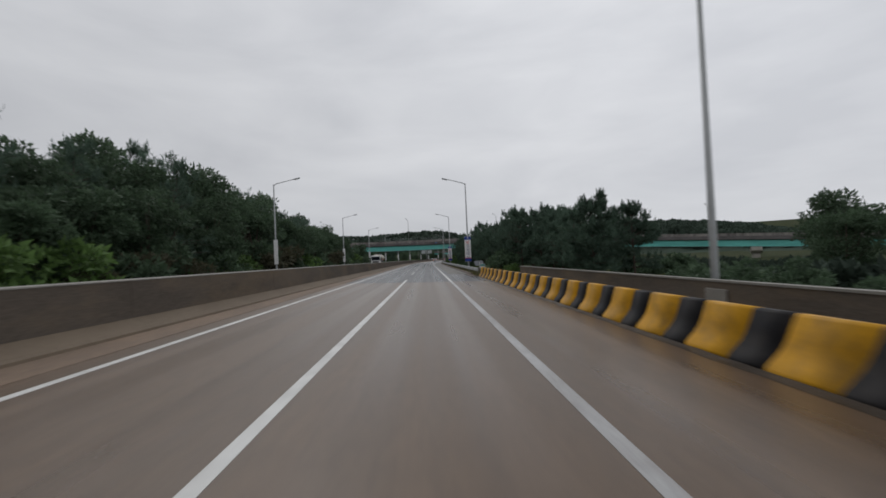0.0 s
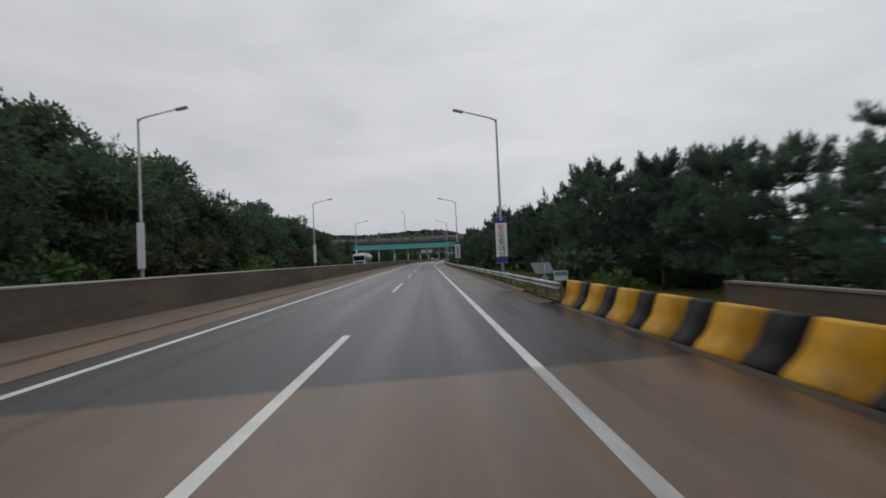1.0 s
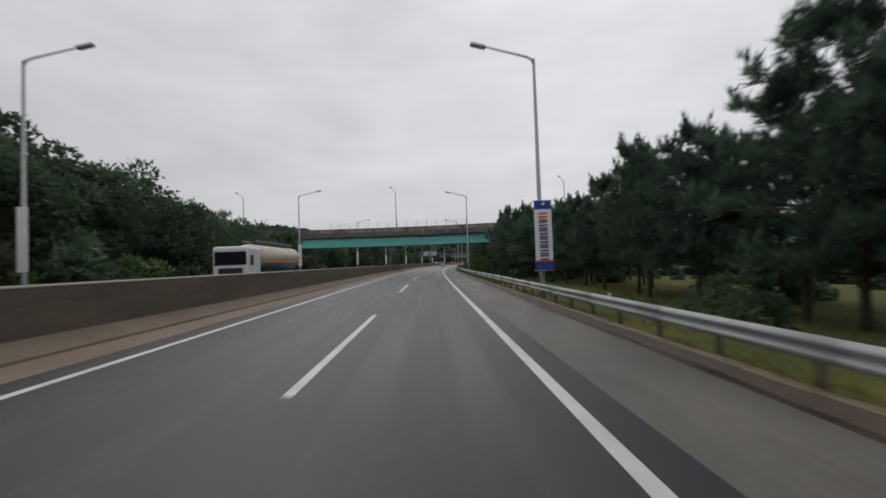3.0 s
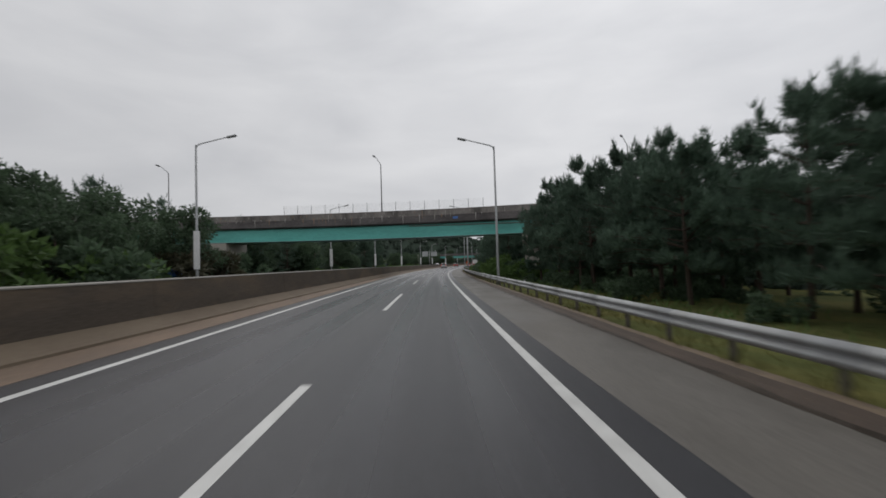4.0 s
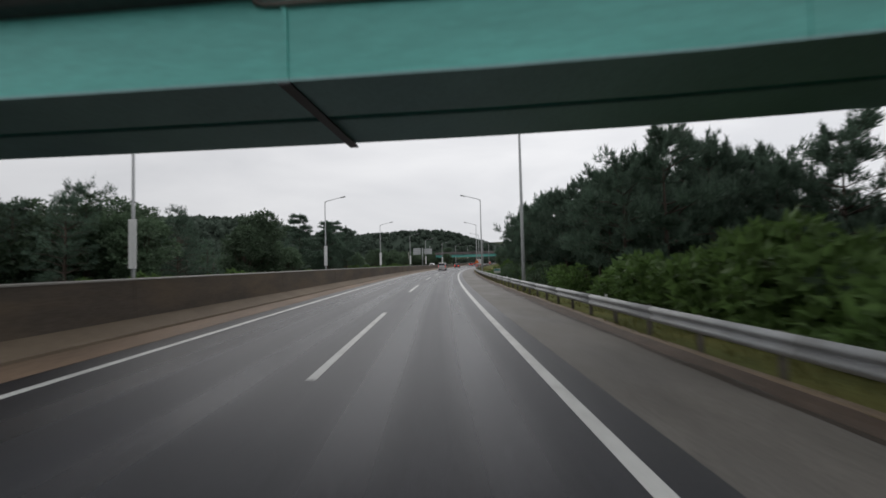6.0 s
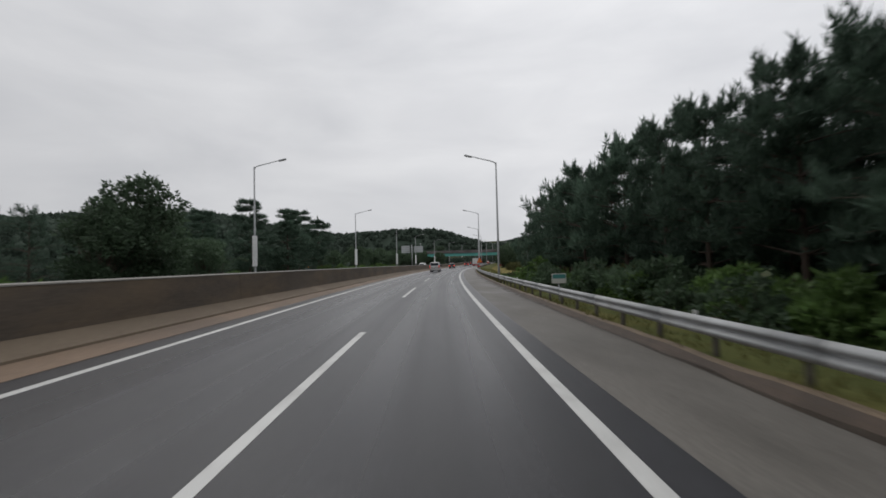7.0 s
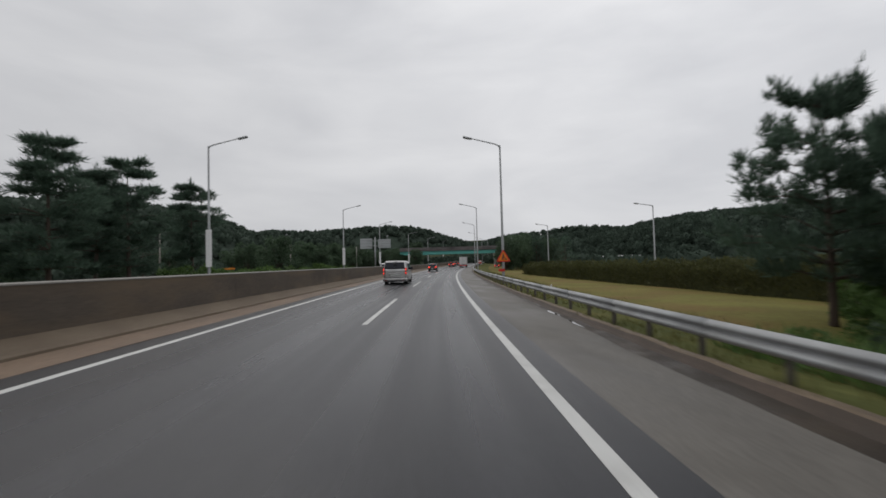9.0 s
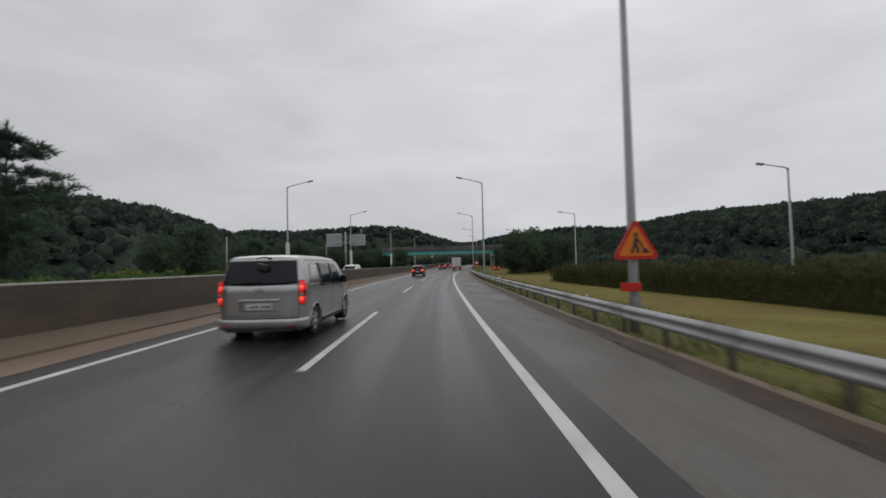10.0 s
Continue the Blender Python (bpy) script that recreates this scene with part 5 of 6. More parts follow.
def on_hill(r, which=None):
    while True:
        h = HILLS[(1, 2, 3, 5)[r.randint(0, 4)] if which is None else which]
        a, q = r.uniform(0, 6.283), r.uniform(0, 0.97) ** 0.5
        c, s_ = math.cos(h[5]), math.sin(h[5])
        dx, dy = h[2] * q * math.cos(a), h[3] * q * math.sin(a)
        x, y = h[0] + dx * c - dy * s_, h[1] + dx * s_ + dy * c
        if y > 60:
            return (x, y, hill_height(x, y) + 0.4), r.uniform(3.0, 6.0)


far_wood("hill_woods", "dense mixed woods on the far hills", 5600, on_hill, 1.5, 31, HILL_LEAF, 24)


def on_left_hill(r):
    c, rad = on_hill(r, 4)
    return c, r.uniform(2.6, 5.0)


far_wood("hill_woods", "dark woods on the hill across the motorway", 2600, on_left_hill, 1.2, 38, HILL_LEAF, 75)


def on_near_hill(r):
    c, rad = on_hill(r, 0)
    return c, r.uniform(2.4, 4.6) * (1.25 if r.uniform(0, 1) < 0.15 else 1.0)


far_wood("hill_woods", "dark mixed woods on the hill beyond the lawn", 2700, on_near_hill, 1.1, 37, HILL_LEAF, 110)


def low_belt(r):
    side = r.uniform(0, 1)
    if side < 0.45:
        s, u = r.uniform(150, 560), r.uniform(-95, -50)
    elif side < 0.75:
        s, u = r.uniform(330, 620), r.uniform(35, 120)
    elif side < 0.88:
        s, u = r.uniform(475, 620), r.uniform(-60, 60)
    else:
        s, u = r.uniform(10, 170), r.uniform(26, 60)
    p = at(s, u, 0.6 if side < 0.88 else -0.6)
    return tuple(p), r.uniform(2.4, 4.8) if side < 0.88 else r.uniform(1.4, 2.6)


far_wood("tree_belt", "belt of trees and scrub beyond the fields", 1000, low_belt, 0.7, 33, HILL_LEAF, 240)

# grass and weeds along the kerb and on the lawn
def tufts_of_grass(name, label, n, s_rng, u_rng, size, seed, material, z=0.08):
    r = np.random.RandomState(seed)
    ss_, uu = r.uniform(*s_rng, n), u_rng[0] + (u_rng[1] - u_rng[0]) * r.uniform(0, 1, n) ** 1.4
    clump = np.array([noise.noise((a * 0.35, b * 0.6, 1.7)) for a, b in zip(ss_, uu)])
    keep = clump > -0.12
    pts = [tuple(at(a, b, z - 0.035 * max(0.0, b - 5.0))) for a, b in zip(ss_[keep], uu[keep])]
    me = leaf_mesh(name, pts, [(0, 0, 1.0)] * len(pts), size, 0.16, material, r, tri=True)
    return tagged(part(name, me, None), label, "grass", kind="stuff")


tufts_of_grass("grass", "rough yellow-green grass and weeds behind the kerb", 32000, (61, 345), (4.93, 9.5), 0.22, 51, GRASS)
tufts_of_grass("weeds", "taller green weeds under the trees", 9000, (64, 262), (7.5, 20), 0.5, 52, BRIGHT, 0.0)
tufts_of_grass("grass", "weedy strip along the far carriageway", 7000, (60, 340), (-23.5, -20.8), 0.4, 53, BRIGHT, 0.0)
tufts_of_grass("grass", "patchy mown grass of the lawn", 22000, (262, 335), (8.8, 24), 0.13, 54, GRASS, 0.06)
tufts_of_grass("weeds", "tall green weeds behind the rail", 6500, (244, 263), (6.4, 12.5), 0.6, 55, BRIGHT, -0.05)

# thin sheet of standing water along the kerb
WATER = mat("standing_water", (0.03, 0.028, 0.025), 0.05, vary=0.1, scale=0.5, fine=3, bump=0.02, bump_scale=6)
bm = bmesh.new()
n = 40
edge = [(246 + 24 * i / n, 0.22 + 0.2 * noise.noise((i * 0.37, 2.0, 0.0))) for i in range(n + 1)]
near = [bm.verts.new(at(s, 4.64 - max(0.03, w), 0.006)) for s, w in edge]
far = [bm.verts.new(at(s, 4.645, 0.006)) for s, w in edge]
for i in range(n):
    bm.faces.new((near[i], far[i], far[i + 1], near[i + 1]))
tagged(part("puddle", flip_up(bm), WATER), "narrow puddle along the kerb of the shoulder", "puddle", kind="structure")

# ---- vehicles ----
def car_paint(name, colour, metal=0.3):
    return mat(name, colour, 0.32, metal=metal, vary=0.06, scale=1.5, fine=200, bump=0.0, coat=0.6, stain=tuple(c * 0.6 for c in colour), stain_amount=0.35, stain_scale=2.5)


SILVER = car_paint("silver_van_paint", (0.47, 0.465, 0.46), 0.75)
CAR_BLACK = car_paint("black_car_paint", (0.02, 0.02, 0.022))
CAR_RED = car_paint("dark_red_car_paint", (0.25, 0.03, 0.03))
CAR_WHITE = car_paint("white_car_paint", (0.65, 0.65, 0.64), 0.0)
GLASS = mat("dark_tinted_glass", (0.014, 0.016, 0.023), 0.07, vary=0.1, bump=0, spec=0.24)
TYRE = mat("tyre_rubber", (0.018, 0.018, 0.018), 0.8, vary=0.2, bump=0.2, bump_scale=40)
RIM = mat("alloy_rim", (0.5, 0.5, 0.5), 0.4, metal=0.25, vary=0.08, bump=0)
TRIM = mat("black_plastic", (0.02, 0.02, 0.022), 0.55, vary=0.1, bump=0.05)
CHROME = mat("chrome_trim", (0.6, 0.6, 0.6), 0.2, metal=0.9, vary=0.05, bump=0)
TAIL = mat("lit_tail_lamp", (0.5, 0.01, 0.01), 0.2, vary=0.05, bump=0, emit=(1.0, 0.03, 0.02), emit_strength=0.55)
TAIL_HOT = mat("lit_brake_lamp", (0.6, 0.05, 0.03), 0.2, vary=0.05, bump=0, emit=(1.0, 0.07, 0.04), emit_strength=1.5)
TAIL_DIM = mat("red_reflector", (0.25, 0.01, 0.01), 0.25, vary=0.1, bump=0)
HEAD = mat("lit_head_lamp", (0.8, 0.8, 0.8), 0.2, vary=0.02, bump=0, emit=(1.0, 0.97, 0.9), emit_strength=4.0)
AMBER = mat("amber_marker_lamp", (0.6, 0.2, 0.02), 0.3, vary=0.05, bump=0, emit=(1.0, 0.35, 0.06), emit_strength=1.2)
LENS_CLEAR = mat("clear_reversing_lens", (0.5, 0.3, 0.28), 0.15, vary=0.1, bump=0)
PLATE_INK = mat("plate_lettering_grey", (0.12, 0.12, 0.13), 0.5, vary=0.1, bump=0)
PLATE = mat("pale_plate", (0.62, 0.63, 0.6), 0.4, vary=0.05, bump=0)
CREAM = mat("cream_tank_paint", (0.46, 0.41, 0.33), 0.4, vary=0.12, scale=0.8, fine=10, bump=0.02, stain=(0.2, 0.17, 0.13), stain_amount=0.5, stain_scale=0.6)
CAB_BLUE = mat("blue_chassis_paint", (0.03, 0.09, 0.3), 0.45, vary=0.1, bump=0.02)


class Shell:
    """A vehicle's skin: the roof's height and the half width at each place along it, the slope of tail and nose."""

    def __init__(self, length, half, sill, roof, tumble, belt, tail_slope, tail_corner=0.1):
        self.length, self.half, self.sill, self.roof_pts = length, half, sill, roof
        self.tumble, self.belt, self.tail_slope, self.tail_corner = tumble, belt, tail_slope, tail_corner

    def roof(self, y):
        return float(np.interp(y, [p[0] for p in self.roof_pts], [p[1] for p in self.roof_pts]))

    def width(self, y, z):
        w = self.half - 0.035 * max(0.0, (0.62 - z) / 0.4) ** 1.5
        if z > self.belt:
            w -= self.tumble * ((z - self.belt) / 0.78) ** 1.35
        if y > self.length - 1.1:
            w -= 0.2 * ((y - self.length + 1.1) / 1.1) ** 2.2
        if y < 0.35:
            w -= 0.05 * (1 - y / 0.35) ** 2
        return w

    def back(self, x, z):
        y = self.tail_slope * max(0.0, (z - self.belt) / 0.75) ** 1.25 + 0.03 * max(0.0, (0.6 - z) / 0.3)
        return y + self.tail_corner * abs(x / self.half) ** 5

    def build(self, name, material, parent, arches, arch_r):
        b = bmesh.new()
        L = self.length
        ys = [0.0, 0.12, 0.3, 0.6] + [0.6 + (L - 1.6) * i / 14 for i in range(1, 15)] + [L - 0.75, L - 0.5, L - 0.28, L - 0.12, L - 0.03, L]
        fr = [0.0, 0.07, 0.18, 0.34, 0.46, 0.52, 0.62, 0.72, 0.82, 0.9]
        rings = []
        for i, y in enumerate(ys):
            top = self.roof(y)
            zs = [self.sill + (top - self.sill) * f for f in fr]
            half_pts = [(self.width(y, z), z) for z in zs]
            w = half_pts[-1][0]
            half_pts += [(w - 0.022, top - 0.07), (w - 0.075, top - 0.022), (w - 0.2, top - 0.003), (w * 0.45, top + 0.01)]
            pts = [(x, z) for x, z in half_pts] + [(0.0, top + 0.014)] + [(-x, z) for x, z in reversed(half_pts)]
            ring = []
            for x, z in pts:
                blend = max(0.0, 1 - y / 0.6)
                ring.append(b.verts.new((x, y + self.back(x, z) * blend, z)))
            rings.append(ring)
        m = len(rings[0])
        for a, c in zip(rings, rings[1:]):
            for k in range(m - 1):
                b.faces.new((a[k], a[k + 1], c[k + 1], c[k]))
            b.faces.new((a[m - 1], a[0], c[0], c[m - 1]))
        for ring in (rings[0], rings[-1]):
            # close the end with rows that bow like the rest of the skin
            half_n = m // 2
            cols = 8
            rows_v = []
            for k in range(half_n):
                r, l = ring[k], ring[m - 1 - k]
                row = [r]
                for q in range(1, cols):
                    x = r.co.x + (l.co.x - r.co.x) * q / cols
                    if ring is rings[0]:
                        row.append(b.verts.new((x, self.back(x, r.co.z), r.co.z)))
                    else:
                        row.append(b.verts.new((x, r.co.y + 0.1 * (1 - (2 * q / cols - 1) ** 2), r.co.z)))
                row.append(l)
                rows_v.append(row)
            for r0, r1 in zip(rows_v, rows_v[1:]):
                for q in range(cols):
                    b.faces.new((r0[q], r0[q + 1], r1[q + 1], r1[q]))
            b.faces.new(rows_v[-1] + [ring[half_n]])
            bottom = rows_v[0]
            if ring is rings[0]:
                tail_bottom = bottom
            else:
                nose_bottom = bottom
        bmesh.ops.remove_doubles(b, verts=b.verts, dist=1e-5)
        bmesh.ops.holes_fill(b, edges=[e for e in b.edges if e.is_boundary], sides=0)
        bmesh.ops.recalc_face_normals(b, faces=b.faces)
        me = mesh_of(name, b, material, True)
        ob = part(name, me, None, parent)
        # wheel housings cut out of the skin
        cut = bmesh.new()
        for y in arches:
            for sx in (-1, 1):
                tube(cut, [(sx * (self.half - 0.28), y, arch_r * 0.93), (sx * (self.half + 0.2), y, arch_r * 0.93)], arch_r, 28)
        bmesh.ops.recalc_face_normals(cut, faces=cut.faces)
        cutter = new("cutter", mesh_of("cutter", cut, TRIM))
        cutter.parent = parent
        mod = ob.modifiers.new("housing", "BOOLEAN")
        mod.operation, mod.object, mod.solver = "DIFFERENCE", cutter, "EXACT"
        bpy.context.view_layer.update()
        done = bpy.data.meshes.new_from_object(ob.evaluated_get(bpy.context.evaluated_depsgraph_get()))
        ob.modifiers.clear()
        bpy.data.objects.remove(cutter)
        ob.data = done
        return ob

    def side_patch(self, name, corners, sx, out, material, parent, label="", n=8, thick=0.012):
        """A panel lying on the flank. corners: (y, z) of the lower rear, lower front, upper front, upper rear."""
        b = bmesh.new()
        g = [[], []]
        for layer, o in enumerate((out, out - thick)):
            for i in range(n + 1):
                row = []
                for j in range(n + 1):
                    u, v = i / n, j / n
                    y = (corners[0][0] * (1 - u) + corners[1][0] * u) * (1 - v) + (corners[3][0] * (1 - u) + corners[2][0] * u) * v
                    z = (corners[0][1] * (1 - u) + corners[1][1] * u) * (1 - v) + (corners[3][1] * (1 - u) + corners[2][1] * u) * v
                    row.append(b.verts.new((sx * (self.width(y, z) + o), y, z)))
                g[layer].append(row)
        patch_faces(b, g, n)
        return part(name, b, material, parent, label, True)

    def back_patch(self, name, x0, x1, z0, z1, out, material, parent, label="", n=8, thick=0.012, taper=0.0, bow=0.0):
        b = bmesh.new()
        g = [[], []]
        for layer, o in enumerate((out, out - thick)):
            for i in range(n + 1):
                row = []
                for j in range(n + 1):
                    u, v = i / n, j / n
                    x = (x0 + (x1 - x0) * u) * (1 - taper * v)
                    z = z0 + (z1 - z0) * v - bow * (1 - v) * (1 - (2 * u - 1) ** 2)
                    row.append(b.verts.new((x, self.back(x, z) - o, z)))
                g[layer].append(row)
        patch_faces(b, g, n)
        return part(name, b, material, parent, label, True)


def patch_faces(b, g, n):
    for layer in (0, 1):
        for i in range(n):
            for j in range(n):
                b.faces.new((g[layer][i][j], g[layer][i + 1][j], g[layer][i + 1][j + 1], g[layer][i][j + 1]))
    for i in range(n):
        for a, c in (((i, 0), (i + 1, 0)), ((i, n), (i + 1, n)), ((0, i), (0, i + 1)), ((n, i), (n, i + 1))):
            b.faces.new((g[0][a[0]][a[1]], g[0][c[0]][c[1]], g[1][c[0]][c[1]], g[1][a[0]][a[1]]))
    bmesh.ops.recalc_face_normals(b, faces=b.faces)


def wheel(parent, x, y, r, w, sx):
    b = bmesh.new()
    prof = [(-w / 2, r * 0.64), (-w / 2 - 0.005, r * 0.9), (-w * 0.36, r), (w * 0.36, r), (w / 2 + 0.005, r * 0.9), (w / 2, r * 0.64)]
    n = 28
    rings = [[b.verts.new((a, q * math.cos(2 * math.pi * k / n), q * math.sin(2 * math.pi * k / n))) for a, q in prof] for k in range(n)]
    for k in range(n):
        for j in range(len(prof) - 1):
            b.faces.new((rings[k][j], rings[k][j + 1], rings[(k + 1) % n][j + 1], rings[(k + 1) % n][j]))
    bmesh.ops.recalc_face_normals(b, faces=b.faces)
    wh = part("wheel", b, TYRE, parent, "black tyre on a silver rim", True, m=Matrix.Translation((x, y, r)))
    b = bmesh.new()
    tube(b, [(sx * (w * 0.2), 0, 0), (sx * (w * 0.44), 0, 0)], [r * 0.64, r * 0.62], 28)
    bmesh.ops.recalc_face_normals(b, faces=b.faces)
    part("rim", b, RIM, wh)
    for k in range(5):
        b = bmesh.new()
        box(b, 0, 0.014, -r * 0.09, r * 0.09, r * 0.2, r * 0.52, 0.006)
        part("slot", b, TRIM, wh, m=Matrix.Translation((sx * w * 0.44 - 0.005, 0, 0)) @ Matrix.Rotation(2 * math.pi * k / 5, 4, "X"))
    b = bmesh.new()
    tube(b, [(sx * w * 0.44, 0, 0), (sx * w * 0.52, 0, 0)], [r * 0.16, r * 0.12], 12)
    part("hub_cap", b, RIM, wh)


def number_plate(parent, y, z, w=0.52, h=0.12):
    b = bmesh.new()
    box(b, -w / 2 - 0.012, w / 2 + 0.012, y - 0.012, y, z - h / 2 - 0.012, z + h / 2 + 0.012, 0.004)
    holder = part("plate_holder", b, CHROME, parent)
    b = bmesh.new()
    box(b, -w / 2, w / 2, y - 0.018, y - 0.0125, z - h / 2, z + h / 2, 0.002)
    part("plate", b, PLATE, holder, "pale number plate")
    for x0, x1 in ((-0.22, -0.175), (-0.155, -0.11), (-0.08, -0.015), (0.035, 0.075), (0.095, 0.135), (0.155, 0.195), (0.215, 0.25)):
        b = bmesh.new()
        box(b, x0 * w / 0.56, x1 * w / 0.56, y - 0.022, y - 0.0185, z - 0.034, z + 0.034)
        part("bar", b, PLATE_INK, holder)


def silver_van(m):
    van = thing("van", "silver-grey passenger van with lit red tail lamps on the wet road", "van", m=m)
    sh = Shell(5.12, 0.955, 0.24, [(0, 1.865), (0.4, 1.915), (2.2, 1.925), (3.2, 1.885), (3.55, 1.81), (4.3, 1.22), (4.85, 1.02), (5.12, 0.82)], 0.155, 1.12, 0.22, 0.1)
    body = sh.build("body", SILVER, van, (0.98, 4.18), 0.39)
    for sx in (-1, 1):
        for y in (0.98, 4.18):
            wheel(van, sx * 0.835, y, 0.345, 0.215, sx)
    # tailgate: outline, glass, wiper, garnish, badge
    sh.back_patch("tailgate", -0.83, 0.83, 0.52, 1.24, 0.012, SILVER, van, "silver lower tailgate", 12)
    sh.back_patch("tailgate_gap", -0.842, 0.842, 0.506, 1.26, 0.006, TRIM, van, n=12, thick=0.006)
    glass = sh.back_patch("rear_window", -0.835, 0.835, 1.28, 1.79, 0.014, GLASS, van, "dark tinted rear window", 12, taper=0.085, bow=0.03)
    b = bmesh.new()
    box(b, -0.42, 0.02, -0.012, 0.012, -0.012, 0.012, 0.004)
    part("wiper", b, TRIM, glass, m=Matrix.Translation((0.0, sh.back(0, 1.32) - 0.035, 1.325)) @ Matrix.Rotation(radians(-2), 4, "Y"))
    b = bmesh.new()
    box(b, -0.45, 0.45, sh.back(0, 0.9) - 0.05, sh.back(0, 0.9) - 0.008, 0.875, 0.935, 0.014)
    part("garnish", b, CHROME, van, "bright handle bar over the plate")
    sh.back_patch("plate_recess", -0.44, 0.44, 0.67, 0.88, 0.016, SILVER, van)
    sh.back_patch("crease", -0.8, 0.8, 1.085, 1.1, 0.018, SILVER, van, n=12)
    number_plate(van, sh.back(0, 0.77) - 0.016, 0.77, 0.56, 0.125)
    b = bmesh.new()
    n = 20
    ring = [[b.verts.new(((0.085 + dr) * math.cos(2 * math.pi * k / n), dy, (0.045 + dr) * math.sin(2 * math.pi * k / n))) for k in range(n)] for dr, dy in ((0.012, 0), (0.012, -0.012), (0, -0.012), (0, 0))]
    for k in range(n):
        for q in range(3):
            b.faces.new((ring[q][k], ring[q][(k + 1) % n], ring[q + 1][(k + 1) % n], ring[q + 1][k]))
    badge = part("badge", b, CHROME, van, "oval chrome badge", m=Matrix.Translation((0, sh.back(0, 1.1) - 0.016, 1.115)))
    b = bmesh.new()
    box(b, -0.07, 0.07, -0.012, -0.002, -0.009, 0.009, 0.003)
    part("badge_bar", b, CHROME, badge, m=Matrix.Rotation(radians(-18), 4, "Y"))
    # bumper wraps the tail
    b = bmesh.new()
    sec = [(0.02, 0.27), (-0.035, 0.3), (-0.06, 0.36), (-0.065, 0.45), (-0.05, 0.492), (-0.01, 0.505), (0.05, 0.505), (0.05, 0.27)]
    path = []
    for q in range(-10, 11):
        x = q / 10
        path.append((x * 0.965, 0.0 + 0.13 * abs(x) ** 5))
    path = [(-0.972, 0.42), (-0.975, 0.3)] + path + [(0.975, 0.3), (0.972, 0.42)]
    rings = []
    for (x, y) in path:
        side = min(1.0, max(0.0, (y - 0.05) / 0.15))
        rings.append([b.verts.new((x + (1 if x > 0 else -1) * -dy * 0.35 * side, y + dy * (1 - side * 0.9), z)) for dy, z in sec])
    for p, q in zip(rings, rings[1:]):
        for k in range(len(sec)):
            b.faces.new((p[k], p[(k + 1) % len(sec)], q[(k + 1) % len(sec)], q[k]))
    b.faces.new(rings[0])
    b.faces.new(rings[-1][::-1])
    bmesh.ops.recalc_face_normals(b, faces=b.faces)
    bumper = part("bumper", b, SILVER, van, smooth=True)
    b = bmesh.new()
    box(b, -0.74, 0.74, -0.02, 0.1, 0.22, 0.275, 0.02)
    part("under_trim", b, TRIM, bumper)
    for sx in (-1, 1):
        b = bmesh.new()
        box(b, sx * 0.72 - 0.08, sx * 0.72 + 0.08, -0.075, -0.03, 0.33, 0.36, 0.008)
        part("reflector", b, TAIL_DIM, bumper)
        # tail lamp: wraps the corner, three fields
        lamp = sh.side_patch("tail_lamp", [(0.08, 0.82), (0.2, 0.84), (0.31, 1.3), (0.11, 1.35)], sx, 0.006, TAIL_DIM, van, "tall lit red tail lamp")
        for z0, z1, mm in ((0.84, 0.98, TAIL), (1.13, 1.31, TAIL)):
            sh.side_patch("lens", [(0.1, z0), (0.17 + 0.2 * (z0 - 0.84), z0), (0.17 + 0.2 * (z1 - 0.84), z1), (0.12, z1)], sx, 0.011, mm, lamp, n=4)
        x0, x1 = sorted((sx * 0.848, sx * 0.95))
        sh.back_patch("lamp_housing", x0, x1, 0.8, 1.35, 0.01, TAIL_DIM, lamp, n=6)
        x0, x1 = sorted((sx * 0.864, sx * 0.934))
        for z0, z1, mm in ((0.825, 0.895, TAIL), (0.9, 0.975, TAIL_HOT), (0.995, 1.06, LENS_CLEAR), (1.085, 1.15, TAIL), (1.155, 1.235, TAIL_HOT), (1.24, 1.33, TAIL)):
            sh.back_patch("lens", x0, x1, z0, z1, 0.016, mm, lamp, n=4)
        # flank: windows, rail, handles, seams
        sh.side_patch("panel_window", [(0.66, 1.31), (1.36, 1.29), (1.33, 1.69), (0.74, 1.69)], sx, 0.014, SILVER, van, "blanked body-coloured window panel")
        sh.side_patch("window_seal", [(0.645, 1.297), (1.376, 1.275), (1.344, 1.703), (0.728, 1.703)], sx, 0.008, TRIM, van, thick=0.01)
        sh.side_patch("side_window", [(1.5, 1.16), (2.55, 1.15), (2.45, 1.74), (1.47, 1.74)], sx, 0.012, GLASS, van, "dark tinted side window")
        sh.side_patch("door_window", [(2.62, 1.14), (3.72, 1.1), (3.22, 1.73), (2.52, 1.74)], sx, 0.012, GLASS, van, "dark front door window")
        sh.side_patch("slide_rail", [(0.6, 1.245), (1.4, 1.225), (1.4, 1.25), (0.6, 1.27)], sx, 0.012, TRIM, van, thick=0.012)
        sh.side_patch("rail_cover", [(0.6, 1.205), (1.42, 1.185), (1.42, 1.225), (0.6, 1.245)], sx, 0.022, CHROME, van, thick=0.014)
        for y in (2.55, 3.72):
            sh.side_patch("door_seam", [(y, 0.42), (y + 0.012, 0.42), (y + 0.012, 1.1), (y, 1.1)], sx, 0.002, TRIM, van, n=4, thick=0.006)
        sh.side_patch("door_seam", [(1.47, 0.45), (1.482, 0.45), (1.482, 1.1), (1.47, 1.1)], sx, 0.002, TRIM, van, n=4, thick=0.006)
        for y in (2.34, 2.72):
            b = bmesh.new()
            box(b, -0.016, 0.016, -0.09, 0.09, -0.016, 0.016, 0.008)
            part("door_handle", b, SILVER, van, m=Matrix.Translation((sx * (sh.width(y, 1.0) + 0.022), y, 1.0)))
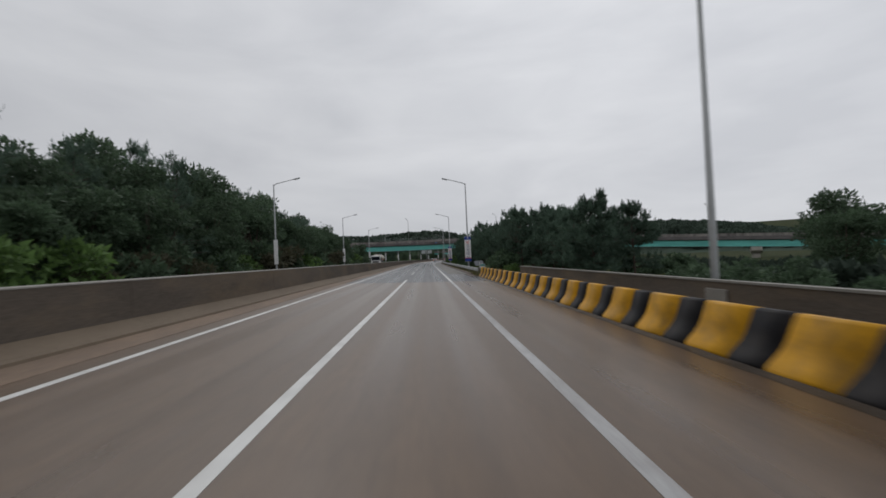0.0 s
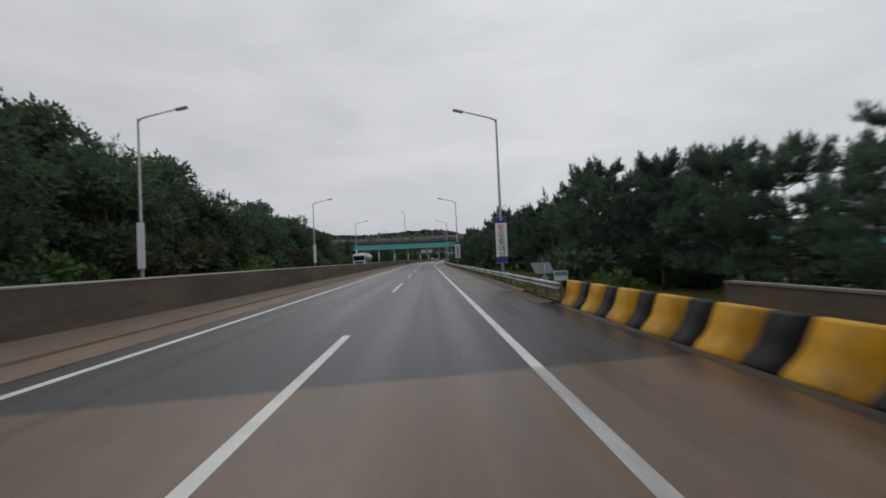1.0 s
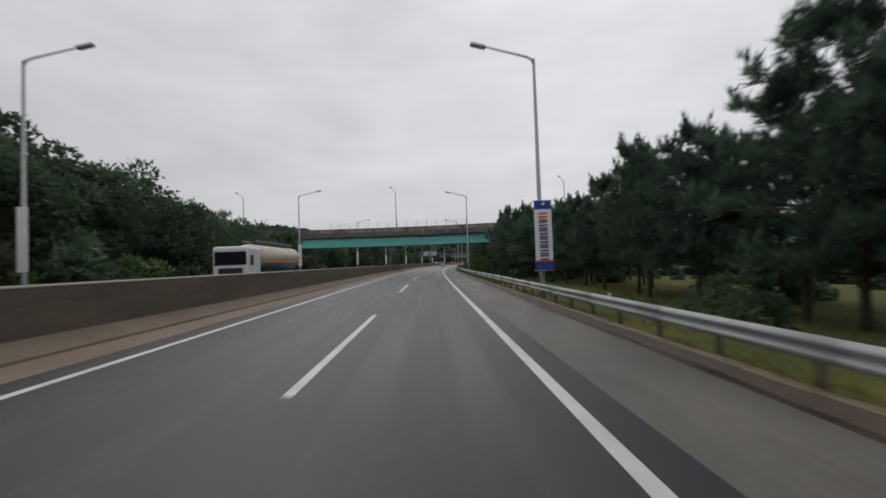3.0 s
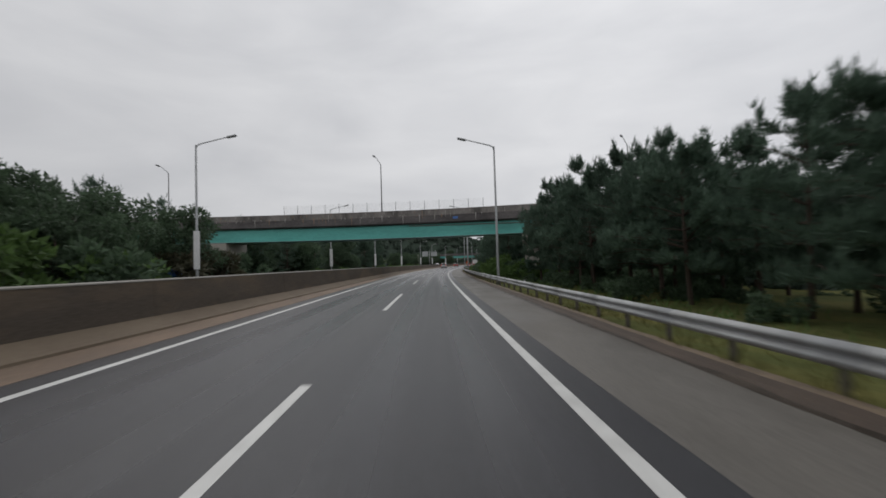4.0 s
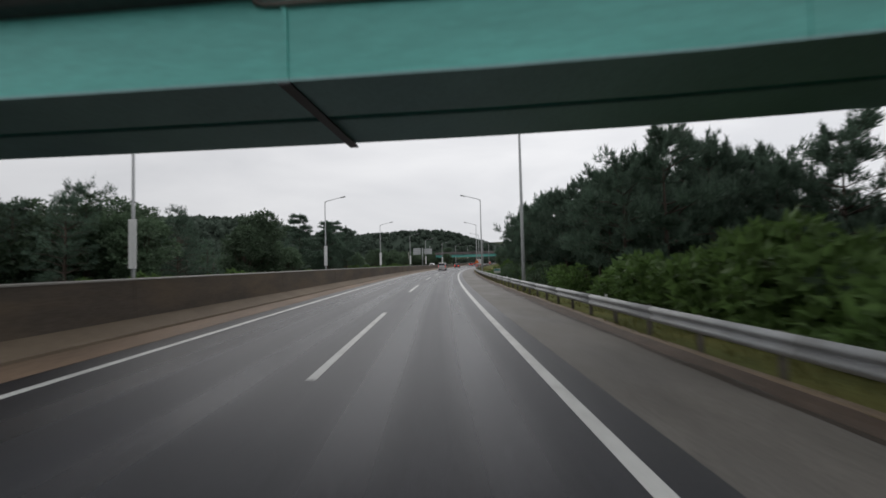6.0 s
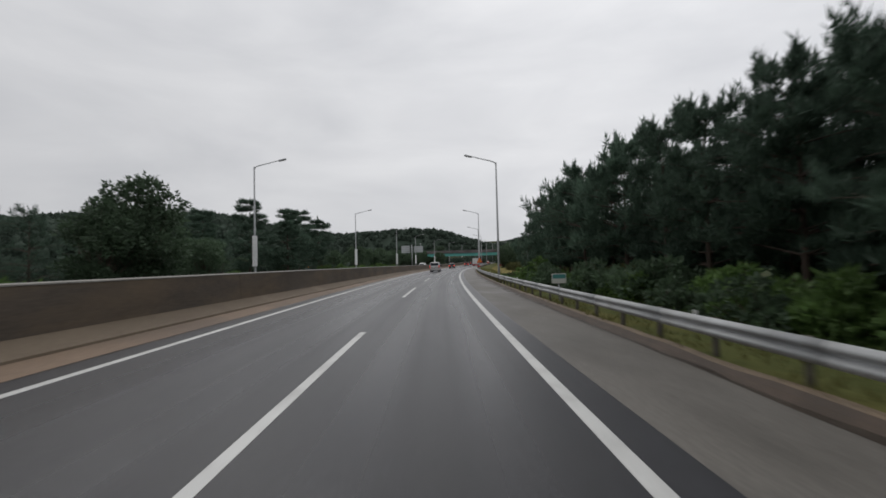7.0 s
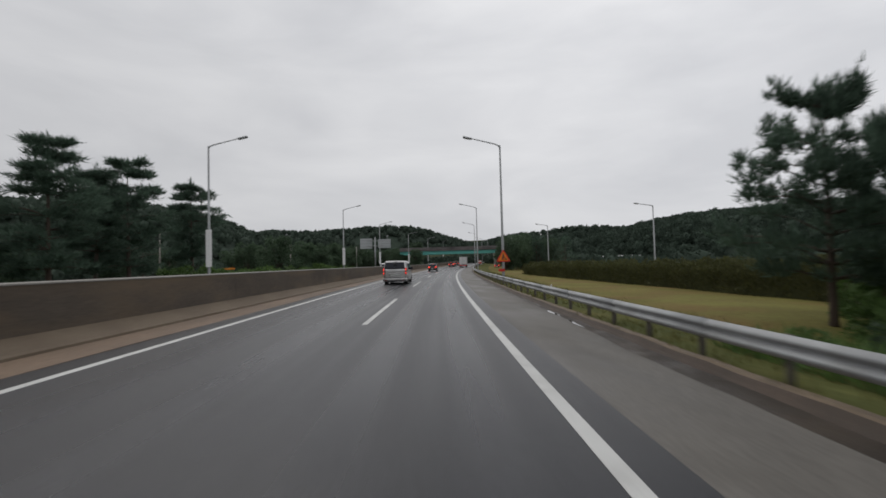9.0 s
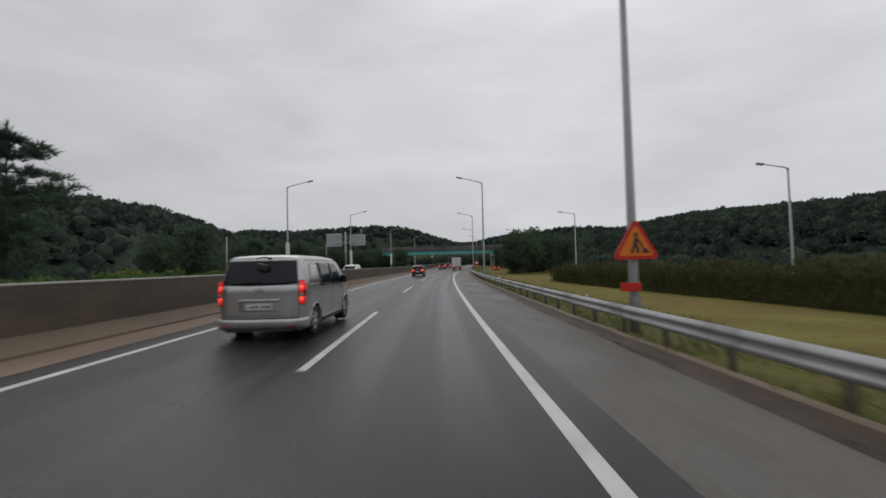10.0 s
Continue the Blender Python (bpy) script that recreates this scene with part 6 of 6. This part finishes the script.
        sh.side_patch("roof_gutter", [(0.5, 1.79), (3.25, 1.79), (3.25, 1.803), (0.5, 1.803)], sx, 0.006, TRIM, van, n=10, thick=0.008)
        sh.side_patch("pillar_trim", [(1.41, 1.16), (1.475, 1.16), (1.45, 1.75), (1.37, 1.75)], sx, 0.009, TRIM, van, n=6)
        sh.side_patch("waist_crease", [(0.4, 1.02), (3.9, 0.98), (3.9, 0.995), (0.4, 1.035)], sx, 0.008, SILVER, van, n=12)
        for y in (0.98, 4.18):
            b = bmesh.new()
            arc = [(sx * (sh.half + 0.004), y + 0.405 * math.cos(math.pi * q / 14), 0.363 + 0.405 * math.sin(math.pi * q / 14)) for q in range(15)]
            tube(b, arc, 0.018, 6)
            part("arch_lip", b, SILVER, van, smooth=True)
            b = bmesh.new()
            tube(b, [(sx * (sh.half - 0.3), y, 0.36), (sx * (sh.half - 0.26), y, 0.36)], 0.38, 20)
            part("arch_liner", b, TRIM, van)
        sh.side_patch("side_sill", [(1.45, 0.25), (3.7, 0.25), (3.7, 0.34), (1.45, 0.34)], sx, 0.012, TRIM, van, n=6)
        b = bmesh.new()
        box(b, -0.1, 0.1, -0.055, 0.055, -0.11, 0.11, 0.05)
        mirror = part("side_mirror", b, TRIM, van, m=Matrix.Translation((sx * 1.05, 3.52, 1.27)))
        b = bmesh.new()
        box(b, -0.07, 0.07, -0.06, -0.054, -0.08, 0.08, 0.003)
        part("mirror_glass", b, GLASS, mirror)
        b = bmesh.new()
        tube(b, [(-sx * 0.18, 0.02, -0.1), (-sx * 0.05, 0, -0.08)], 0.03, 8)
        part("mirror_arm", b, TRIM, mirror)
    # windscreen and head lamps
    b = bmesh.new()
    g = [[b.verts.new((x * (0.7 + 0.1 * (1 - v)), 3.62 + 0.66 * (1 - v) - 0.12 * x * x + 0.05, sh.roof(3.62 + 0.66 * (1 - v)) + 0.022)) for x in (-1, -0.6, -0.2, 0.2, 0.6, 1)] for v in (0, 0.33, 0.66, 1)]
    for r0, r1 in zip(g, g[1:]):
        for k in range(5):
            b.faces.new((r0[k], r0[k + 1], r1[k + 1], r1[k]))
    part("windscreen", b, GLASS, van)
    for sx in (-1, 1):
        sh.side_patch("head_lamp", [(4.62, 0.74), (5.0, 0.7), (4.95, 0.88), (4.5, 0.98)], sx, 0.012, CHROME, van)
    # parking mirror on its bracket over the rear window
    b = bmesh.new()
    top = Vector((0.14, sh.back(0.14, 1.82) - 0.03, 1.845))
    tube(b, [top, top + Vector((-0.02, -0.13, 0.02)), top + Vector((-0.16, -0.16, 0.01)), top + Vector((-0.19, -0.16, -0.14))], 0.016, 8)
    arm = part("parking_mirror", b, TRIM, van, "black convex parking mirror on a bent arm")
    b = bmesh.new()
    box(b, -0.14, 0.14, -0.05, 0.05, -0.08, 0.08, 0.045)
    part("mirror_shell", b, TRIM, arm, m=Matrix.Translation(top + Vector((-0.1, -0.12, -0.2))) @ Matrix.Rotation(radians(14), 4, "Y"))
    b = bmesh.new()
    box(b, -0.03, 0.03, -0.02, 0.04, -0.02, 0.02, 0.008)
    part("mirror_foot", b, TRIM, arm, m=Matrix.Translation(top + Vector((0.02, 0.02, 0))))
    b = bmesh.new()
    tube(b, [(-0.65, 0.55, 1.915), (-0.65, 0.62, 1.955)], 0.015, 6)
    part("roof_aerial", b, TRIM, van)
    b = bmesh.new()
    box(b, -0.75, 0.75, 0.5, 4.6, 0.2, 0.4, 0.05)
    part("underbody", b, TRIM, van)
    b = bmesh.new()
    tube(b, [(-0.55, 0.9, 0.24), (-0.55, 0.06, 0.22)], 0.03, 8)
    part("exhaust", b, STEEL, van)
    for x in (0.42, 0.52):
        b = bmesh.new()
        box(b, x + 0.12, x + 0.19, sh.back(0.6, 0.6) - 0.022, sh.back(0.6, 0.6) - 0.008, 0.54, 0.565, 0.003)
        part("badge", b, CHROME, van)
    return van


def small_car(m, name, label, category, paint, L=4.5, half=0.92, roofs=None, belt=0.95, oncoming=False, slope=0.5):
    car = thing(name, label, category, "cars on the motorway", m=m)
    roofs = roofs or [(0, 1.5), (0.5, 1.66), (2.0, 1.69), (2.9, 1.5), (3.5, 1.08), (4.2, 0.95), (4.5, 0.75)]
    sh = Shell(L, half, 0.26, roofs, 0.2, belt, slope, 0.1)
    sh.build("body", paint, car, (0.85, L - 0.9), 0.37)
    for sx in (-1, 1):
        for y in (0.85, L - 0.9):
            wheel(car, sx * (half - 0.12), y, 0.335, 0.21, sx)
        x0, x1 = sorted((sx * 0.52, sx * (half - 0.06)))
        lamp = sh.back_patch("tail_lamp", x0, x1, 0.8, 1.0, 0.016, TAIL_HOT if not oncoming else TAIL_DIM, car, "lit red tail lamp" if not oncoming else "red tail lamp", 4)
        sh.side_patch("side_window", [(0.75, belt + 0.06), (1.9, belt + 0.05), (1.85, 1.5), (0.95, 1.46)], sx, 0.012, GLASS, car)
        sh.side_patch("side_window", [(1.97, belt + 0.05), (3.05, belt + 0.03), (2.55, 1.46), (1.92, 1.5)], sx, 0.012, GLASS, car)
        b = bmesh.new()
        box(b, -0.1, 0.1, -0.06, 0.06, -0.07, 0.07, 0.03)
        part("side_mirror", b, paint, car, m=Matrix.Translation((sx * (half + 0.06), L * 0.66, belt + 0.12)))
        b = bmesh.new()
        tube(b, [(sx * (half - 0.25), L - 0.1, 0.7), (sx * (half - 0.25), L + 0.005, 0.7)], 0.1, 12)
        part("head_lamp", b, HEAD if oncoming else CHROME, car, "lit head lamp" if oncoming else "")
    sh.back_patch("rear_window", -half + 0.2, half - 0.2, belt + 0.12, 1.5, 0.014, GLASS, car, "dark rear window", 8, taper=0.12)
    b = bmesh.new()
    g = [[b.verts.new((x * (half - 0.2), y, sh.roof(y) + 0.024)) for x in (-1, -0.5, 0, 0.5, 1)] for y in (roofs[3][0] - 0.15, roofs[3][0] + 0.2, roofs[4][0] - 0.08)]
    for r0, r1 in zip(g, g[1:]):
        for k in range(4):
            b.faces.new((r0[k], r0[k + 1], r1[k + 1], r1[k]))
    part("windscreen", b, GLASS, car)
    number_plate(car, sh.back(0, 0.72) - 0.002, 0.68)
    b = bmesh.new()
    box(b, -half + 0.08, half - 0.08, -0.06, 0.12, 0.28, 0.52, 0.04)
    part("bumper", b, TRIM, car)
    b = bmesh.new()
    box(b, -half + 0.05, half - 0.05, L - 0.15, L + 0.03, 0.28, 0.5, 0.04)
    part("bumper", b, TRIM, car)
    if not oncoming:
        b = bmesh.new()
        box(b, -0.25, 0.25, 0.4, 0.44, 1.52, 1.56, 0.01)
        part("high_brake_lamp", b, TAIL, car, "lit high brake lamp")
    return car


def box_truck(m):
    tr = thing("box_truck", "white box truck on the road ahead", "truck", m=m)
    b = bmesh.new()
    box(b, -1.2, 1.2, 0.0, 7.0, 1.0, 3.5, 0.04)
    cargo = part("cargo_box", b, CAR_WHITE, tr, "white cargo box")
    for sx in (-1, 1):
        b = bmesh.new()
        box(b, sx * 0.6 - 0.57, sx * 0.6 + 0.57, -0.03, -0.003, 1.1, 3.4, 0.012)
        door = part("rear_door", b, CAR_WHITE, cargo)
        b = bmesh.new()
        tube(b, [(sx * 0.12, -0.05, 1.1), (sx * 0.12, -0.05, 3.4)], 0.02, 6)
        part("locking_bar", b, STEEL, tr)
    b = bmesh.new()
    box(b, -1.1, 1.1, 7.2, 9.0, 0.7, 2.9, 0.15)
    part("cab", b, CAR_WHITE, tr)
    b = bmesh.new()
    box(b, -0.5, 0.5, 0.1, 8.5, 0.55, 0.95, 0.03)
    part("chassis", b, TRIM, tr)
    b = bmesh.new()
    box(b, -1.15, 1.15, -0.02, 0.1, 0.55, 0.75, 0.02)
    part("bumper", b, RED, tr)
    for sx in (-1, 1):
        for y in (1.6, 7.6):
            wheel(tr, sx * 0.95, y, 0.46, 0.3, sx)
        b = bmesh.new()
        box(b, sx * 0.9 - 0.2, sx * 0.9 + 0.2, -0.05, -0.021, 0.6, 0.72, 0.01)
        part("tail_lamp", b, TAIL, tr, "lit red tail lamp")
    return tr


def tank_truck(m):
    tr = thing("tank_truck", "cream tank truck with white cab and blue chassis, oncoming", "truck", m=m)
    b = bmesh.new()
    n = 28
    ends = [(-4.15, 0.55), (-4.05, 0.85), (-3.9, 1.0), (4.4, 1.0), (4.55, 0.85), (4.65, 0.55)]
    rings = [[b.verts.new((1.15 * q * math.cos(2 * math.pi * k / n), y, 2.55 + 0.92 * q * math.sin(2 * math.pi * k / n))) for k in range(n)] for y, q in ends]
    for p, q in zip(rings, rings[1:]):
        for k in range(n):
            b.faces.new((p[k], p[(k + 1) % n], q[(k + 1) % n], q[k]))
    b.faces.new(rings[0][::-1])
    b.faces.new(rings[-1])
    tank = part("tank", b, CREAM, tr, "cream tank", True)
    for sx in (-1, 1):
        b = bmesh.new()
        box(b, sx * 1.17 - 0.015, sx * 1.17 + 0.015, -3.9, 4.3, 2.1, 2.17, 0.005)
        part("stripe", b, ORANGE, tank, "amber reflective stripe")
    b = bmesh.new()
    box(b, -0.45, 0.45, -3.8, 4.2, 3.45, 3.62, 0.04)
    part("catwalk", b, DARK, tank)
    for sx in (-1, 1):
        b = bmesh.new()
        tube(b, [(sx * 0.5, -3.8, 3.7), (sx * 0.5, 4.2, 3.7)], 0.03, 6)
        part("rail", b, STEEL, tank)
    b = bmesh.new()
    box(b, -0.9, 0.9, -4.2, 6.6, 0.9, 1.3, 0.04)
    part("chassis", b, CAB_BLUE, tr, "blue chassis")
    for sx in (-1, 1):
        b = bmesh.new()
        box(b, sx * 1.1 - 0.06, sx * 1.1 + 0.06, -3.2, 3.2, 0.75, 1.35, 0.03)
        side = part("side_guard", b, CAB_BLUE, tr)
        for y in (-2.6, -0.2, 2.2):
            b = bmesh.new()
            box(b, sx * 1.165 - 0.01, sx * 1.165 + 0.01, y - 0.4, y + 0.4, 1.12, 1.18, 0.004)
            part("marker_lamp", b, AMBER, side, "lit amber marker lamp")
        for y in (-3.2, -2.1, 3.6, 6.2):
            wheel(tr, sx * 1.0, y, 0.5, 0.3, sx)
    b = bmesh.new()
    box(b, -1.2, 1.2, 5.1, 7.2, 0.75, 3.2, 0.18)
    cab = part("cab", b, CAR_WHITE, tr, "white cab")
    b = bmesh.new()
    box(b, -1.05, 1.05, 7.17, 7.23, 1.95, 2.85, 0.05)
    part("windscreen", b, GLASS, cab)
    b = bmesh.new()
    box(b, -1.15, 1.15, 7.15, 7.32, 0.5, 1.05, 0.06)
    part("bumper", b, GREY_SHEET, cab)
    b = bmesh.new()
    box(b, -0.8, 0.8, 7.19, 7.24, 1.15, 1.75, 0.03)
    part("grille", b, TRIM, cab)
    for sx in (-1, 1):
        b = bmesh.new()
        box(b, sx * 0.88 - 0.16, sx * 0.88 + 0.16, 7.3, 7.36, 0.72, 0.95, 0.03)
        part("head_lamp", b, HEAD, cab, "lit head lamp")
        b = bmesh.new()
        box(b, sx * 1.36 - 0.09, sx * 1.36 + 0.09, 6.95, 7.05, 1.9, 2.6, 0.04)
        part("side_mirror", b, TRIM, cab)
    return tr


silver_van(spot(288.1, -3.475, 0.0, -0.7))
small_car(spot(342.5, -3.6), "suv", "black sport utility car with lit red tail lamps", "car", CAR_BLACK)
small_car(spot(402, -3.5), "car", "dark red hatchback with lit tail lamps far ahead", "car", CAR_RED, roofs=[(0, 1.25), (0.5, 1.45), (2.0, 1.48), (2.9, 1.32), (3.5, 1.0), (4.2, 0.88), (4.5, 0.7)], belt=0.85)
small_car(spot(425, -3.6), "car", "black car with lit tail lamps far ahead", "car", CAR_BLACK, roofs=[(0, 1.25), (0.5, 1.45), (2.0, 1.48), (2.9, 1.32), (3.5, 1.0), (4.2, 0.88), (4.5, 0.7)], belt=0.85)
box_truck(spot(398, 0.9))
small_car(spot(341, -12.6, 0, 180), "car", "white oncoming people carrier with lit head lamps", "car", CAR_WHITE, oncoming=True, roofs=[(0, 1.85), (0.5, 1.98), (2.0, 2.0), (3.1, 1.92), (3.9, 1.2), (4.3, 1.05), (4.5, 0.8)], belt=1.15)
small_car(spot(408, 12.4, -0.3, -6), "car", "red car on the slip road", "car", CAR_RED, belt=0.85, roofs=[(0, 1.25), (0.5, 1.45), (2.0, 1.48), (2.9, 1.32), (3.5, 1.0), (4.2, 0.88), (4.5, 0.7)])
tank_truck(spot(135.9, -13.2, 0, 180))


# ---- far sheds, poles ----
FILM = mat("greenhouse_film", (0.45, 0.46, 0.46), 0.4, vary=0.15, scale=0.4, fine=3, bump=0.1, bump_scale=3)


def tunnel(m, L, w, h):
    ob = thing("greenhouse", "white plastic tunnel greenhouse in the fields", "greenhouse", "greenhouses in the fields", m=m)
    b = bmesh.new()
    n = 10
    ring = [[b.verts.new((w * math.cos(math.pi * k / n), y, h * math.sin(math.pi * k / n))) for k in range(n + 1)] for y in (0, L)]
    for k in range(n):
        b.faces.new((ring[0][k], ring[0][k + 1], ring[1][k + 1], ring[1][k]))
    b.faces.new(ring[0][::-1])
    b.faces.new(ring[1])
    part("cover", b, FILM, ob, smooth=True)
    for y in (0.02, L / 3, 2 * L / 3, L - 0.02):
        b = bmesh.new()
        tube(b, [((w + 0.02) * math.cos(math.pi * k / n), y, (h + 0.02) * math.sin(math.pi * k / n)) for k in range(n + 1)], 0.05, 6)
        part("hoop", b, STEEL, ob)


for s, u, z, L, turn in ((503.9, 61.5, 0.45, 11, -68), (510.5, 77.0, 1.05, 13, -68), (322, -66, -0.8, 26, 70), (262, -58, -0.8, 20, 75)):
    tunnel(spot(s, u, z, turn), L, 3.2, 3.6 if u > 0 else 3.0)


def utility_pole(s, u, h):
    ob = thing("utility_pole", "slim concrete utility pole beyond the road", "pole", "utility poles", m=spot(s, u, -0.5))
    b = bmesh.new()
    tube(b, [(0, 0, -0.5), (0, 0, h)], [0.16, 0.1], 10)
    part("shaft", b, PIER, ob, smooth=True)
    b = bmesh.new()
    box(b, -0.9, 0.9, -0.05, 0.05, h - 0.7, h - 0.6, 0.01)
    part("cross_arm", b, DARK, ob)


for s, u, h in ((352, -38, 9), (318, -44, 9), (392, -34, 9)):
    utility_pole(s, u, h)

# ---- small things beyond the opposite carriageway ----
CABINET = mat("cabinet_green_paint", (0.03, 0.16, 0.05), 0.5, vary=0.15, scale=1.5, fine=20, bump=0.05, stain=(0.05, 0.08, 0.04), stain_amount=0.5, stain_scale=1.5)
TARP = mat("blue_tarpaulin", (0.02, 0.07, 0.2), 0.45, vary=0.2, scale=1.5, fine=12, bump=0.3, bump_scale=6)
BOARD_AMBER = mat("amber_board_paint", (0.75, 0.26, 0.02), 0.5, vary=0.15, scale=2, fine=20, bump=0.05)

cab_g = thing("equipment_cabinet", "green painted steel cabinet beyond the far carriageway", "cabinet")
b = bmesh.new()
box(b, -0.45, 0.45, -0.5, 0.5, 0.0, 2.95, 0.03)
part("body", b, CABINET, cab_g)
for sx in (-0.235, 0.235):
    b = bmesh.new()
    box(b, sx - 0.22, sx + 0.22, -0.53, -0.504, 0.15, 2.8, 0.01)
    d = part("door", b, CABINET, cab_g)
    b = bmesh.new()
    box(b, sx * 0.3 - 0.015, sx * 0.3 + 0.015, -0.56, -0.532, 1.4, 1.6, 0.005)
    part("handle", b, DARK, d, "dark steel handle")
b = bmesh.new()
box(b, -0.5, 0.5, -0.56, 0.56, 2.953, 3.03, 0.02)
part("roof", b, CABINET, cab_g)
cab_g.matrix_world = spot(170.8, -24.0, -0.12)


def tarp_heap(s, u, w, h, label, seed):
    r = random.Random(seed)
    b = bmesh.new()
    n, m = 14, 12
    rows = []
    for j in range(m + 1):
        row = []
        for i in range(n + 1):
            x, y = 2.0 * i / n - 1, 2.0 * j / m - 1
            dome = max(0.0, 1 - max(abs(x), abs(y)) ** 3.2)
            z = h * dome ** 0.55 * (1 + 0.16 * noise.noise((x * 2.1 + seed, y * 2.3, 0.4)))
            row.append(b.verts.new((x * w * 0.5, y * w * 0.6, z)))
        rows.append(row)
    for p, q in zip(rows, rows[1:]):
        for i in range(n):
            b.faces.new((p[i], p[i + 1], q[i + 1], q[i]))
    ob = thing("covered_heap", label, "tarpaulin", "covered heaps beyond the far carriageway")
    part("tarpaulin", b, TARP, ob, smooth=True)
    for k in range(4):
        b = bmesh.new()
        yy = w * (-0.42 + 0.28 * k)
        tube(b, [(-w * 0.46, yy, h * 0.5), (-w * 0.3, yy, h * 1.0), (0, yy, h * 1.06), (w * 0.3, yy, h * 1.0), (w * 0.46, yy, h * 0.5)], 0.015, 5)
        part("rope", b, DARK, ob)
    ob.matrix_world = spot(s, u, -0.15, r.uniform(-8, 8))
    return ob


tarp_heap(168.0, -24.3, 1.9, 2.6, "heap under a blue tarpaulin at the wood's edge", 3)
tarp_heap(165.2, -24.6, 2.3, 2.4, "wider heap under a blue tarpaulin at the wood's edge", 4)


def amber_board(s, u, label):
    ob = thing("warning_board", label, "warning board", "amber boards on the side road")
    b = bmesh.new()
    box(b, -0.75, 0.75, -0.02, 0.02, 2.45, 2.85, 0.01)
    part("board", b, BOARD_AMBER, ob, "amber painted board")
    for sx in (-0.5, 0.5):
        b = bmesh.new()
        tube(b, [(sx, 0.05, -0.3), (sx, 0.05, 2.7)], 0.04, 8)
        part("post", b, POLE, ob, smooth=True)
    ob.matrix_world = spot(s, u, 0.3)


for s, u in ((326, -45), (339, -46), (343, -47)):
    amber_board(s, u, "amber warning board on two steel posts by the side road")

far_rail = thing("side_rail", "pale crash rail of the side road beyond the motorway", "guard rail", kind="structure")
for k in range(30):
    b = bmesh.new()
    s = 296 + 4.0 * k
    sweep(b, [(-27.0 + a, 0.95 + c) for a, c in WB] + [(-26.988 + a, 0.95 + c) for a, c in reversed(WB)], s, s + 4.0, 4.0, closed=True)
    part("beam", b, COPING, far_rail)
    b = bmesh.new()
    tube(b, [tuple(at(s + 2, -27.15, -0.4)), tuple(at(s + 2, -27.15, 1.28))], 0.06, 8)
    part("post", b, RUSTY, far_rail)

slip_rail = thing("slip_rail", "white crash rail of the side road behind the pines", "guard rail", kind="structure")
for k in range(9):
    s = 262 + 4.0 * k
    u = 40.0 - 0.5 * k
    b = bmesh.new()
    sweep(b, [(u + a, 1.35 + c) for a, c in WB] + [(u + 0.012 + a, 1.35 + c) for a, c in reversed(WB)], s, s + 4.0, 4.0, closed=True)
    part("beam", b, COPING, slip_rail)
    b = bmesh.new()
    tube(b, [tuple(at(s + 2, u + 0.15, -0.4)), tuple(at(s + 2, u + 0.15, 1.65))], 0.06, 8)
    part("post", b, RUSTY, slip_rail)
